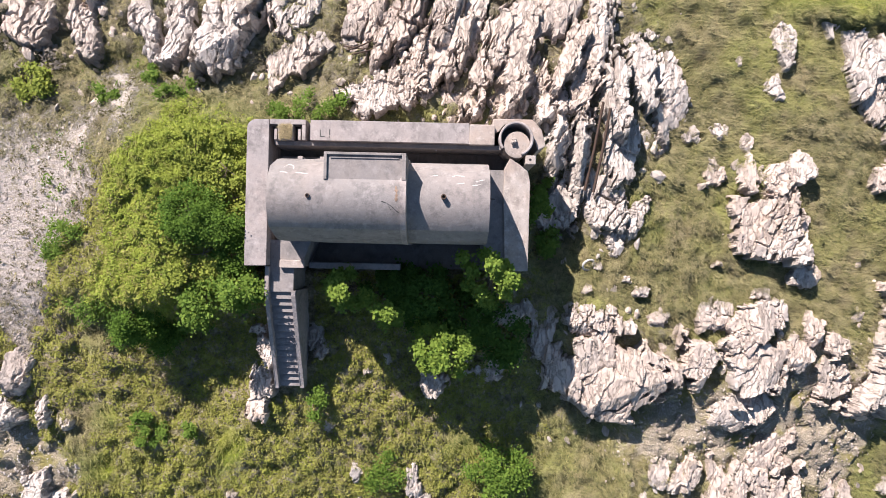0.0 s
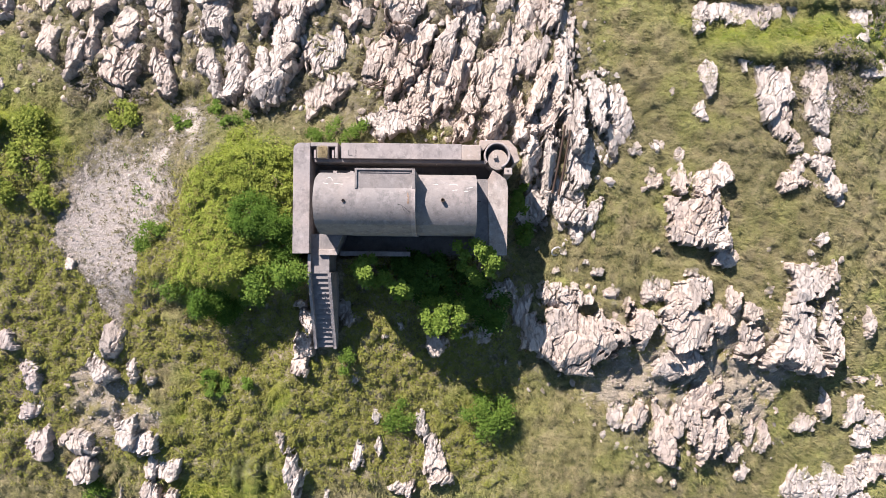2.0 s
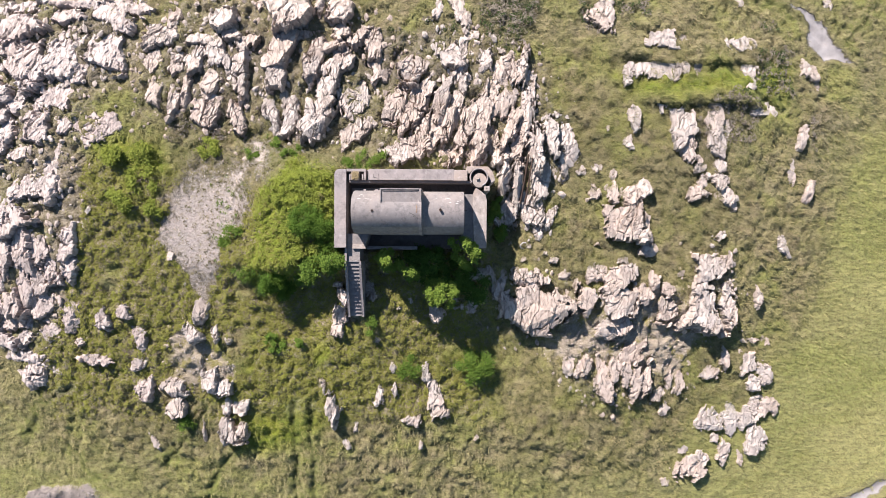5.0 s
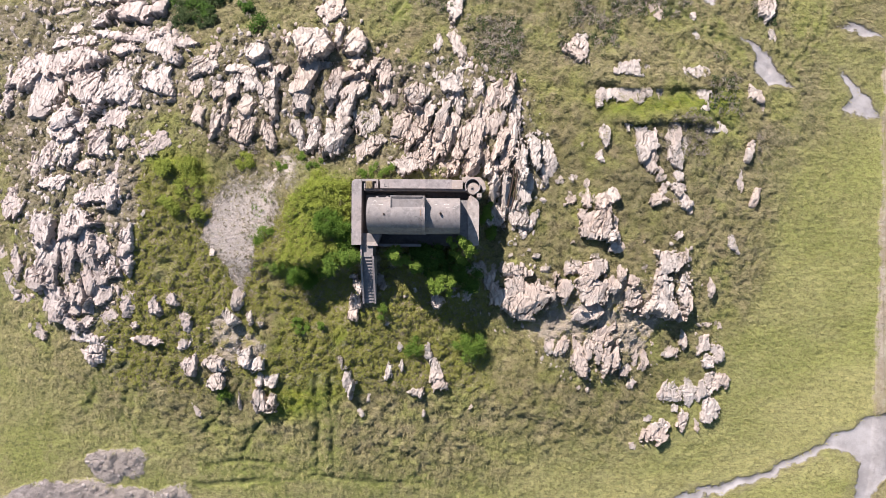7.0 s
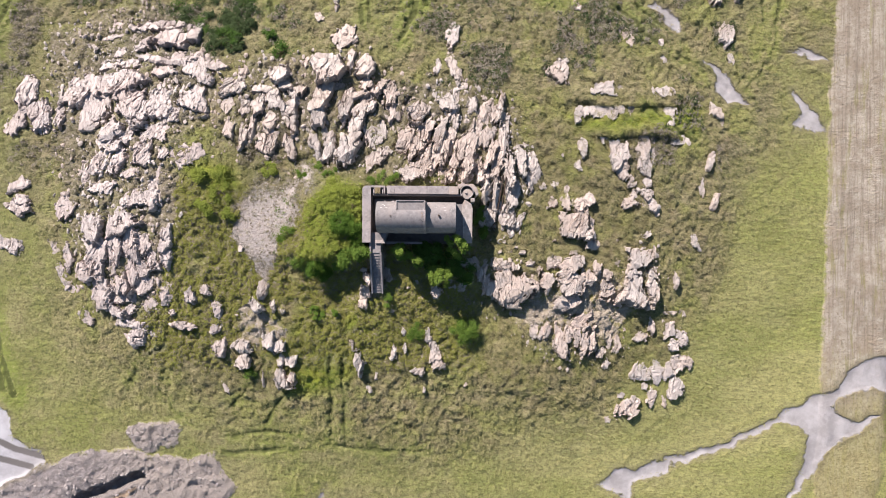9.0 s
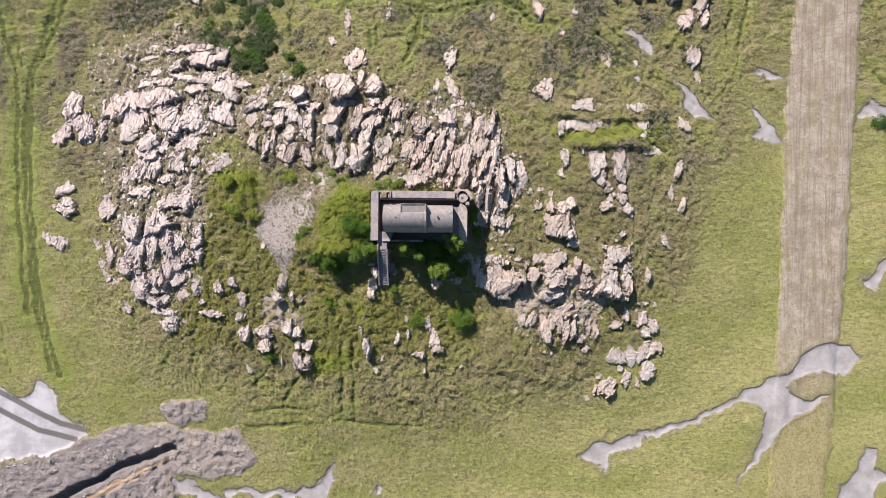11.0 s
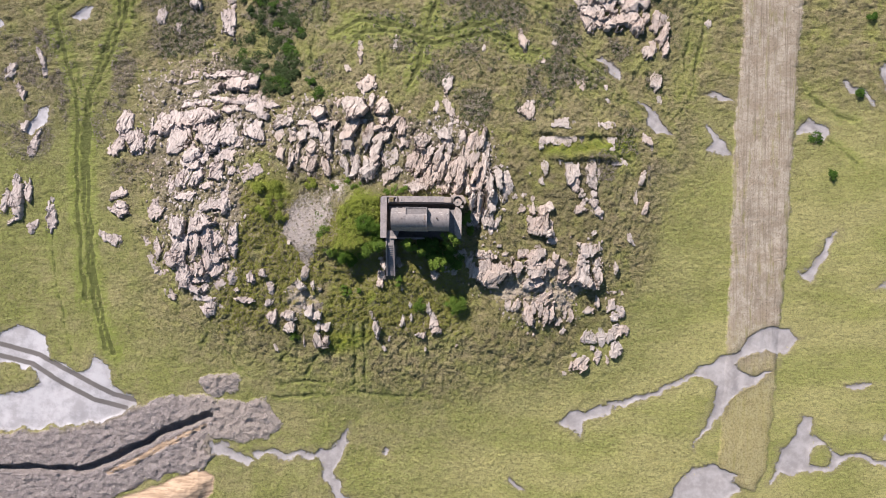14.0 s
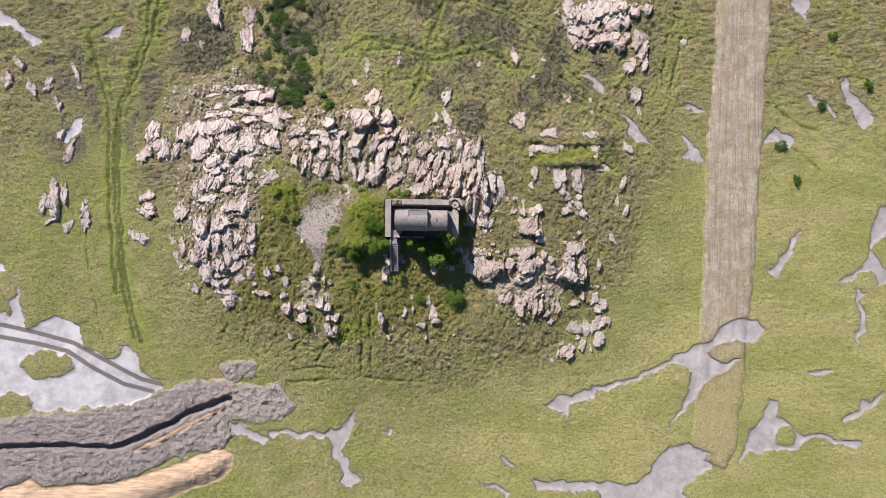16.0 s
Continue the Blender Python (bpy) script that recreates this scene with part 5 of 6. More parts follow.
rock(16.5, 4.0, 2.92, 1.57, 1.20, -60)
rock(15.6, 1.3, 3.66, 3.44, 2.00, -10)
rock(17.4, 0.8, 2.81, 1.13, 1.40, 0)
rock(17.9, -1.0, 1.47, 1.25, 0.90, -40)
rock(15.7, -1.8, 0.68, 0.57, 0.60, 0)
rock(24.5, 0.4, 1.50, 1.04, 0.60, -30)
rock(30.4, -0.4, 2.11, 1.05, 0.80, 15)
rock(9.6, -1.9, 0.90, 0.67, 0.60, -80)
rock(10.3, -3.2, 0.79, 0.68, 0.50, 0)
rock(13.7, 19.4, 2.75, 2.52, 0.60, -10)
rock(14.6, 20.9, 1.16, 0.93, 0.60, 0)
rock(18.9, 14.8, 5.05, 1.95, 0.60, -90)
rock(15.9, 14.0, 1.59, 1.02, 0.50, 0)
rock(19.2, 17.4, 2.88, 1.61, 0.30, -80)
rock(22.5, 14.9, 2.09, 0.70, 0.50, 0)
rock(21.2, 17.7, 1.16, 0.81, 0.30, 0)
rock(26.7, 17.4, 2.45, 1.52, 0.70, -85)
rock(27.2, 15.1, 2.34, 1.99, 0.70, 0)
rock(27.3, 13.6, 1.28, 0.93, 0.50, 0)
rock(28.4, 11.6, 2.46, 1.17, 0.35, -90)
rock(20.7, 10.2, 3.42, 2.62, 1.00, 15)
rock(21.3, 8.1, 2.97, 1.26, 0.90, 15)
rock(23.9, 10.6, 3.47, 1.62, 0.70, 0)
rock(24.2, 8.4, 2.89, 1.96, 0.70, 10)
rock(24.3, 6.5, 1.50, 1.27, 0.90, 0)
rock(24.3, 5.0, 1.61, 1.49, 1.00, 0)
rock(24.9, 3.8, 1.72, 1.49, 1.00, 20)
rock(23.2, 5.6, 0.80, 0.69, 0.60, 0)
rock(22.4, 6.3, 1.03, 0.80, 0.60, -90)
rock(22.7, 5.0, 1.26, 0.92, 0.70, 0)
rock(22.3, 4.1, 1.94, 1.14, 0.90, -85)
rock(25.5, 3.1, 1.15, 0.81, 0.70, 0)
rock(25.1, 10.1, 3.49, 0.81, 0.60, 5)
rock(15.8, 8.3, 1.25, 1.02, 0.60, 0)
rock(16.4, 10.3, 2.04, 1.13, 0.40, 0)
rock(14.6, 5.4, 1.47, 0.79, 0.70, -10)
rock(13.4, 6.0, 0.68, 0.56, 0.40, 0)
rock(14.4, 4.0, 1.68, 1.12, 1.00, 0)
rock(12.9, 3.9, 1.46, 1.23, 0.90, 0)
rock(32.9, 4.7, 2.36, 1.06, 0.90, -15)
rock(31.3, 6.1, 2.95, 0.88, 0.60, 5)
rock(32.4, 9.1, 2.24, 0.94, 0.70, -20)
rock(33.3, 15.4, 1.55, 1.43, 0.50, 0)
rock(34.1, 14.2, 1.56, 0.72, 0.50, 10)
rock(22.7, 23.9, 2.97, 1.31, 0.50, 20)
rock(26.7, 23.9, 1.68, 0.60, 0.40, 5)
rock(26.8, 21.7, 1.43, 0.72, 0.30, 30)
rock(35.1, 24.6, 2.53, 1.32, 0.90, -10)
rock(35.6, 22.1, 2.18, 0.60, 0.50, 10)
# scattered rocks
rock(20.61, -22.11, 0.84, 0.84, 0.3, 0)
rock(1.57, 19.24, 3.40, 1.13, 0.6, 25)
rock(-0.41, 19.51, 2.04, 0.79, 0.5, -10)
rock(2.15, 17.18, 2.26, 1.13, 0.5, -80)
rock(-50.16, 17.03, 3.97, 2.58, 1.1, 1)
rock(-48.38, 14.28, 3.95, 2.77, 1.1, -9)
rock(-51.62, 13.54, 3.38, 2.19, 1.0, -44)
rock(-51.39, 5.78, 2.58, 1.39, 0.9, -59)
rock(-51.07, 3.39, 3.36, 2.18, 1.2, -119)
rock(-52.47, -1.36, 3.58, 1.59, 0.7, -109)
rock(43.41, 34.66, 2.00, 1.00, 0.5, 1)
rock(16.40, 27.81, 1.77, 0.99, 0.5, 1)
rock(13.34, 31.11, 3.56, 1.38, 0.8, 21)
rock(18.36, 30.84, 1.39, 0.99, 0.4, 1)
rock(6.99, 29.67, 1.57, 0.79, 0.4, 1)
rock(-7.04, 30.05, 2.55, 0.78, 0.6, 1)
rock(-12.46, 28.58, 3.71, 1.17, 0.9, 1)
rock(-14.39, 25.68, 1.46, 1.26, 0.6, 1)
rock(-11.16, 23.20, 2.89, 2.31, 0.8, -59)
rock(1.36, 23.43, 2.90, 1.35, 0.5, -9)
rock(1.40, 19.89, 3.84, 1.34, 0.5, 16)
rock(-68.05, 5.23, 5.99, 2.00, 1.4, -4)
rock(-69.88, 4.22, 3.60, 1.20, 0.9, -9)
rock(-66.17, 5.97, 4.20, 1.40, 1.0, 6)
rock(-62.58, 2.51, 4.60, 1.70, 1.2, 6)
rock(-65.58, 0.48, 2.60, 1.40, 0.7, -44)
rock(-68.43, 1.65, 2.40, 1.00, 0.6, -59)
rock(-74.74, 29.38, 2.20, 1.40, 0.8, 41)
rock(-76.49, 26.15, 3.00, 1.80, 0.8, 1)
rock(-72.12, 24.89, 3.80, 1.40, 1.0, 31)
rock(-69.45, 25.43, 2.80, 1.40, 0.9, -29)
rock(-68.09, 22.64, 3.20, 1.40, 1.0, 41)
rock(-64.51, 28.01, 4.20, 1.00, 0.8, 21)
rock(-63.73, 25.54, 2.20, 0.90, 0.6, 1)
rock(-65.36, 14.00, 4.00, 1.30, 0.7, -9)
rock(-67.12, 16.49, 1.80, 1.20, 0.6, 1)
rock(-33.88, 33.71, 4.98, 2.19, 1.1, 1)
rock(-40.00, 38.79, 5.00, 2.20, 1.0, 1)
rock(-33.83, 38.41, 3.00, 2.00, 0.7, 1)
rock(-44.81, 34.79, 2.60, 1.40, 0.6, -19)
rock(-42.25, 32.99, 2.00, 1.00, 0.6, 1)
rock(-25.91, -10.93, 2.09, 1.17, 1.2, -60)
rock(-25.72, -13.35, 2.54, 1.78, 1.4, 10)
rock(-22.88, -13.07, 2.32, 1.47, 1.2, -90)
rock(-22.79, -15.04, 2.63, 1.91, 1.6, -50)
rock(-19.74, -12.50, 2.29, 1.42, 1.5, -5)
rock(-18.53, -12.94, 2.09, 1.50, 1.3, -60)
rock(-18.50, -14.75, 1.69, 1.10, 1.1, 0)
rock(-17.23, -14.73, 1.52, 1.27, 1.0, -90)
rock(-18.43, -16.78, 3.07, 1.53, 1.3, 25)
rock(-17.16, -16.77, 1.70, 1.19, 1.1, 0)
rock(-20.72, -17.20, 2.58, 0.43, 0.6, 0)
rock(-20.35, -6.35, 2.45, 1.39, 1.5, -15)
rock(-21.07, -8.14, 1.81, 0.99, 1.0, 35)
rock(-19.02, -8.21, 1.64, 1.07, 1.4, 10)
rock(-17.95, -8.76, 0.74, 0.58, 0.6, -20)
rock(-28.68, -7.10, 2.48, 1.24, 1.2, 10)
rock(-26.70, -6.46, 1.24, 1.07, 0.8, 0)
rock(-25.55, -8.79, 1.50, 1.08, 0.8, 0)
rock(-31.01, -9.09, 1.01, 0.76, 0.8, -90)
rock(-29.64, -10.68, 3.29, 1.10, 1.2, -100)
rock(-25.24, -18.34, 1.75, 0.61, 0.5, 25)
rock(-22.58, -1.68, 1.14, 0.73, 0.5, -20)
rock(-9.26, -14.76, 3.43, 1.34, 1.6, 10)
rock(-9.96, -12.78, 1.42, 0.38, 0.6, 8)
rock(-7.30, -16.50, 1.02, 0.38, 0.5, -5)
rock(-8.07, -18.11, 1.37, 0.69, 0.5, 35)
rock(-2.37, -15.92, 1.36, 0.85, 0.7, -90)
rock(-1.65, -18.18, 0.60, 0.39, 0.4, 0)
rock(-5.22, -13.59, 1.60, 0.76, 0.8, -10)
rock(-3.89, -13.18, 1.27, 0.55, 0.7, 0)
rock(-0.29, -14.25, 3.05, 1.36, 1.1, 10)
rock(-1.24, -11.69, 1.44, 0.68, 0.6, 10)
rock(-4.05, -11.01, 1.01, 0.50, 0.5, 10)
rock(3.17, -17.56, 0.69, 0.43, 0.4, -30)
rock(-0.42, -6.45, 1.73, 1.23, 1.2, 30)
rock(22.41, 6.89, 0.93, 0.76, 0.6, -45)
rock(28.00, -8.95, 0.88, 0.53, 0.3, -90)
rock(29.48, -9.11, 0.80, 0.53, 0.3, 0)
rock(-8.6, -7.3, 2.5, 1.2, 0.9, -19)
rock(-8.13, -5.02, 2.24, 1.11, 1.2, 21)
rock(-8.26, -6.49, 1.37, 1.06, 0.9, 1)
rock(-5.33, -8.63, 0.65, 0.54, 0.5, 1)
rock(-2.55, -5.30, 0.59, 0.43, 0.4, 1)
rock(-3.35, -5.86, 0.70, 0.38, 0.4, -59)
rock(9.78, 10.38, 0.65, 0.57, 0.5, 1)
rock(14.08, 9.42, 0.49, 0.33, 0.3, 1)
rock(11.88, 5.82, 0.86, 0.70, 0.5, -29)
rock(13.08, 5.87, 0.76, 0.43, 0.5, 21)
rock(15.39, -1.67, 0.82, 0.71, 0.6, 1)
rock(10.47, -3.17, 0.76, 0.60, 0.5, -89)
rock(8.81, -1.25, 0.43, 0.32, 0.3, -89)
rock(8.14, -1.67, 0.54, 0.43, 0.3, 1)
rock(3.18, -3.11, 2.41, 0.96, 0.7, -74)
rock(4.80, -3.88, 2.95, 1.34, 0.9, -9)
rock(2.47, -5.90, 1.90, 0.98, 0.5, -79)
rock(5.52, -5.49, 2.42, 1.08, 1.2, -4)
rock(1.36, -5.08, 1.35, 0.70, 0.5, -59)
rock(-5.84, -4.62, 1.60, 0.80, 0.7, 1)
rock(7.42, -0.61, 0.70, 0.54, 0.4, 1)
rock(6.92, -1.70, 0.65, 0.43, 0.3, -59)


# ---- loose rubble ----
def scatter(count, x0, x1, y0, y1, seed):
    rng = np.random.default_rng(seed)
    return rng.uniform(x0, x1, count), rng.uniform(y0, y1, count), rng


def build_rubble():
    x, y, rng = scatter(60000, -50, 32, -26, 30, 5)
    z = zones(x, y)
    chance = np.maximum.reduce([smooth(-2.5, 1.0, z["outcrop"]) * 0.16, smooth(-1, 0.5, z["gravel"]) * 0.5, smooth(-1, 0.5, z["scree"]) * 0.95])
    inside = area(x, y, [[(-8.8, -7), (4.4, -1.2), (4.4, 5.8), (-8.8, 5.8)]])
    keep = (rng.random(len(x)) < chance) & (inside < -0.2)
    x, y = x[keep], y[keep]
    h = relief(x, y, {k: v[keep] for k, v in z.items()})
    d, f = unit_ball(1)
    vs, fs = [], []
    grav = np.maximum(z["gravel"], z["scree"])[keep] > -0.5
    for k in range(len(x)):
        s = rng.uniform(0.03, 0.09) if grav[k] else rng.uniform(0.08, 0.34) * rng.uniform(0.5, 1.2)
        p = d * (0.65 + 0.5 * rng.random((len(d), 1))) * s * np.array([rng.uniform(0.6, 1.1), rng.uniform(0.8, 1.6), 0.7])
        a = rng.normal() * 0.5
        c, sn = math.cos(a), math.sin(a)
        p = p @ np.array([[c, sn, 0], [-sn, c, 0], [0, 0, 1]])
        vs.append(p + (x[k], y[k], h[k] + 0.1 * s))
        fs.append(f + k * len(d))
    me = mesh_of("rubble", np.vstack(vs), np.vstack(fs), rock_mat)
    tagged(new("rubble", me), "loose pale rubble between the rocks and on bare patches", "rubble", kind="stuff")


build_rubble()


def build_clods():
    x, y, rng = scatter(6000, -86, -24, -48, -22, 15)
    z = zones(x, y)
    keep = (z["spoil"] > 0.2) & (rng.random(len(x)) < 0.25 + 0.75 * fbm(flat(x, y, 0.25), 3, 19)) & (z["trench"] < 0.1)
    x, y = x[keep], y[keep]
    h = relief(x, y, {k: v[keep] for k, v in z.items()})
    d, f = unit_ball(1)
    vs, fs = [], []
    for k in range(len(x)):
        size = rng.uniform(0.05, 0.16) * rng.uniform(0.6, 1.5)
        vs.append(d * (0.6 + 0.6 * rng.random((len(d), 1))) * size * np.array([rng.uniform(0.7, 1.5), rng.uniform(0.7, 1.4), 0.7]) + (x[k], y[k], h[k] + 0.1 * size))
        fs.append(f + k * len(d))
    tagged(new("soil_clods", mesh_of("soil_clods", np.vstack(vs), np.vstack(fs), clod_soil)), "grey brown clods of dug soil lying along the trench", "soil", kind="stuff")


build_clods()


# ---- grass ----
def build_grass(name, count, x0, x1, y0, y1, blades, length, width, seed, label, coarse):
    x, y, rng = scatter(count, x0, x1, y0, y1, seed)
    z = zones(x, y)
    bare = np.maximum.reduce([z["mud"] + 0.15, z["spoil"], z["sand"], z["strip"], z["scree"] * 0.5])
    heath = z["heath"]
    keep = (bare < rng.normal(0, 0.25, len(x))) & (rng.random(len(x)) > 0.45 * smooth(-1.5, 1.0, z["outcrop"]))
    keep &= area(x, y, [[(-8.5, -0.95), (3.7, -0.95), (3.7, 5.5), (-8.5, 5.5)], [(-7.75, -6.7), (-6.35, -6.7), (-6.35, -0.8), (-7.75, -0.8)]]) < -0.1
    keep &= rng.random(len(x)) < 0.35 + 0.9 * fbm(flat(x, y, 0.9), 3, seed + 3)
    keep &= rng.random(len(x)) > np.maximum(0.8 * heath, 0.95 * smooth(0.3, 0.55, z["rut"]))
    keep &= rng.random(len(x)) > 0.6 * smooth(-0.8, 0.8, z["gravel"])
    # the fine grass of the knoll thins out where the coarse marsh grass begins
    out = np.maximum(np.abs(x - 1) / 28, np.abs(y) / 18) + 0.5 * (fbm(flat(x, y, 0.25), 3, 55) - 0.5)
    keep &= (rng.random(len(x)) < smooth(0.75, 1.05, out)) == coarse
    x, y = x[keep], y[keep]
    z = {k: v[keep] for k, v in z.items()}
    h = relief(x, y, z)
    n = len(x)
    lean = 2.2 * (fbm(flat(x, y, 0.12), 2, seed + 7) - 0.5) * 2 - 0.75
    vs, keys = [], {k: [] for k in ("marsh", "dry", "lush", "meadow")}
    for b in range(blades):
        a = lean + rng.normal(0, 0.75, n)
        le = length * rng.uniform(0.5, 1.25, n) 
        rise = rng.uniform(0.25, 0.8, n)
        px, py = x + rng.normal(0, 0.1, n), y + rng.normal(0, 0.1, n)
        w = width * rng.uniform(0.6, 1.3, n)
        ux, uy = np.cos(a), np.sin(a)
        vs.append(np.stack([
            np.stack([px - uy * w / 2, py + ux * w / 2, h - 0.03], 1),
            np.stack([px + uy * w / 2, py - ux * w / 2, h - 0.03], 1),
            np.stack([px + ux * le, py + uy * le, h + le * rise], 1)], 1).reshape(-1, 3))
        for k in keys:
            keys[k].append(np.repeat(z[k], 3))
    v = np.vstack(vs)
    me = mesh_of(name, v, np.arange(len(v)).reshape(-1, 3), grass_mat, {k: np.concatenate(q) for k, q in keys.items()})
    tagged(new(name, me), label, "grass", kind="stuff")


build_grass("grass", 125000, -32, 34, -22, 21, 6, 0.36, 0.02, 101, "olive and straw coloured tussock grass on the knoll", False)
build_grass("marsh_grass", 190000, -84, 84, -50, 48, 3, 0.38, 0.055, 202, "yellow green matted marsh grass in wind laid swathes", True)


# ---- low heath cushions ----
def build_heath(name, label, material, window, count, seed, key, share, small, large, tall):
    x, y, rng = scatter(count, *window, seed)
    z = zones(x, y)
    want = z["heath"] if key == "heath" else smooth(0.25, 0.8, z[key]) if key in ("dry", "lush") else smooth(-1.6, 0.6, z[key])
    bad = np.maximum.reduce([z["outcrop"] + 0.3, z["mud"] + 0.3, z["gravel"] * 0.7 if key == "heath" else -np.ones(len(x)), z["scree"] * 0.5, area(x, y, [[(-8.6, -1), (3.8, -1), (3.8, 5.6), (-8.6, 5.6)], [(-7.9, -7), (-6.2, -7), (-6.2, 0), (-7.9, 0)]]) + 0.2])
    keep = (rng.random(len(x)) < want * share) & (bad < 0) & (z["rut"] < 0.2)
    x, y = x[keep], y[keep]
    h = relief(x, y, {k: v[keep] for k, v in z.items()})
    n, leaves = len(x), 10
    r = rng.uniform(small, large, n)
    vs = []
    for k in range(leaves):
        a, e = rng.uniform(0, 2 * math.pi, n), np.arccos(rng.uniform(0.05, 1, n))
        c = np.stack([x + r * np.sin(e) * np.cos(a), y + r * np.sin(e) * np.sin(a), h + 0.02 + r * np.cos(e) * tall], 1)
        t, s = rng.uniform(0, 2 * math.pi, n), r * rng.uniform(0.35, 0.6, n)
        u = np.stack([np.cos(t), np.sin(t), rng.normal(0, 0.4, n)], 1) * s[:, None]
        w = np.stack([-np.sin(t), np.cos(t), rng.normal(0, 0.4, n)], 1) * s[:, None] * 0.7
        vs.append(np.stack([c - u, c + w, c + u], 1).reshape(-1, 3))
    v = np.vstack(vs)
    me = mesh_of(name, v, np.arange(len(v)).reshape(-1, 3), material)
    tagged(new(name, me), label, name.replace("_", " "), kind="stuff")


build_heath("heath", "low yellow green heath cushions covering the slope", heath_leaf, (-37, 7, -17, 14), 95000, 77, "heath", 0.75, 0.07, 0.17, 0.9)
build_heath("low_scrub", "low dark green scrub dotted over the dry slope", leaf_scrub, (-45, 38, 13, 46), 30000, 80, "dry", 0.55, 0.1, 0.3, 0.8)
build_heath("grey_scrub", "grey brown dead heather scrub in patches on the slope", grey_leaf, (-75, 34, 8, 46), 42000, 83, "dry", 0.5, 0.12, 0.32, 0.8)
build_heath("dry_tufts", "small dark dry tufts dotted over the gravel", tuft_leaf, (-22, -10, -9, 10), 2600, 78, "gravel", 0.6, 0.05, 0.13, 1.3)
build_heath("lush_herbs", "bright yellow green herbs matted over the bank", herb_leaf, (-18, -8, -6, 7), 17000, 84, "lush", 0.85, 0.06, 0.17, 0.8)
build_heath("green_tufts", "small fresh green tufts along the gravel edge", leaf_mid, (-19, -9, -9, 9), 1500, 79, "gravel", 0.22, 0.07, 0.2, 1.4)


# ---- shrubs and trees ----
def limb(bm, a, b, r0, r1, sides=6):
    a, b = Vector(a), Vector(b)
    q = (b - a).to_track_quat("Z", "Y").to_matrix()
    rings = []
    for p, r in ((a, r0), ((a + b) / 2 + Vector((0.03, -0.02, 0)), (r0 + r1) / 2), (b, r1)):
        rings.append([bm.verts.new(p + q @ Vector((r * math.cos(2 * math.pi * k / sides), r * math.sin(2 * math.pi * k / sides), 0))) for k in range(sides)])
    for lo, hi in zip(rings, rings[1:]):
        for k in range(sides):
            bm.faces.new((lo[k], lo[(k + 1) % sides], hi[(k + 1) % sides], hi[k]))
    bm.faces.new(rings[-1])


def shrub(x, y, r, high, leaf, leaf_size, count, seed, name="shrub", label=""):
    rng = np.random.default_rng(seed)
    z = float(ground_at(x, y)[0])
    thing = new(name)
    thing.location = (x, y, z - 0.05)
    tall = name == "tree"
    clumps = max(5, int((13 if tall else 9) * r * r + 4))
    a, q = rng.uniform(0, 2 * math.pi, clumps), np.sqrt(rng.uniform(0, 1, clumps))
    if tall:
        q = q * (0.95 + 0.4 * np.sin(a * 2 + rng.uniform(0, 6)) * np.sin(a * 3 + rng.uniform(0, 6)))
    cx, cy = r * q * np.cos(a), r * q * np.sin(a) * rng.uniform(0.75, 1.1)
    cz = high * (0.92 - 0.5 * q ** 2) * rng.uniform(0.72, 1.05, clumps)
    bm = bmesh.new()
    stem = 0.025 + 0.03 * r
    limb(bm, (0, 0, -0.1), (0.03, 0.02, high * 0.4), stem, stem * 0.7)
    for k in range(min(clumps, 14)):
        limb(bm, (0.02, 0.02, high * rng.uniform(0.12, 0.4)), (cx[k], cy[k], cz[k] * 0.92), stem * 0.55, stem * 0.18)
    part("trunk", bm, bark, thing)
    which = rng.integers(0, clumps, count)
    spread = 0.17 + 0.05 * r if tall else np.clip(0.34 * r, 0.16, 0.36)
    c = np.stack([cx[which], cy[which], cz[which]], 1) + rng.normal(0, 1, (count, 3)) * spread * np.array([0.62, 0.62, 0.45])
    c[:, 2] = np.maximum(c[:, 2], 0.06)
    t, s = rng.uniform(0, 2 * math.pi, count), leaf_size * rng.uniform(0.55, 1.25, count)
    u = np.stack([np.cos(t), np.sin(t), rng.normal(0, 0.33, count)], 1) * s[:, None]
    w = np.stack([-np.sin(t), np.cos(t), rng.normal(0, 0.33, count)], 1) * s[:, None] * 0.62
    v = np.stack([c - u * 0.9, c + w, c + u, c - w], 1).reshape(-1, 3)
    ob = new("crown", mesh_of("crown", v, np.arange(len(v)).reshape(-1, 4), leaf))
    ob.parent = thing
    tagged(thing, label or "low leafy green shrub growing out of the slope", name.replace("_", " "), "shrubs of the knoll")


shrub(-4.04, -1.85, 1.01, 5.8, leaf_tree, 0.085, 3360, 300, "tree", "small bright green leafy tree before the bunker front")
shrub(-2.48, -2.97, 0.66, 4.9, leaf_tree, 0.085, 1360, 301, "tree", "slender young green tree before the bunker front")
shrub(2.18, -1.11, 1.06, 6.4, leaf_tree, 0.085, 3680, 302, "tree", "round crowned green tree beside the east wall")
shrub(0.91, -0.43, 0.35, 5.4, leaf_tree, 0.085, 240, 303, "tree", "thin leaning sapling beside the bunker front")
shrub(0.13, -4.60, 1.40, 4.1, leaf_tree, 0.085, 4320, 304, "tree", "spreading green tree above a pale boulder")
# next four: the bunker's shade is put into their leaf colour
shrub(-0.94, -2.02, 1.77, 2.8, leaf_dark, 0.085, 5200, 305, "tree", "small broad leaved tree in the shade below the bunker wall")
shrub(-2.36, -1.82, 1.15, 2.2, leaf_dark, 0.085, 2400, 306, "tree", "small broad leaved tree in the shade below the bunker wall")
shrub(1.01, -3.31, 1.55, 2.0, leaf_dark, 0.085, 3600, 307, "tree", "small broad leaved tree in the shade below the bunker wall")
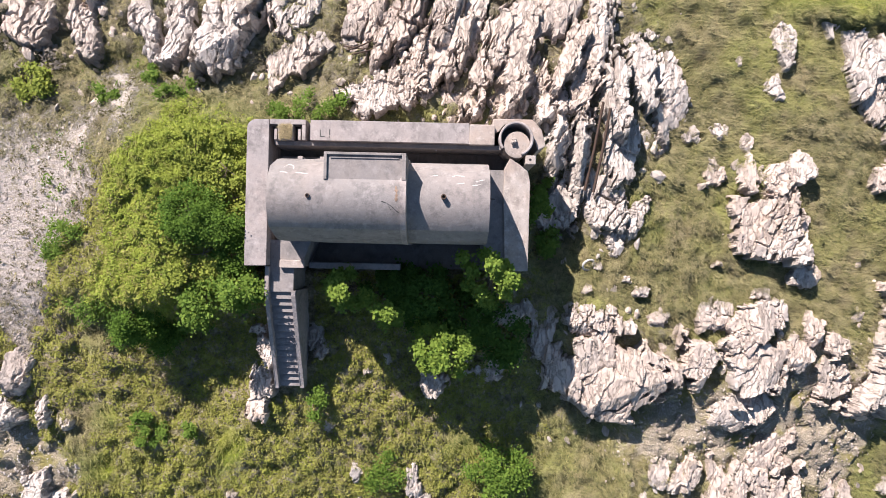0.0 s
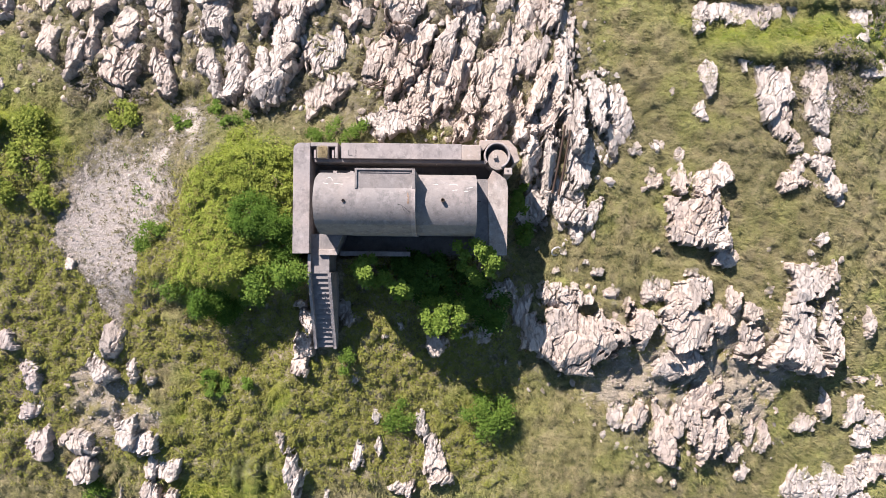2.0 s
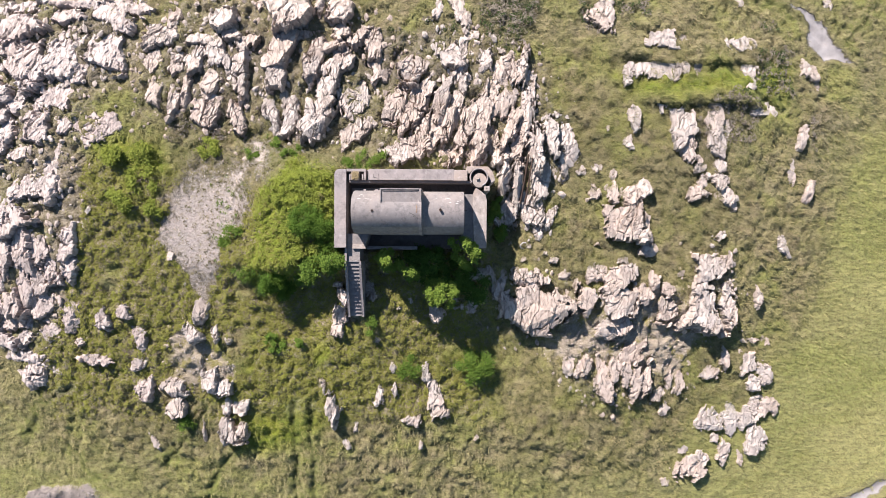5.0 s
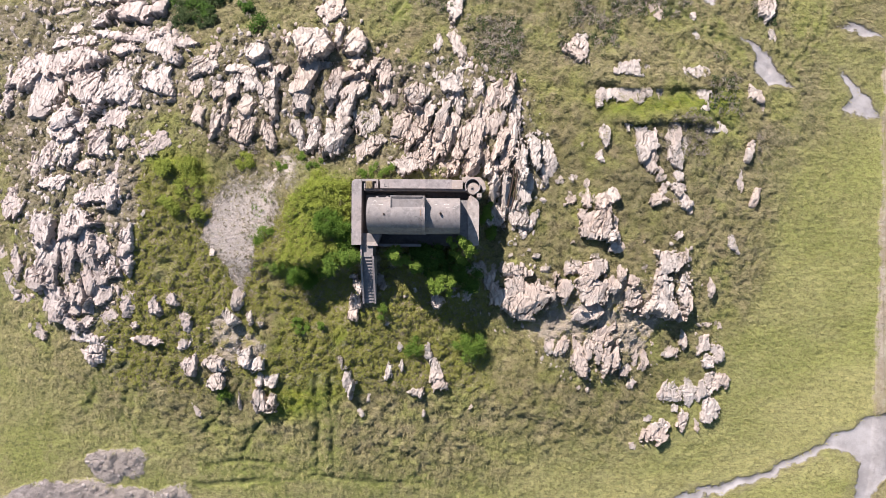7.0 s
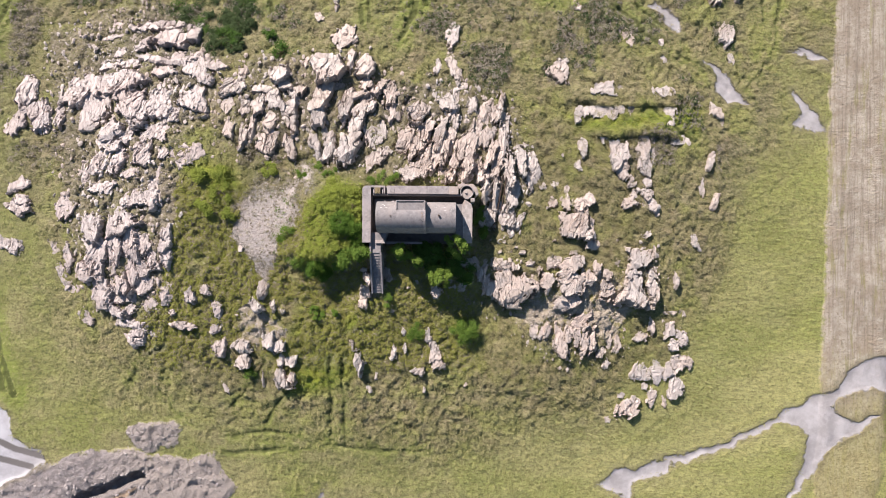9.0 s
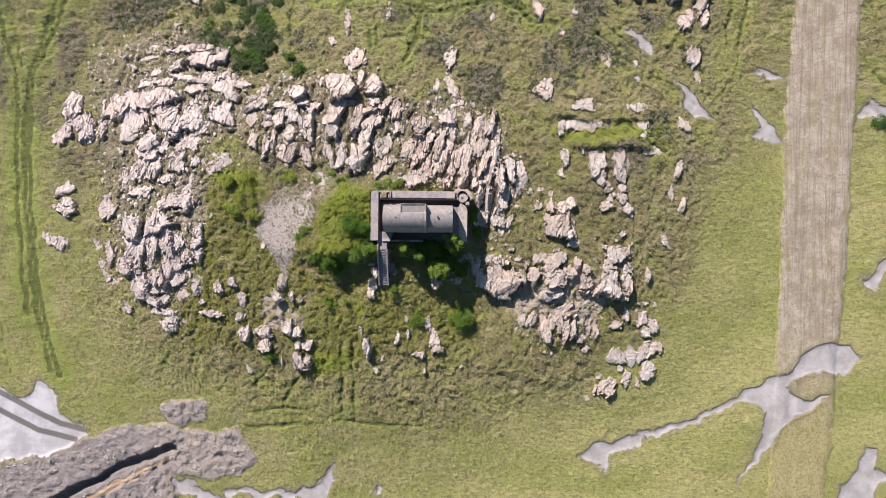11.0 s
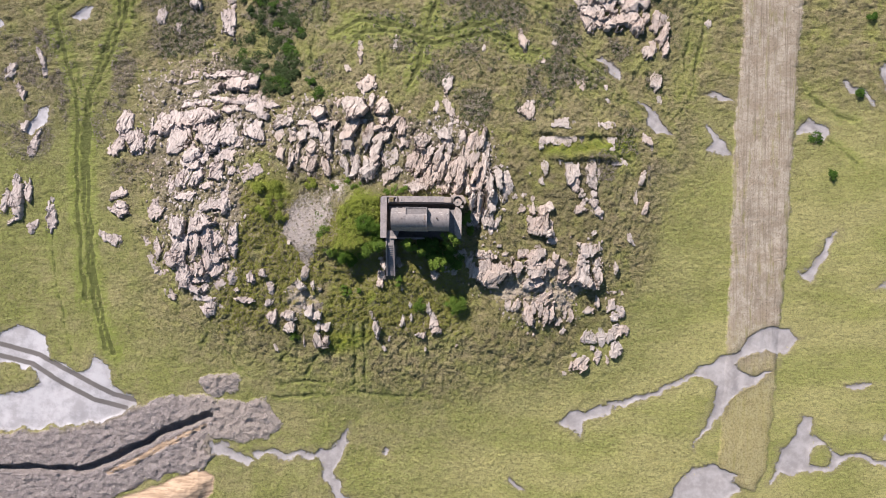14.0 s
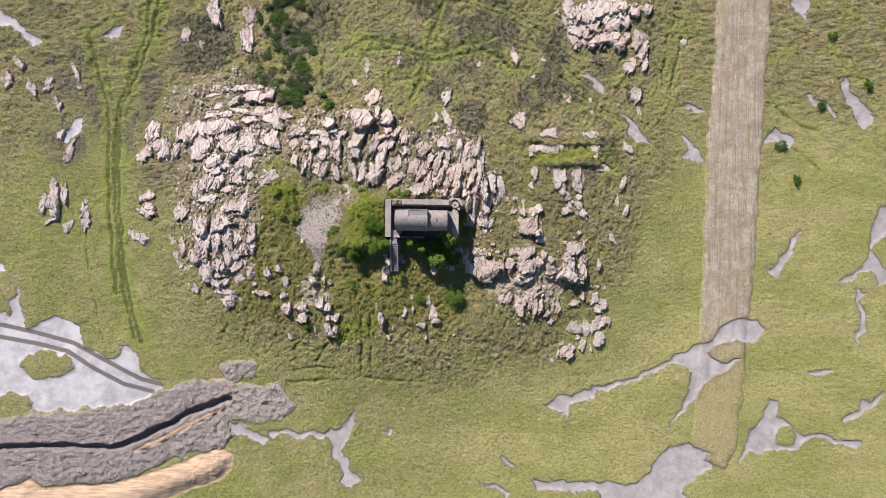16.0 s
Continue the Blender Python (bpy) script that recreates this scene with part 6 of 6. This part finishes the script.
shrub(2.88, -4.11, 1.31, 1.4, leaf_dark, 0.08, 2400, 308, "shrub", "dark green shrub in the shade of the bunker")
shrub(4.53, 1.95, 0.68, 1.5, leaf_mid, 0.08, 1000, 309, "shrub", "bright green shrub at the foot of the east wall")
shrub(5.24, 0.41, 0.68, 1.3, leaf_mid, 0.08, 1000, 310, "shrub", "bright green shrub at the foot of the east wall")
shrub(4.67, 3.01, 0.52, 1.2, leaf_mid, 0.075, 700, 311, "shrub", "bright green shrub at the foot of the east wall")
shrub(-9.66, 0.77, 1.33, 1.9, leaf_deep, 0.055, 6500, 312, "shrub", "dense dark green shrub on the bank beside the bunker")
shrub(-10.83, 1.34, 1.08, 1.5, leaf_deep, 0.055, 4200, 313, "shrub", "dense dark green shrub on the bank beside the bunker")
shrub(-9.06, -0.43, 0.84, 1.6, leaf_deep, 0.055, 3200, 314, "shrub", "dense dark green shrub on the bank beside the bunker")
shrub(-14.20, -3.31, 1.30, 1.8, leaf_deep, 0.058, 6000, 315, "shrub", "dense dark green shrub on the bank beside the bunker")
shrub(-13.39, -4.18, 0.94, 1.5, leaf_deep, 0.058, 3200, 316, "shrub", "dense dark green shrub on the bank beside the bunker")
shrub(-11.59, -3.58, 0.72, 1.3, leaf_mid, 0.08, 1300, 317, "shrub", "small bright green bush on the bank")
shrub(-8.73, -1.91, 0.99, 2.3, leaf_mid, 0.08, 2200, 318, "shrub", "green bush under the bunker corner")
shrub(-10.42, -2.69, 0.99, 2.0, leaf_mid, 0.08, 1800, 319, "shrub", "green bush under the bunker corner")
shrub(-10.96, 3.94, 0.85, 0.57, leaf_yellow, 0.07, 800, 320, "bush", "low bright yellow green bush covering the bank")
shrub(-9.58, 3.27, 0.79, 0.65, leaf_yellow, 0.07, 800, 321, "bush", "low bright yellow green bush covering the bank")
shrub(-10.65, 2.47, 0.82, 0.65, leaf_yellow, 0.07, 800, 323, "bush", "low bright yellow green bush covering the bank")
shrub(-9.34, 2.05, 0.68, 0.65, leaf_yellow, 0.07, 800, 324, "bush", "low bright yellow green bush covering the bank")
shrub(-11.85, 0.24, 0.86, 0.50, leaf_yellow, 0.07, 800, 326, "bush", "low bright yellow green bush covering the bank")
shrub(-10.44, -0.46, 0.83, 0.57, leaf_yellow, 0.07, 800, 327, "bush", "low bright yellow green bush covering the bank")
shrub(-11.61, -1.45, 0.67, 0.72, leaf_yellow, 0.07, 800, 329, "bush", "low bright yellow green bush covering the bank")
shrub(-13.11, 2.84, 0.55, 0.72, leaf_yellow, 0.07, 800, 330, "bush", "low bright yellow green bush covering the bank")
shrub(-9.84, 4.49, 0.57, 0.65, leaf_yellow, 0.07, 800, 332, "bush", "low bright yellow green bush covering the bank")
shrub(-11.21, 4.90, 0.49, 0.65, leaf_yellow, 0.07, 800, 333, "bush", "low bright yellow green bush covering the bank")
shrub(-9.63, -1.44, 0.57, 0.61, leaf_yellow, 0.07, 800, 335, "bush", "low bright yellow green bush covering the bank")
shrub(-16.89, 0.40, 0.76, 0.6, leaf_mid, 0.06, 700, 336, "bush", "small fresh green bush among dry grass")
shrub(-17.83, -0.38, 0.67, 0.6, leaf_mid, 0.06, 700, 337, "bush", "small fresh green bush among dry grass")
shrub(-16.24, -2.92, 0.77, 0.6, leaf_mid, 0.06, 700, 338, "bush", "small fresh green bush among dry grass")
shrub(-12.10, 6.95, 0.62, 0.6, leaf_mid, 0.06, 700, 342, "bush", "small fresh green bush among dry grass")
shrub(-15.63, 6.77, 0.52, 0.6, leaf_mid, 0.06, 700, 344, "bush", "small fresh green bush among dry grass")
shrub(-12.88, 6.62, 0.46, 0.6, leaf_mid, 0.06, 700, 345, "bush", "small fresh green bush among dry grass")
shrub(-14.31, -8.64, 0.48, 0.6, leaf_mid, 0.06, 700, 346, "bush", "small fresh green bush among dry grass")
shrub(-14.07, -9.34, 0.43, 0.6, leaf_mid, 0.06, 700, 347, "bush", "small fresh green bush among dry grass")
shrub(-11.75, -8.86, 0.38, 0.6, leaf_mid, 0.06, 700, 348, "bush", "small fresh green bush among dry grass")
shrub(-6.43, 6.45, 0.68, 0.6, leaf_mid, 0.06, 700, 349, "bush", "small fresh green bush among dry grass")
shrub(-7.55, 6.24, 0.63, 0.6, leaf_mid, 0.06, 700, 350, "bush", "small fresh green bush among dry grass")
shrub(-5.02, 6.65, 0.58, 0.6, leaf_mid, 0.06, 700, 351, "bush", "small fresh green bush among dry grass")
shrub(-13.65, 7.84, 0.47, 0.6, leaf_mid, 0.06, 700, 352, "bush", "small fresh green bush among dry grass")
shrub(2.75, -11.00, 1.70, 1.5, leaf_mid, 0.075, 3600, 353, "bush", "wide bright green bush at the foot of the slope")
shrub(-2.75, -10.93, 0.94, 0.9, leaf_mid, 0.065, 1400, 354, "bush", "small fresh green bush among dry grass")
shrub(-5.75, -7.37, 0.63, 0.8, leaf_mid, 0.06, 900, 355, "bush", "small fresh green bush among dry grass")
shrub(-13.25, -9.18, 0.54, 0.6, leaf_mid, 0.06, 600, 356, "bush", "small fresh green bush among dry grass")
shrub(-22.33, -16.43, 0.85, 0.9, leaf_mid, 0.07, 900, 357, "bush", "small fresh green bush beside boulders")
shrub(-24.76, 4.73, 1.19, 0.7, leaf_yellow, 0.085, 1500, 358, "bush", "bright green bush in the hollow between the rocks")
shrub(-26.39, 3.07, 0.99, 1.0, leaf_yellow, 0.085, 1800, 359, "bush", "bright green bush in the hollow between the rocks")
shrub(-23.96, 2.27, 0.73, 0.7, leaf_yellow, 0.085, 1500, 360, "bush", "bright green bush in the hollow between the rocks")
shrub(-26.93, 6.35, 0.92, 1.0, leaf_yellow, 0.085, 1800, 361, "bush", "bright green bush in the hollow between the rocks")
shrub(-24.79, 6.93, 0.92, 0.7, leaf_yellow, 0.085, 1500, 362, "bush", "bright green bush in the hollow between the rocks")
shrub(-19.36, 7.27, 0.79, 0.7, leaf_yellow, 0.085, 1500, 363, "bush", "bright green bush in the hollow between the rocks")
shrub(-24.80, 36.69, 0.62, 0.38, leaf_scrub, 0.1, 500, 364, "shrub", "dark green scrub on the slope behind the rocks")
shrub(-24.05, 29.94, 0.72, 0.8, leaf_dark, 0.1, 500, 365, "shrub", "dark green scrub on the slope behind the rocks")
shrub(-28.67, 36.97, 0.64, 0.4, leaf_scrub, 0.1, 500, 366, "shrub", "dark green scrub on the slope behind the rocks")
shrub(-24.42, 21.75, 0.50, 0.64, leaf_scrub, 0.1, 500, 367, "shrub", "dark green scrub on the slope behind the rocks")
shrub(-23.82, 24.69, 0.97, 0.68, leaf_scrub, 0.1, 500, 368, "shrub", "dark green scrub on the slope behind the rocks")
shrub(-25.21, 39.72, 0.98, 0.65, leaf_scrub, 0.1, 500, 369, "shrub", "dark green scrub on the slope behind the rocks")
shrub(-27.88, 37.80, 1.24, 0.74, leaf_scrub, 0.1, 500, 370, "shrub", "dark green scrub on the slope behind the rocks")
shrub(-27.21, 41.31, 0.73, 0.67, leaf_scrub, 0.1, 500, 371, "shrub", "dark green scrub on the slope behind the rocks")
shrub(-26.81, 23.73, 0.95, 0.54, leaf_scrub, 0.1, 500, 372, "shrub", "dark green scrub on the slope behind the rocks")
shrub(-26.81, 36.66, 0.70, 0.71, leaf_dark, 0.1, 500, 373, "shrub", "dark green scrub on the slope behind the rocks")
shrub(-28.65, 40.53, 0.93, 0.56, leaf_scrub, 0.1, 500, 374, "shrub", "dark green scrub on the slope behind the rocks")
shrub(-28.42, 38.57, 1.04, 0.38, leaf_scrub, 0.1, 500, 375, "shrub", "dark green scrub on the slope behind the rocks")
shrub(-26.62, 28.19, 0.83, 0.61, leaf_scrub, 0.1, 500, 376, "shrub", "dark green scrub on the slope behind the rocks")
shrub(-23.64, 22.59, 0.56, 0.38, leaf_scrub, 0.1, 500, 377, "shrub", "dark green scrub on the slope behind the rocks")
shrub(-30.70, 35.72, 0.60, 0.77, leaf_scrub, 0.1, 500, 378, "shrub", "dark green scrub on the slope behind the rocks")
shrub(-28.24, 31.92, 0.53, 0.66, leaf_scrub, 0.1, 500, 379, "shrub", "dark green scrub on the slope behind the rocks")
shrub(-24.33, 26.04, 0.71, 0.78, leaf_scrub, 0.1, 500, 380, "shrub", "dark green scrub on the slope behind the rocks")
shrub(-24.41, 23.43, 1.16, 0.66, leaf_dark, 0.1, 500, 381, "shrub", "dark green scrub on the slope behind the rocks")
shrub(-25.57, 35.44, 0.61, 0.52, leaf_scrub, 0.1, 500, 382, "shrub", "dark green scrub on the slope behind the rocks")
shrub(-23.96, 34.68, 0.50, 0.37, leaf_scrub, 0.1, 500, 383, "shrub", "dark green scrub on the slope behind the rocks")
shrub(-23.48, 33.91, 0.95, 0.55, leaf_scrub, 0.1, 500, 384, "shrub", "dark green scrub on the slope behind the rocks")
shrub(-33.89, 32.77, 0.66, 0.38, leaf_dark, 0.1, 500, 385, "shrub", "dark green scrub on the slope behind the rocks")
shrub(-30.03, 26.06, 0.96, 0.6, leaf_scrub, 0.1, 500, 386, "shrub", "dark green scrub on the slope behind the rocks")
shrub(-29.99, 34.81, 0.53, 0.73, leaf_scrub, 0.1, 500, 387, "shrub", "dark green scrub on the slope behind the rocks")
shrub(-30.64, 25.33, 0.86, 0.46, leaf_scrub, 0.1, 500, 388, "shrub", "dark green scrub on the slope behind the rocks")
shrub(-21.93, 31.21, 0.67, 0.55, leaf_scrub, 0.1, 500, 389, "shrub", "dark green scrub on the slope behind the rocks")
shrub(-25.05, 24.10, 0.68, 0.46, leaf_scrub, 0.1, 500, 390, "shrub", "dark green scrub on the slope behind the rocks")
shrub(-24.67, 25.32, 0.81, 0.47, leaf_scrub, 0.1, 500, 391, "shrub", "dark green scrub on the slope behind the rocks")
shrub(-24.49, 40.48, 1.29, 0.53, leaf_dark, 0.1, 500, 392, "shrub", "dark green scrub on the slope behind the rocks")
shrub(-27.14, 31.21, 0.57, 0.44, leaf_scrub, 0.1, 500, 393, "shrub", "dark green scrub on the slope behind the rocks")
shrub(-28.71, 34.49, 1.01, 0.72, leaf_scrub, 0.1, 500, 394, "shrub", "dark green scrub on the slope behind the rocks")
shrub(-28.73, 27.82, 1.03, 0.47, leaf_scrub, 0.1, 500, 395, "shrub", "dark green scrub on the slope behind the rocks")
shrub(-18.39, 21.49, 1.22, 0.65, leaf_dark, 0.1, 500, 396, "shrub", "dark green scrub on the slope behind the rocks")
shrub(-23.22, 33.25, 0.99, 0.7, leaf_scrub, 0.1, 500, 397, "shrub", "dark green scrub on the slope behind the rocks")
shrub(-23.73, 27.49, 0.99, 0.61, leaf_scrub, 0.1, 500, 398, "shrub", "dark green scrub on the slope behind the rocks")
shrub(-23.57, 22.12, 0.65, 0.35, leaf_scrub, 0.1, 500, 399, "shrub", "dark green scrub on the slope behind the rocks")
shrub(-26.51, 41.19, 1.15, 0.7, leaf_scrub, 0.1, 500, 400, "shrub", "dark green scrub on the slope behind the rocks")
shrub(-26.40, 30.01, 1.19, 0.44, leaf_scrub, 0.1, 500, 401, "shrub", "dark green scrub on the slope behind the rocks")
shrub(-28.32, 24.35, 1.20, 0.55, leaf_dark, 0.1, 500, 402, "shrub", "dark green scrub on the slope behind the rocks")
shrub(-28.93, 40.77, 0.98, 0.57, leaf_scrub, 0.1, 500, 403, "shrub", "dark green scrub on the slope behind the rocks")
shrub(-23.85, 28.75, 1.09, 0.59, leaf_dark, 0.1, 500, 404, "shrub", "dark green scrub on the slope behind the rocks")
shrub(-24.77, 35.40, 0.77, 0.38, leaf_scrub, 0.1, 500, 405, "shrub", "dark green scrub on the slope behind the rocks")
shrub(-25.70, 33.58, 0.68, 0.57, leaf_scrub, 0.1, 500, 406, "shrub", "dark green scrub on the slope behind the rocks")
shrub(-29.15, 39.52, 0.59, 0.63, leaf_scrub, 0.1, 500, 407, "shrub", "dark green scrub on the slope behind the rocks")
shrub(-30.09, 30.87, 1.11, 0.38, leaf_scrub, 0.1, 500, 408, "shrub", "dark green scrub on the slope behind the rocks")
shrub(-23.30, 28.14, 1.22, 0.57, leaf_dark, 0.1, 500, 409, "shrub", "dark green scrub on the slope behind the rocks")
shrub(-22.20, 24.78, 0.62, 0.42, leaf_scrub, 0.1, 500, 410, "shrub", "dark green scrub on the slope behind the rocks")
shrub(-20.13, 23.44, 0.68, 0.79, leaf_dark, 0.1, 500, 411, "shrub", "dark green scrub on the slope behind the rocks")
shrub(-22.85, 26.59, 0.91, 0.57, leaf_scrub, 0.1, 500, 412, "shrub", "dark green scrub on the slope behind the rocks")
shrub(-25.57, 30.50, 0.90, 0.54, leaf_scrub, 0.1, 500, 413, "shrub", "dark green scrub on the slope behind the rocks")
shrub(-25.52, 34.07, 0.99, 0.65, leaf_scrub, 0.1, 500, 414, "shrub", "dark green scrub on the slope behind the rocks")
shrub(-32.55, 30.15, 1.21, 0.7, leaf_scrub, 0.1, 500, 415, "shrub", "dark green scrub on the slope behind the rocks")
shrub(-26.56, 21.89, 0.96, 0.53, leaf_scrub, 0.1, 500, 416, "shrub", "dark green scrub on the slope behind the rocks")
shrub(-24.76, 25.31, 0.77, 0.65, leaf_scrub, 0.1, 500, 417, "shrub", "dark green scrub on the slope behind the rocks")
shrub(-28.86, 32.51, 0.99, 0.48, leaf_scrub, 0.1, 500, 418, "shrub", "dark green scrub on the slope behind the rocks")
shrub(-29.04, 37.41, 1.13, 0.65, leaf_dark, 0.1, 500, 419, "shrub", "dark green scrub on the slope behind the rocks")
shrub(-30.38, 39.90, 0.76, 0.52, leaf_scrub, 0.1, 500, 420, "shrub", "dark green scrub on the slope behind the rocks")
shrub(-30.67, 35.34, 0.52, 0.36, leaf_dark, 0.1, 500, 421, "shrub", "dark green scrub on the slope behind the rocks")
shrub(-22.48, 24.69, 0.61, 0.61, leaf_scrub, 0.1, 500, 422, "shrub", "dark green scrub on the slope behind the rocks")
shrub(-30.71, 27.72, 1.27, 0.38, leaf_dark, 0.1, 500, 423, "shrub", "dark green scrub on the slope behind the rocks")
shrub(-31.86, 37.91, 0.68, 0.7, leaf_scrub, 0.1, 500, 424, "shrub", "dark green scrub on the slope behind the rocks")
shrub(-23.67, 23.59, 1.02, 0.75, leaf_scrub, 0.1, 500, 425, "shrub", "dark green scrub on the slope behind the rocks")
shrub(-24.77, 22.72, 0.66, 0.5, leaf_scrub, 0.1, 500, 426, "shrub", "dark green scrub on the slope behind the rocks")
shrub(-26.11, 22.67, 0.79, 0.53, leaf_scrub, 0.1, 500, 427, "shrub", "dark green scrub on the slope behind the rocks")
shrub(-26.86, 35.63, 0.64, 0.59, leaf_scrub, 0.1, 500, 428, "shrub", "dark green scrub on the slope behind the rocks")
shrub(-25.93, 33.14, 0.80, 0.36, leaf_dark, 0.1, 500, 429, "shrub", "dark green scrub on the slope behind the rocks")
shrub(-22.56, 31.89, 0.77, 0.71, leaf_dark, 0.1, 500, 430, "shrub", "dark green scrub on the slope behind the rocks")
shrub(-25.45, 25.64, 0.86, 0.64, leaf_scrub, 0.1, 500, 431, "shrub", "dark green scrub on the slope behind the rocks")
shrub(-23.97, 22.82, 0.67, 0.48, leaf_dark, 0.1, 500, 432, "shrub", "dark green scrub on the slope behind the rocks")
shrub(-28.26, 38.12, 1.13, 0.66, leaf_scrub, 0.1, 500, 433, "shrub", "dark green scrub on the slope behind the rocks")
shrub(-27.21, 41.05, 0.66, 0.78, leaf_dark, 0.1, 500, 434, "shrub", "dark green scrub on the slope behind the rocks")
shrub(-23.01, 38.97, 0.55, 0.8, leaf_scrub, 0.1, 500, 435, "shrub", "dark green scrub on the slope behind the rocks")
shrub(-26.31, 28.74, 0.61, 0.54, leaf_scrub, 0.1, 500, 436, "shrub", "dark green scrub on the slope behind the rocks")
shrub(-25.31, 23.09, 1.04, 0.6, leaf_dark, 0.1, 500, 437, "shrub", "dark green scrub on the slope behind the rocks")
shrub(-27.49, 26.30, 0.61, 0.73, leaf_scrub, 0.1, 500, 438, "shrub", "dark green scrub on the slope behind the rocks")
shrub(60.86, 16.29, 1.00, 0.9, leaf_dark, 0.12, 500, 439, "shrub", "lone dark bush on the marsh")
shrub(63.44, 10.33, 0.80, 0.9, leaf_dark, 0.12, 500, 440, "shrub", "lone dark bush on the marsh")
shrub(69.89, 35.97, 0.70, 0.9, leaf_dark, 0.12, 500, 441, "shrub", "lone dark bush on the marsh")
shrub(67.75, 23.66, 0.80, 0.9, leaf_dark, 0.12, 500, 442, "shrub", "lone dark bush on the marsh")
shrub(76.19, 27.27, 0.80, 0.9, leaf_dark, 0.12, 500, 443, "shrub", "lone dark bush on the marsh")


# ---- odd things lying about ----
def heap():
    """Dry grass that has grown and died in a wall socket."""
    rng = np.random.default_rng(9)
    n = 900
    c = np.stack([rng.uniform(-7.0, -6.5, n), rng.uniform(4.5, 5.1, n), TOP + rng.uniform(0, 0.16, n)], 1)
    a = rng.uniform(0, 2 * math.pi, n)
    u = np.stack([np.cos(a), np.sin(a), rng.normal(0, 0.4, n)], 1) * 0.14
    w = np.stack([-np.sin(a), np.cos(a), 0 * a], 1) * 0.012
    v = np.stack([c - w, c + w, c + u], 1).reshape(-1, 3)
    tagged(new("dry_grass_heap", mesh_of("dry_grass_heap", v, np.arange(len(v)).reshape(-1, 3), straw)), "heap of dry straw coloured grass on the wall top", "dry grass")


heap()


def bar(x0, y0, x1, y1, lift, r, name, label, material):
    bm = bmesh.new()
    za, zb = float(ground_at(x0, y0)[0]) + lift, float(ground_at(x1, y1)[0]) + lift
    limb(bm, (x0, y0, za), (x1, y1, zb), r, r * 0.9, 8)
    me = bpy.data.meshes.new(name)
    bm.to_mesh(me)
    bm.free()
    me.materials.append(material)
    tagged(new(name, me), label, "metal bar", "scrap iron")


for row in ((-4.7, 9.2, -3.3, 9.9), (-4.5, 9.05, -3.2, 9.45), (-4.9, 9.5, -3.9, 9.3)):
    bar(*row, 0.35, 0.04, "iron_bar", "rusty bent iron bar lying among the rocks", rust)
# two dark bars added in place of the shaded grooves in the cleft
for row in ((6.6, 2.9, 7.2, 6.9), (6.95, 2.8, 7.5, 6.6)):
    bar(*row, 0.75, 0.07, "rail", "dark rusty rail lying in a cleft of the rock", rust)


def hoop(x, y):
    ring = new("pipe_ring", mesh_of("pipe_ring", *torus(0.3, 0.05), lichen))
    ring.matrix_world = pose(x, y, float(ground_at(x, y)[0]) + 0.2, 35, 20, 0)
    tagged(ring, "broken white pipe ring tilted among loose stones", "pipe")


def torus(big, small, n=28, m=8, span=300):
    v, f = [], []
    for i in range(n):
        a = radians(span * i / (n - 1))
        for j in range(m):
            b = 2 * math.pi * j / m
            v.append(((big + small * math.cos(b)) * math.cos(a), (big + small * math.cos(b)) * math.sin(a), small * math.sin(b)))
    for i in range(n - 1):
        for j in range(m):
            f.append((i * m + j, i * m + (j + 1) % m, (i + 1) * m + (j + 1) % m, (i + 1) * m + j))
    return np.array(v), np.array(f)


hoop(7.0, -0.6)
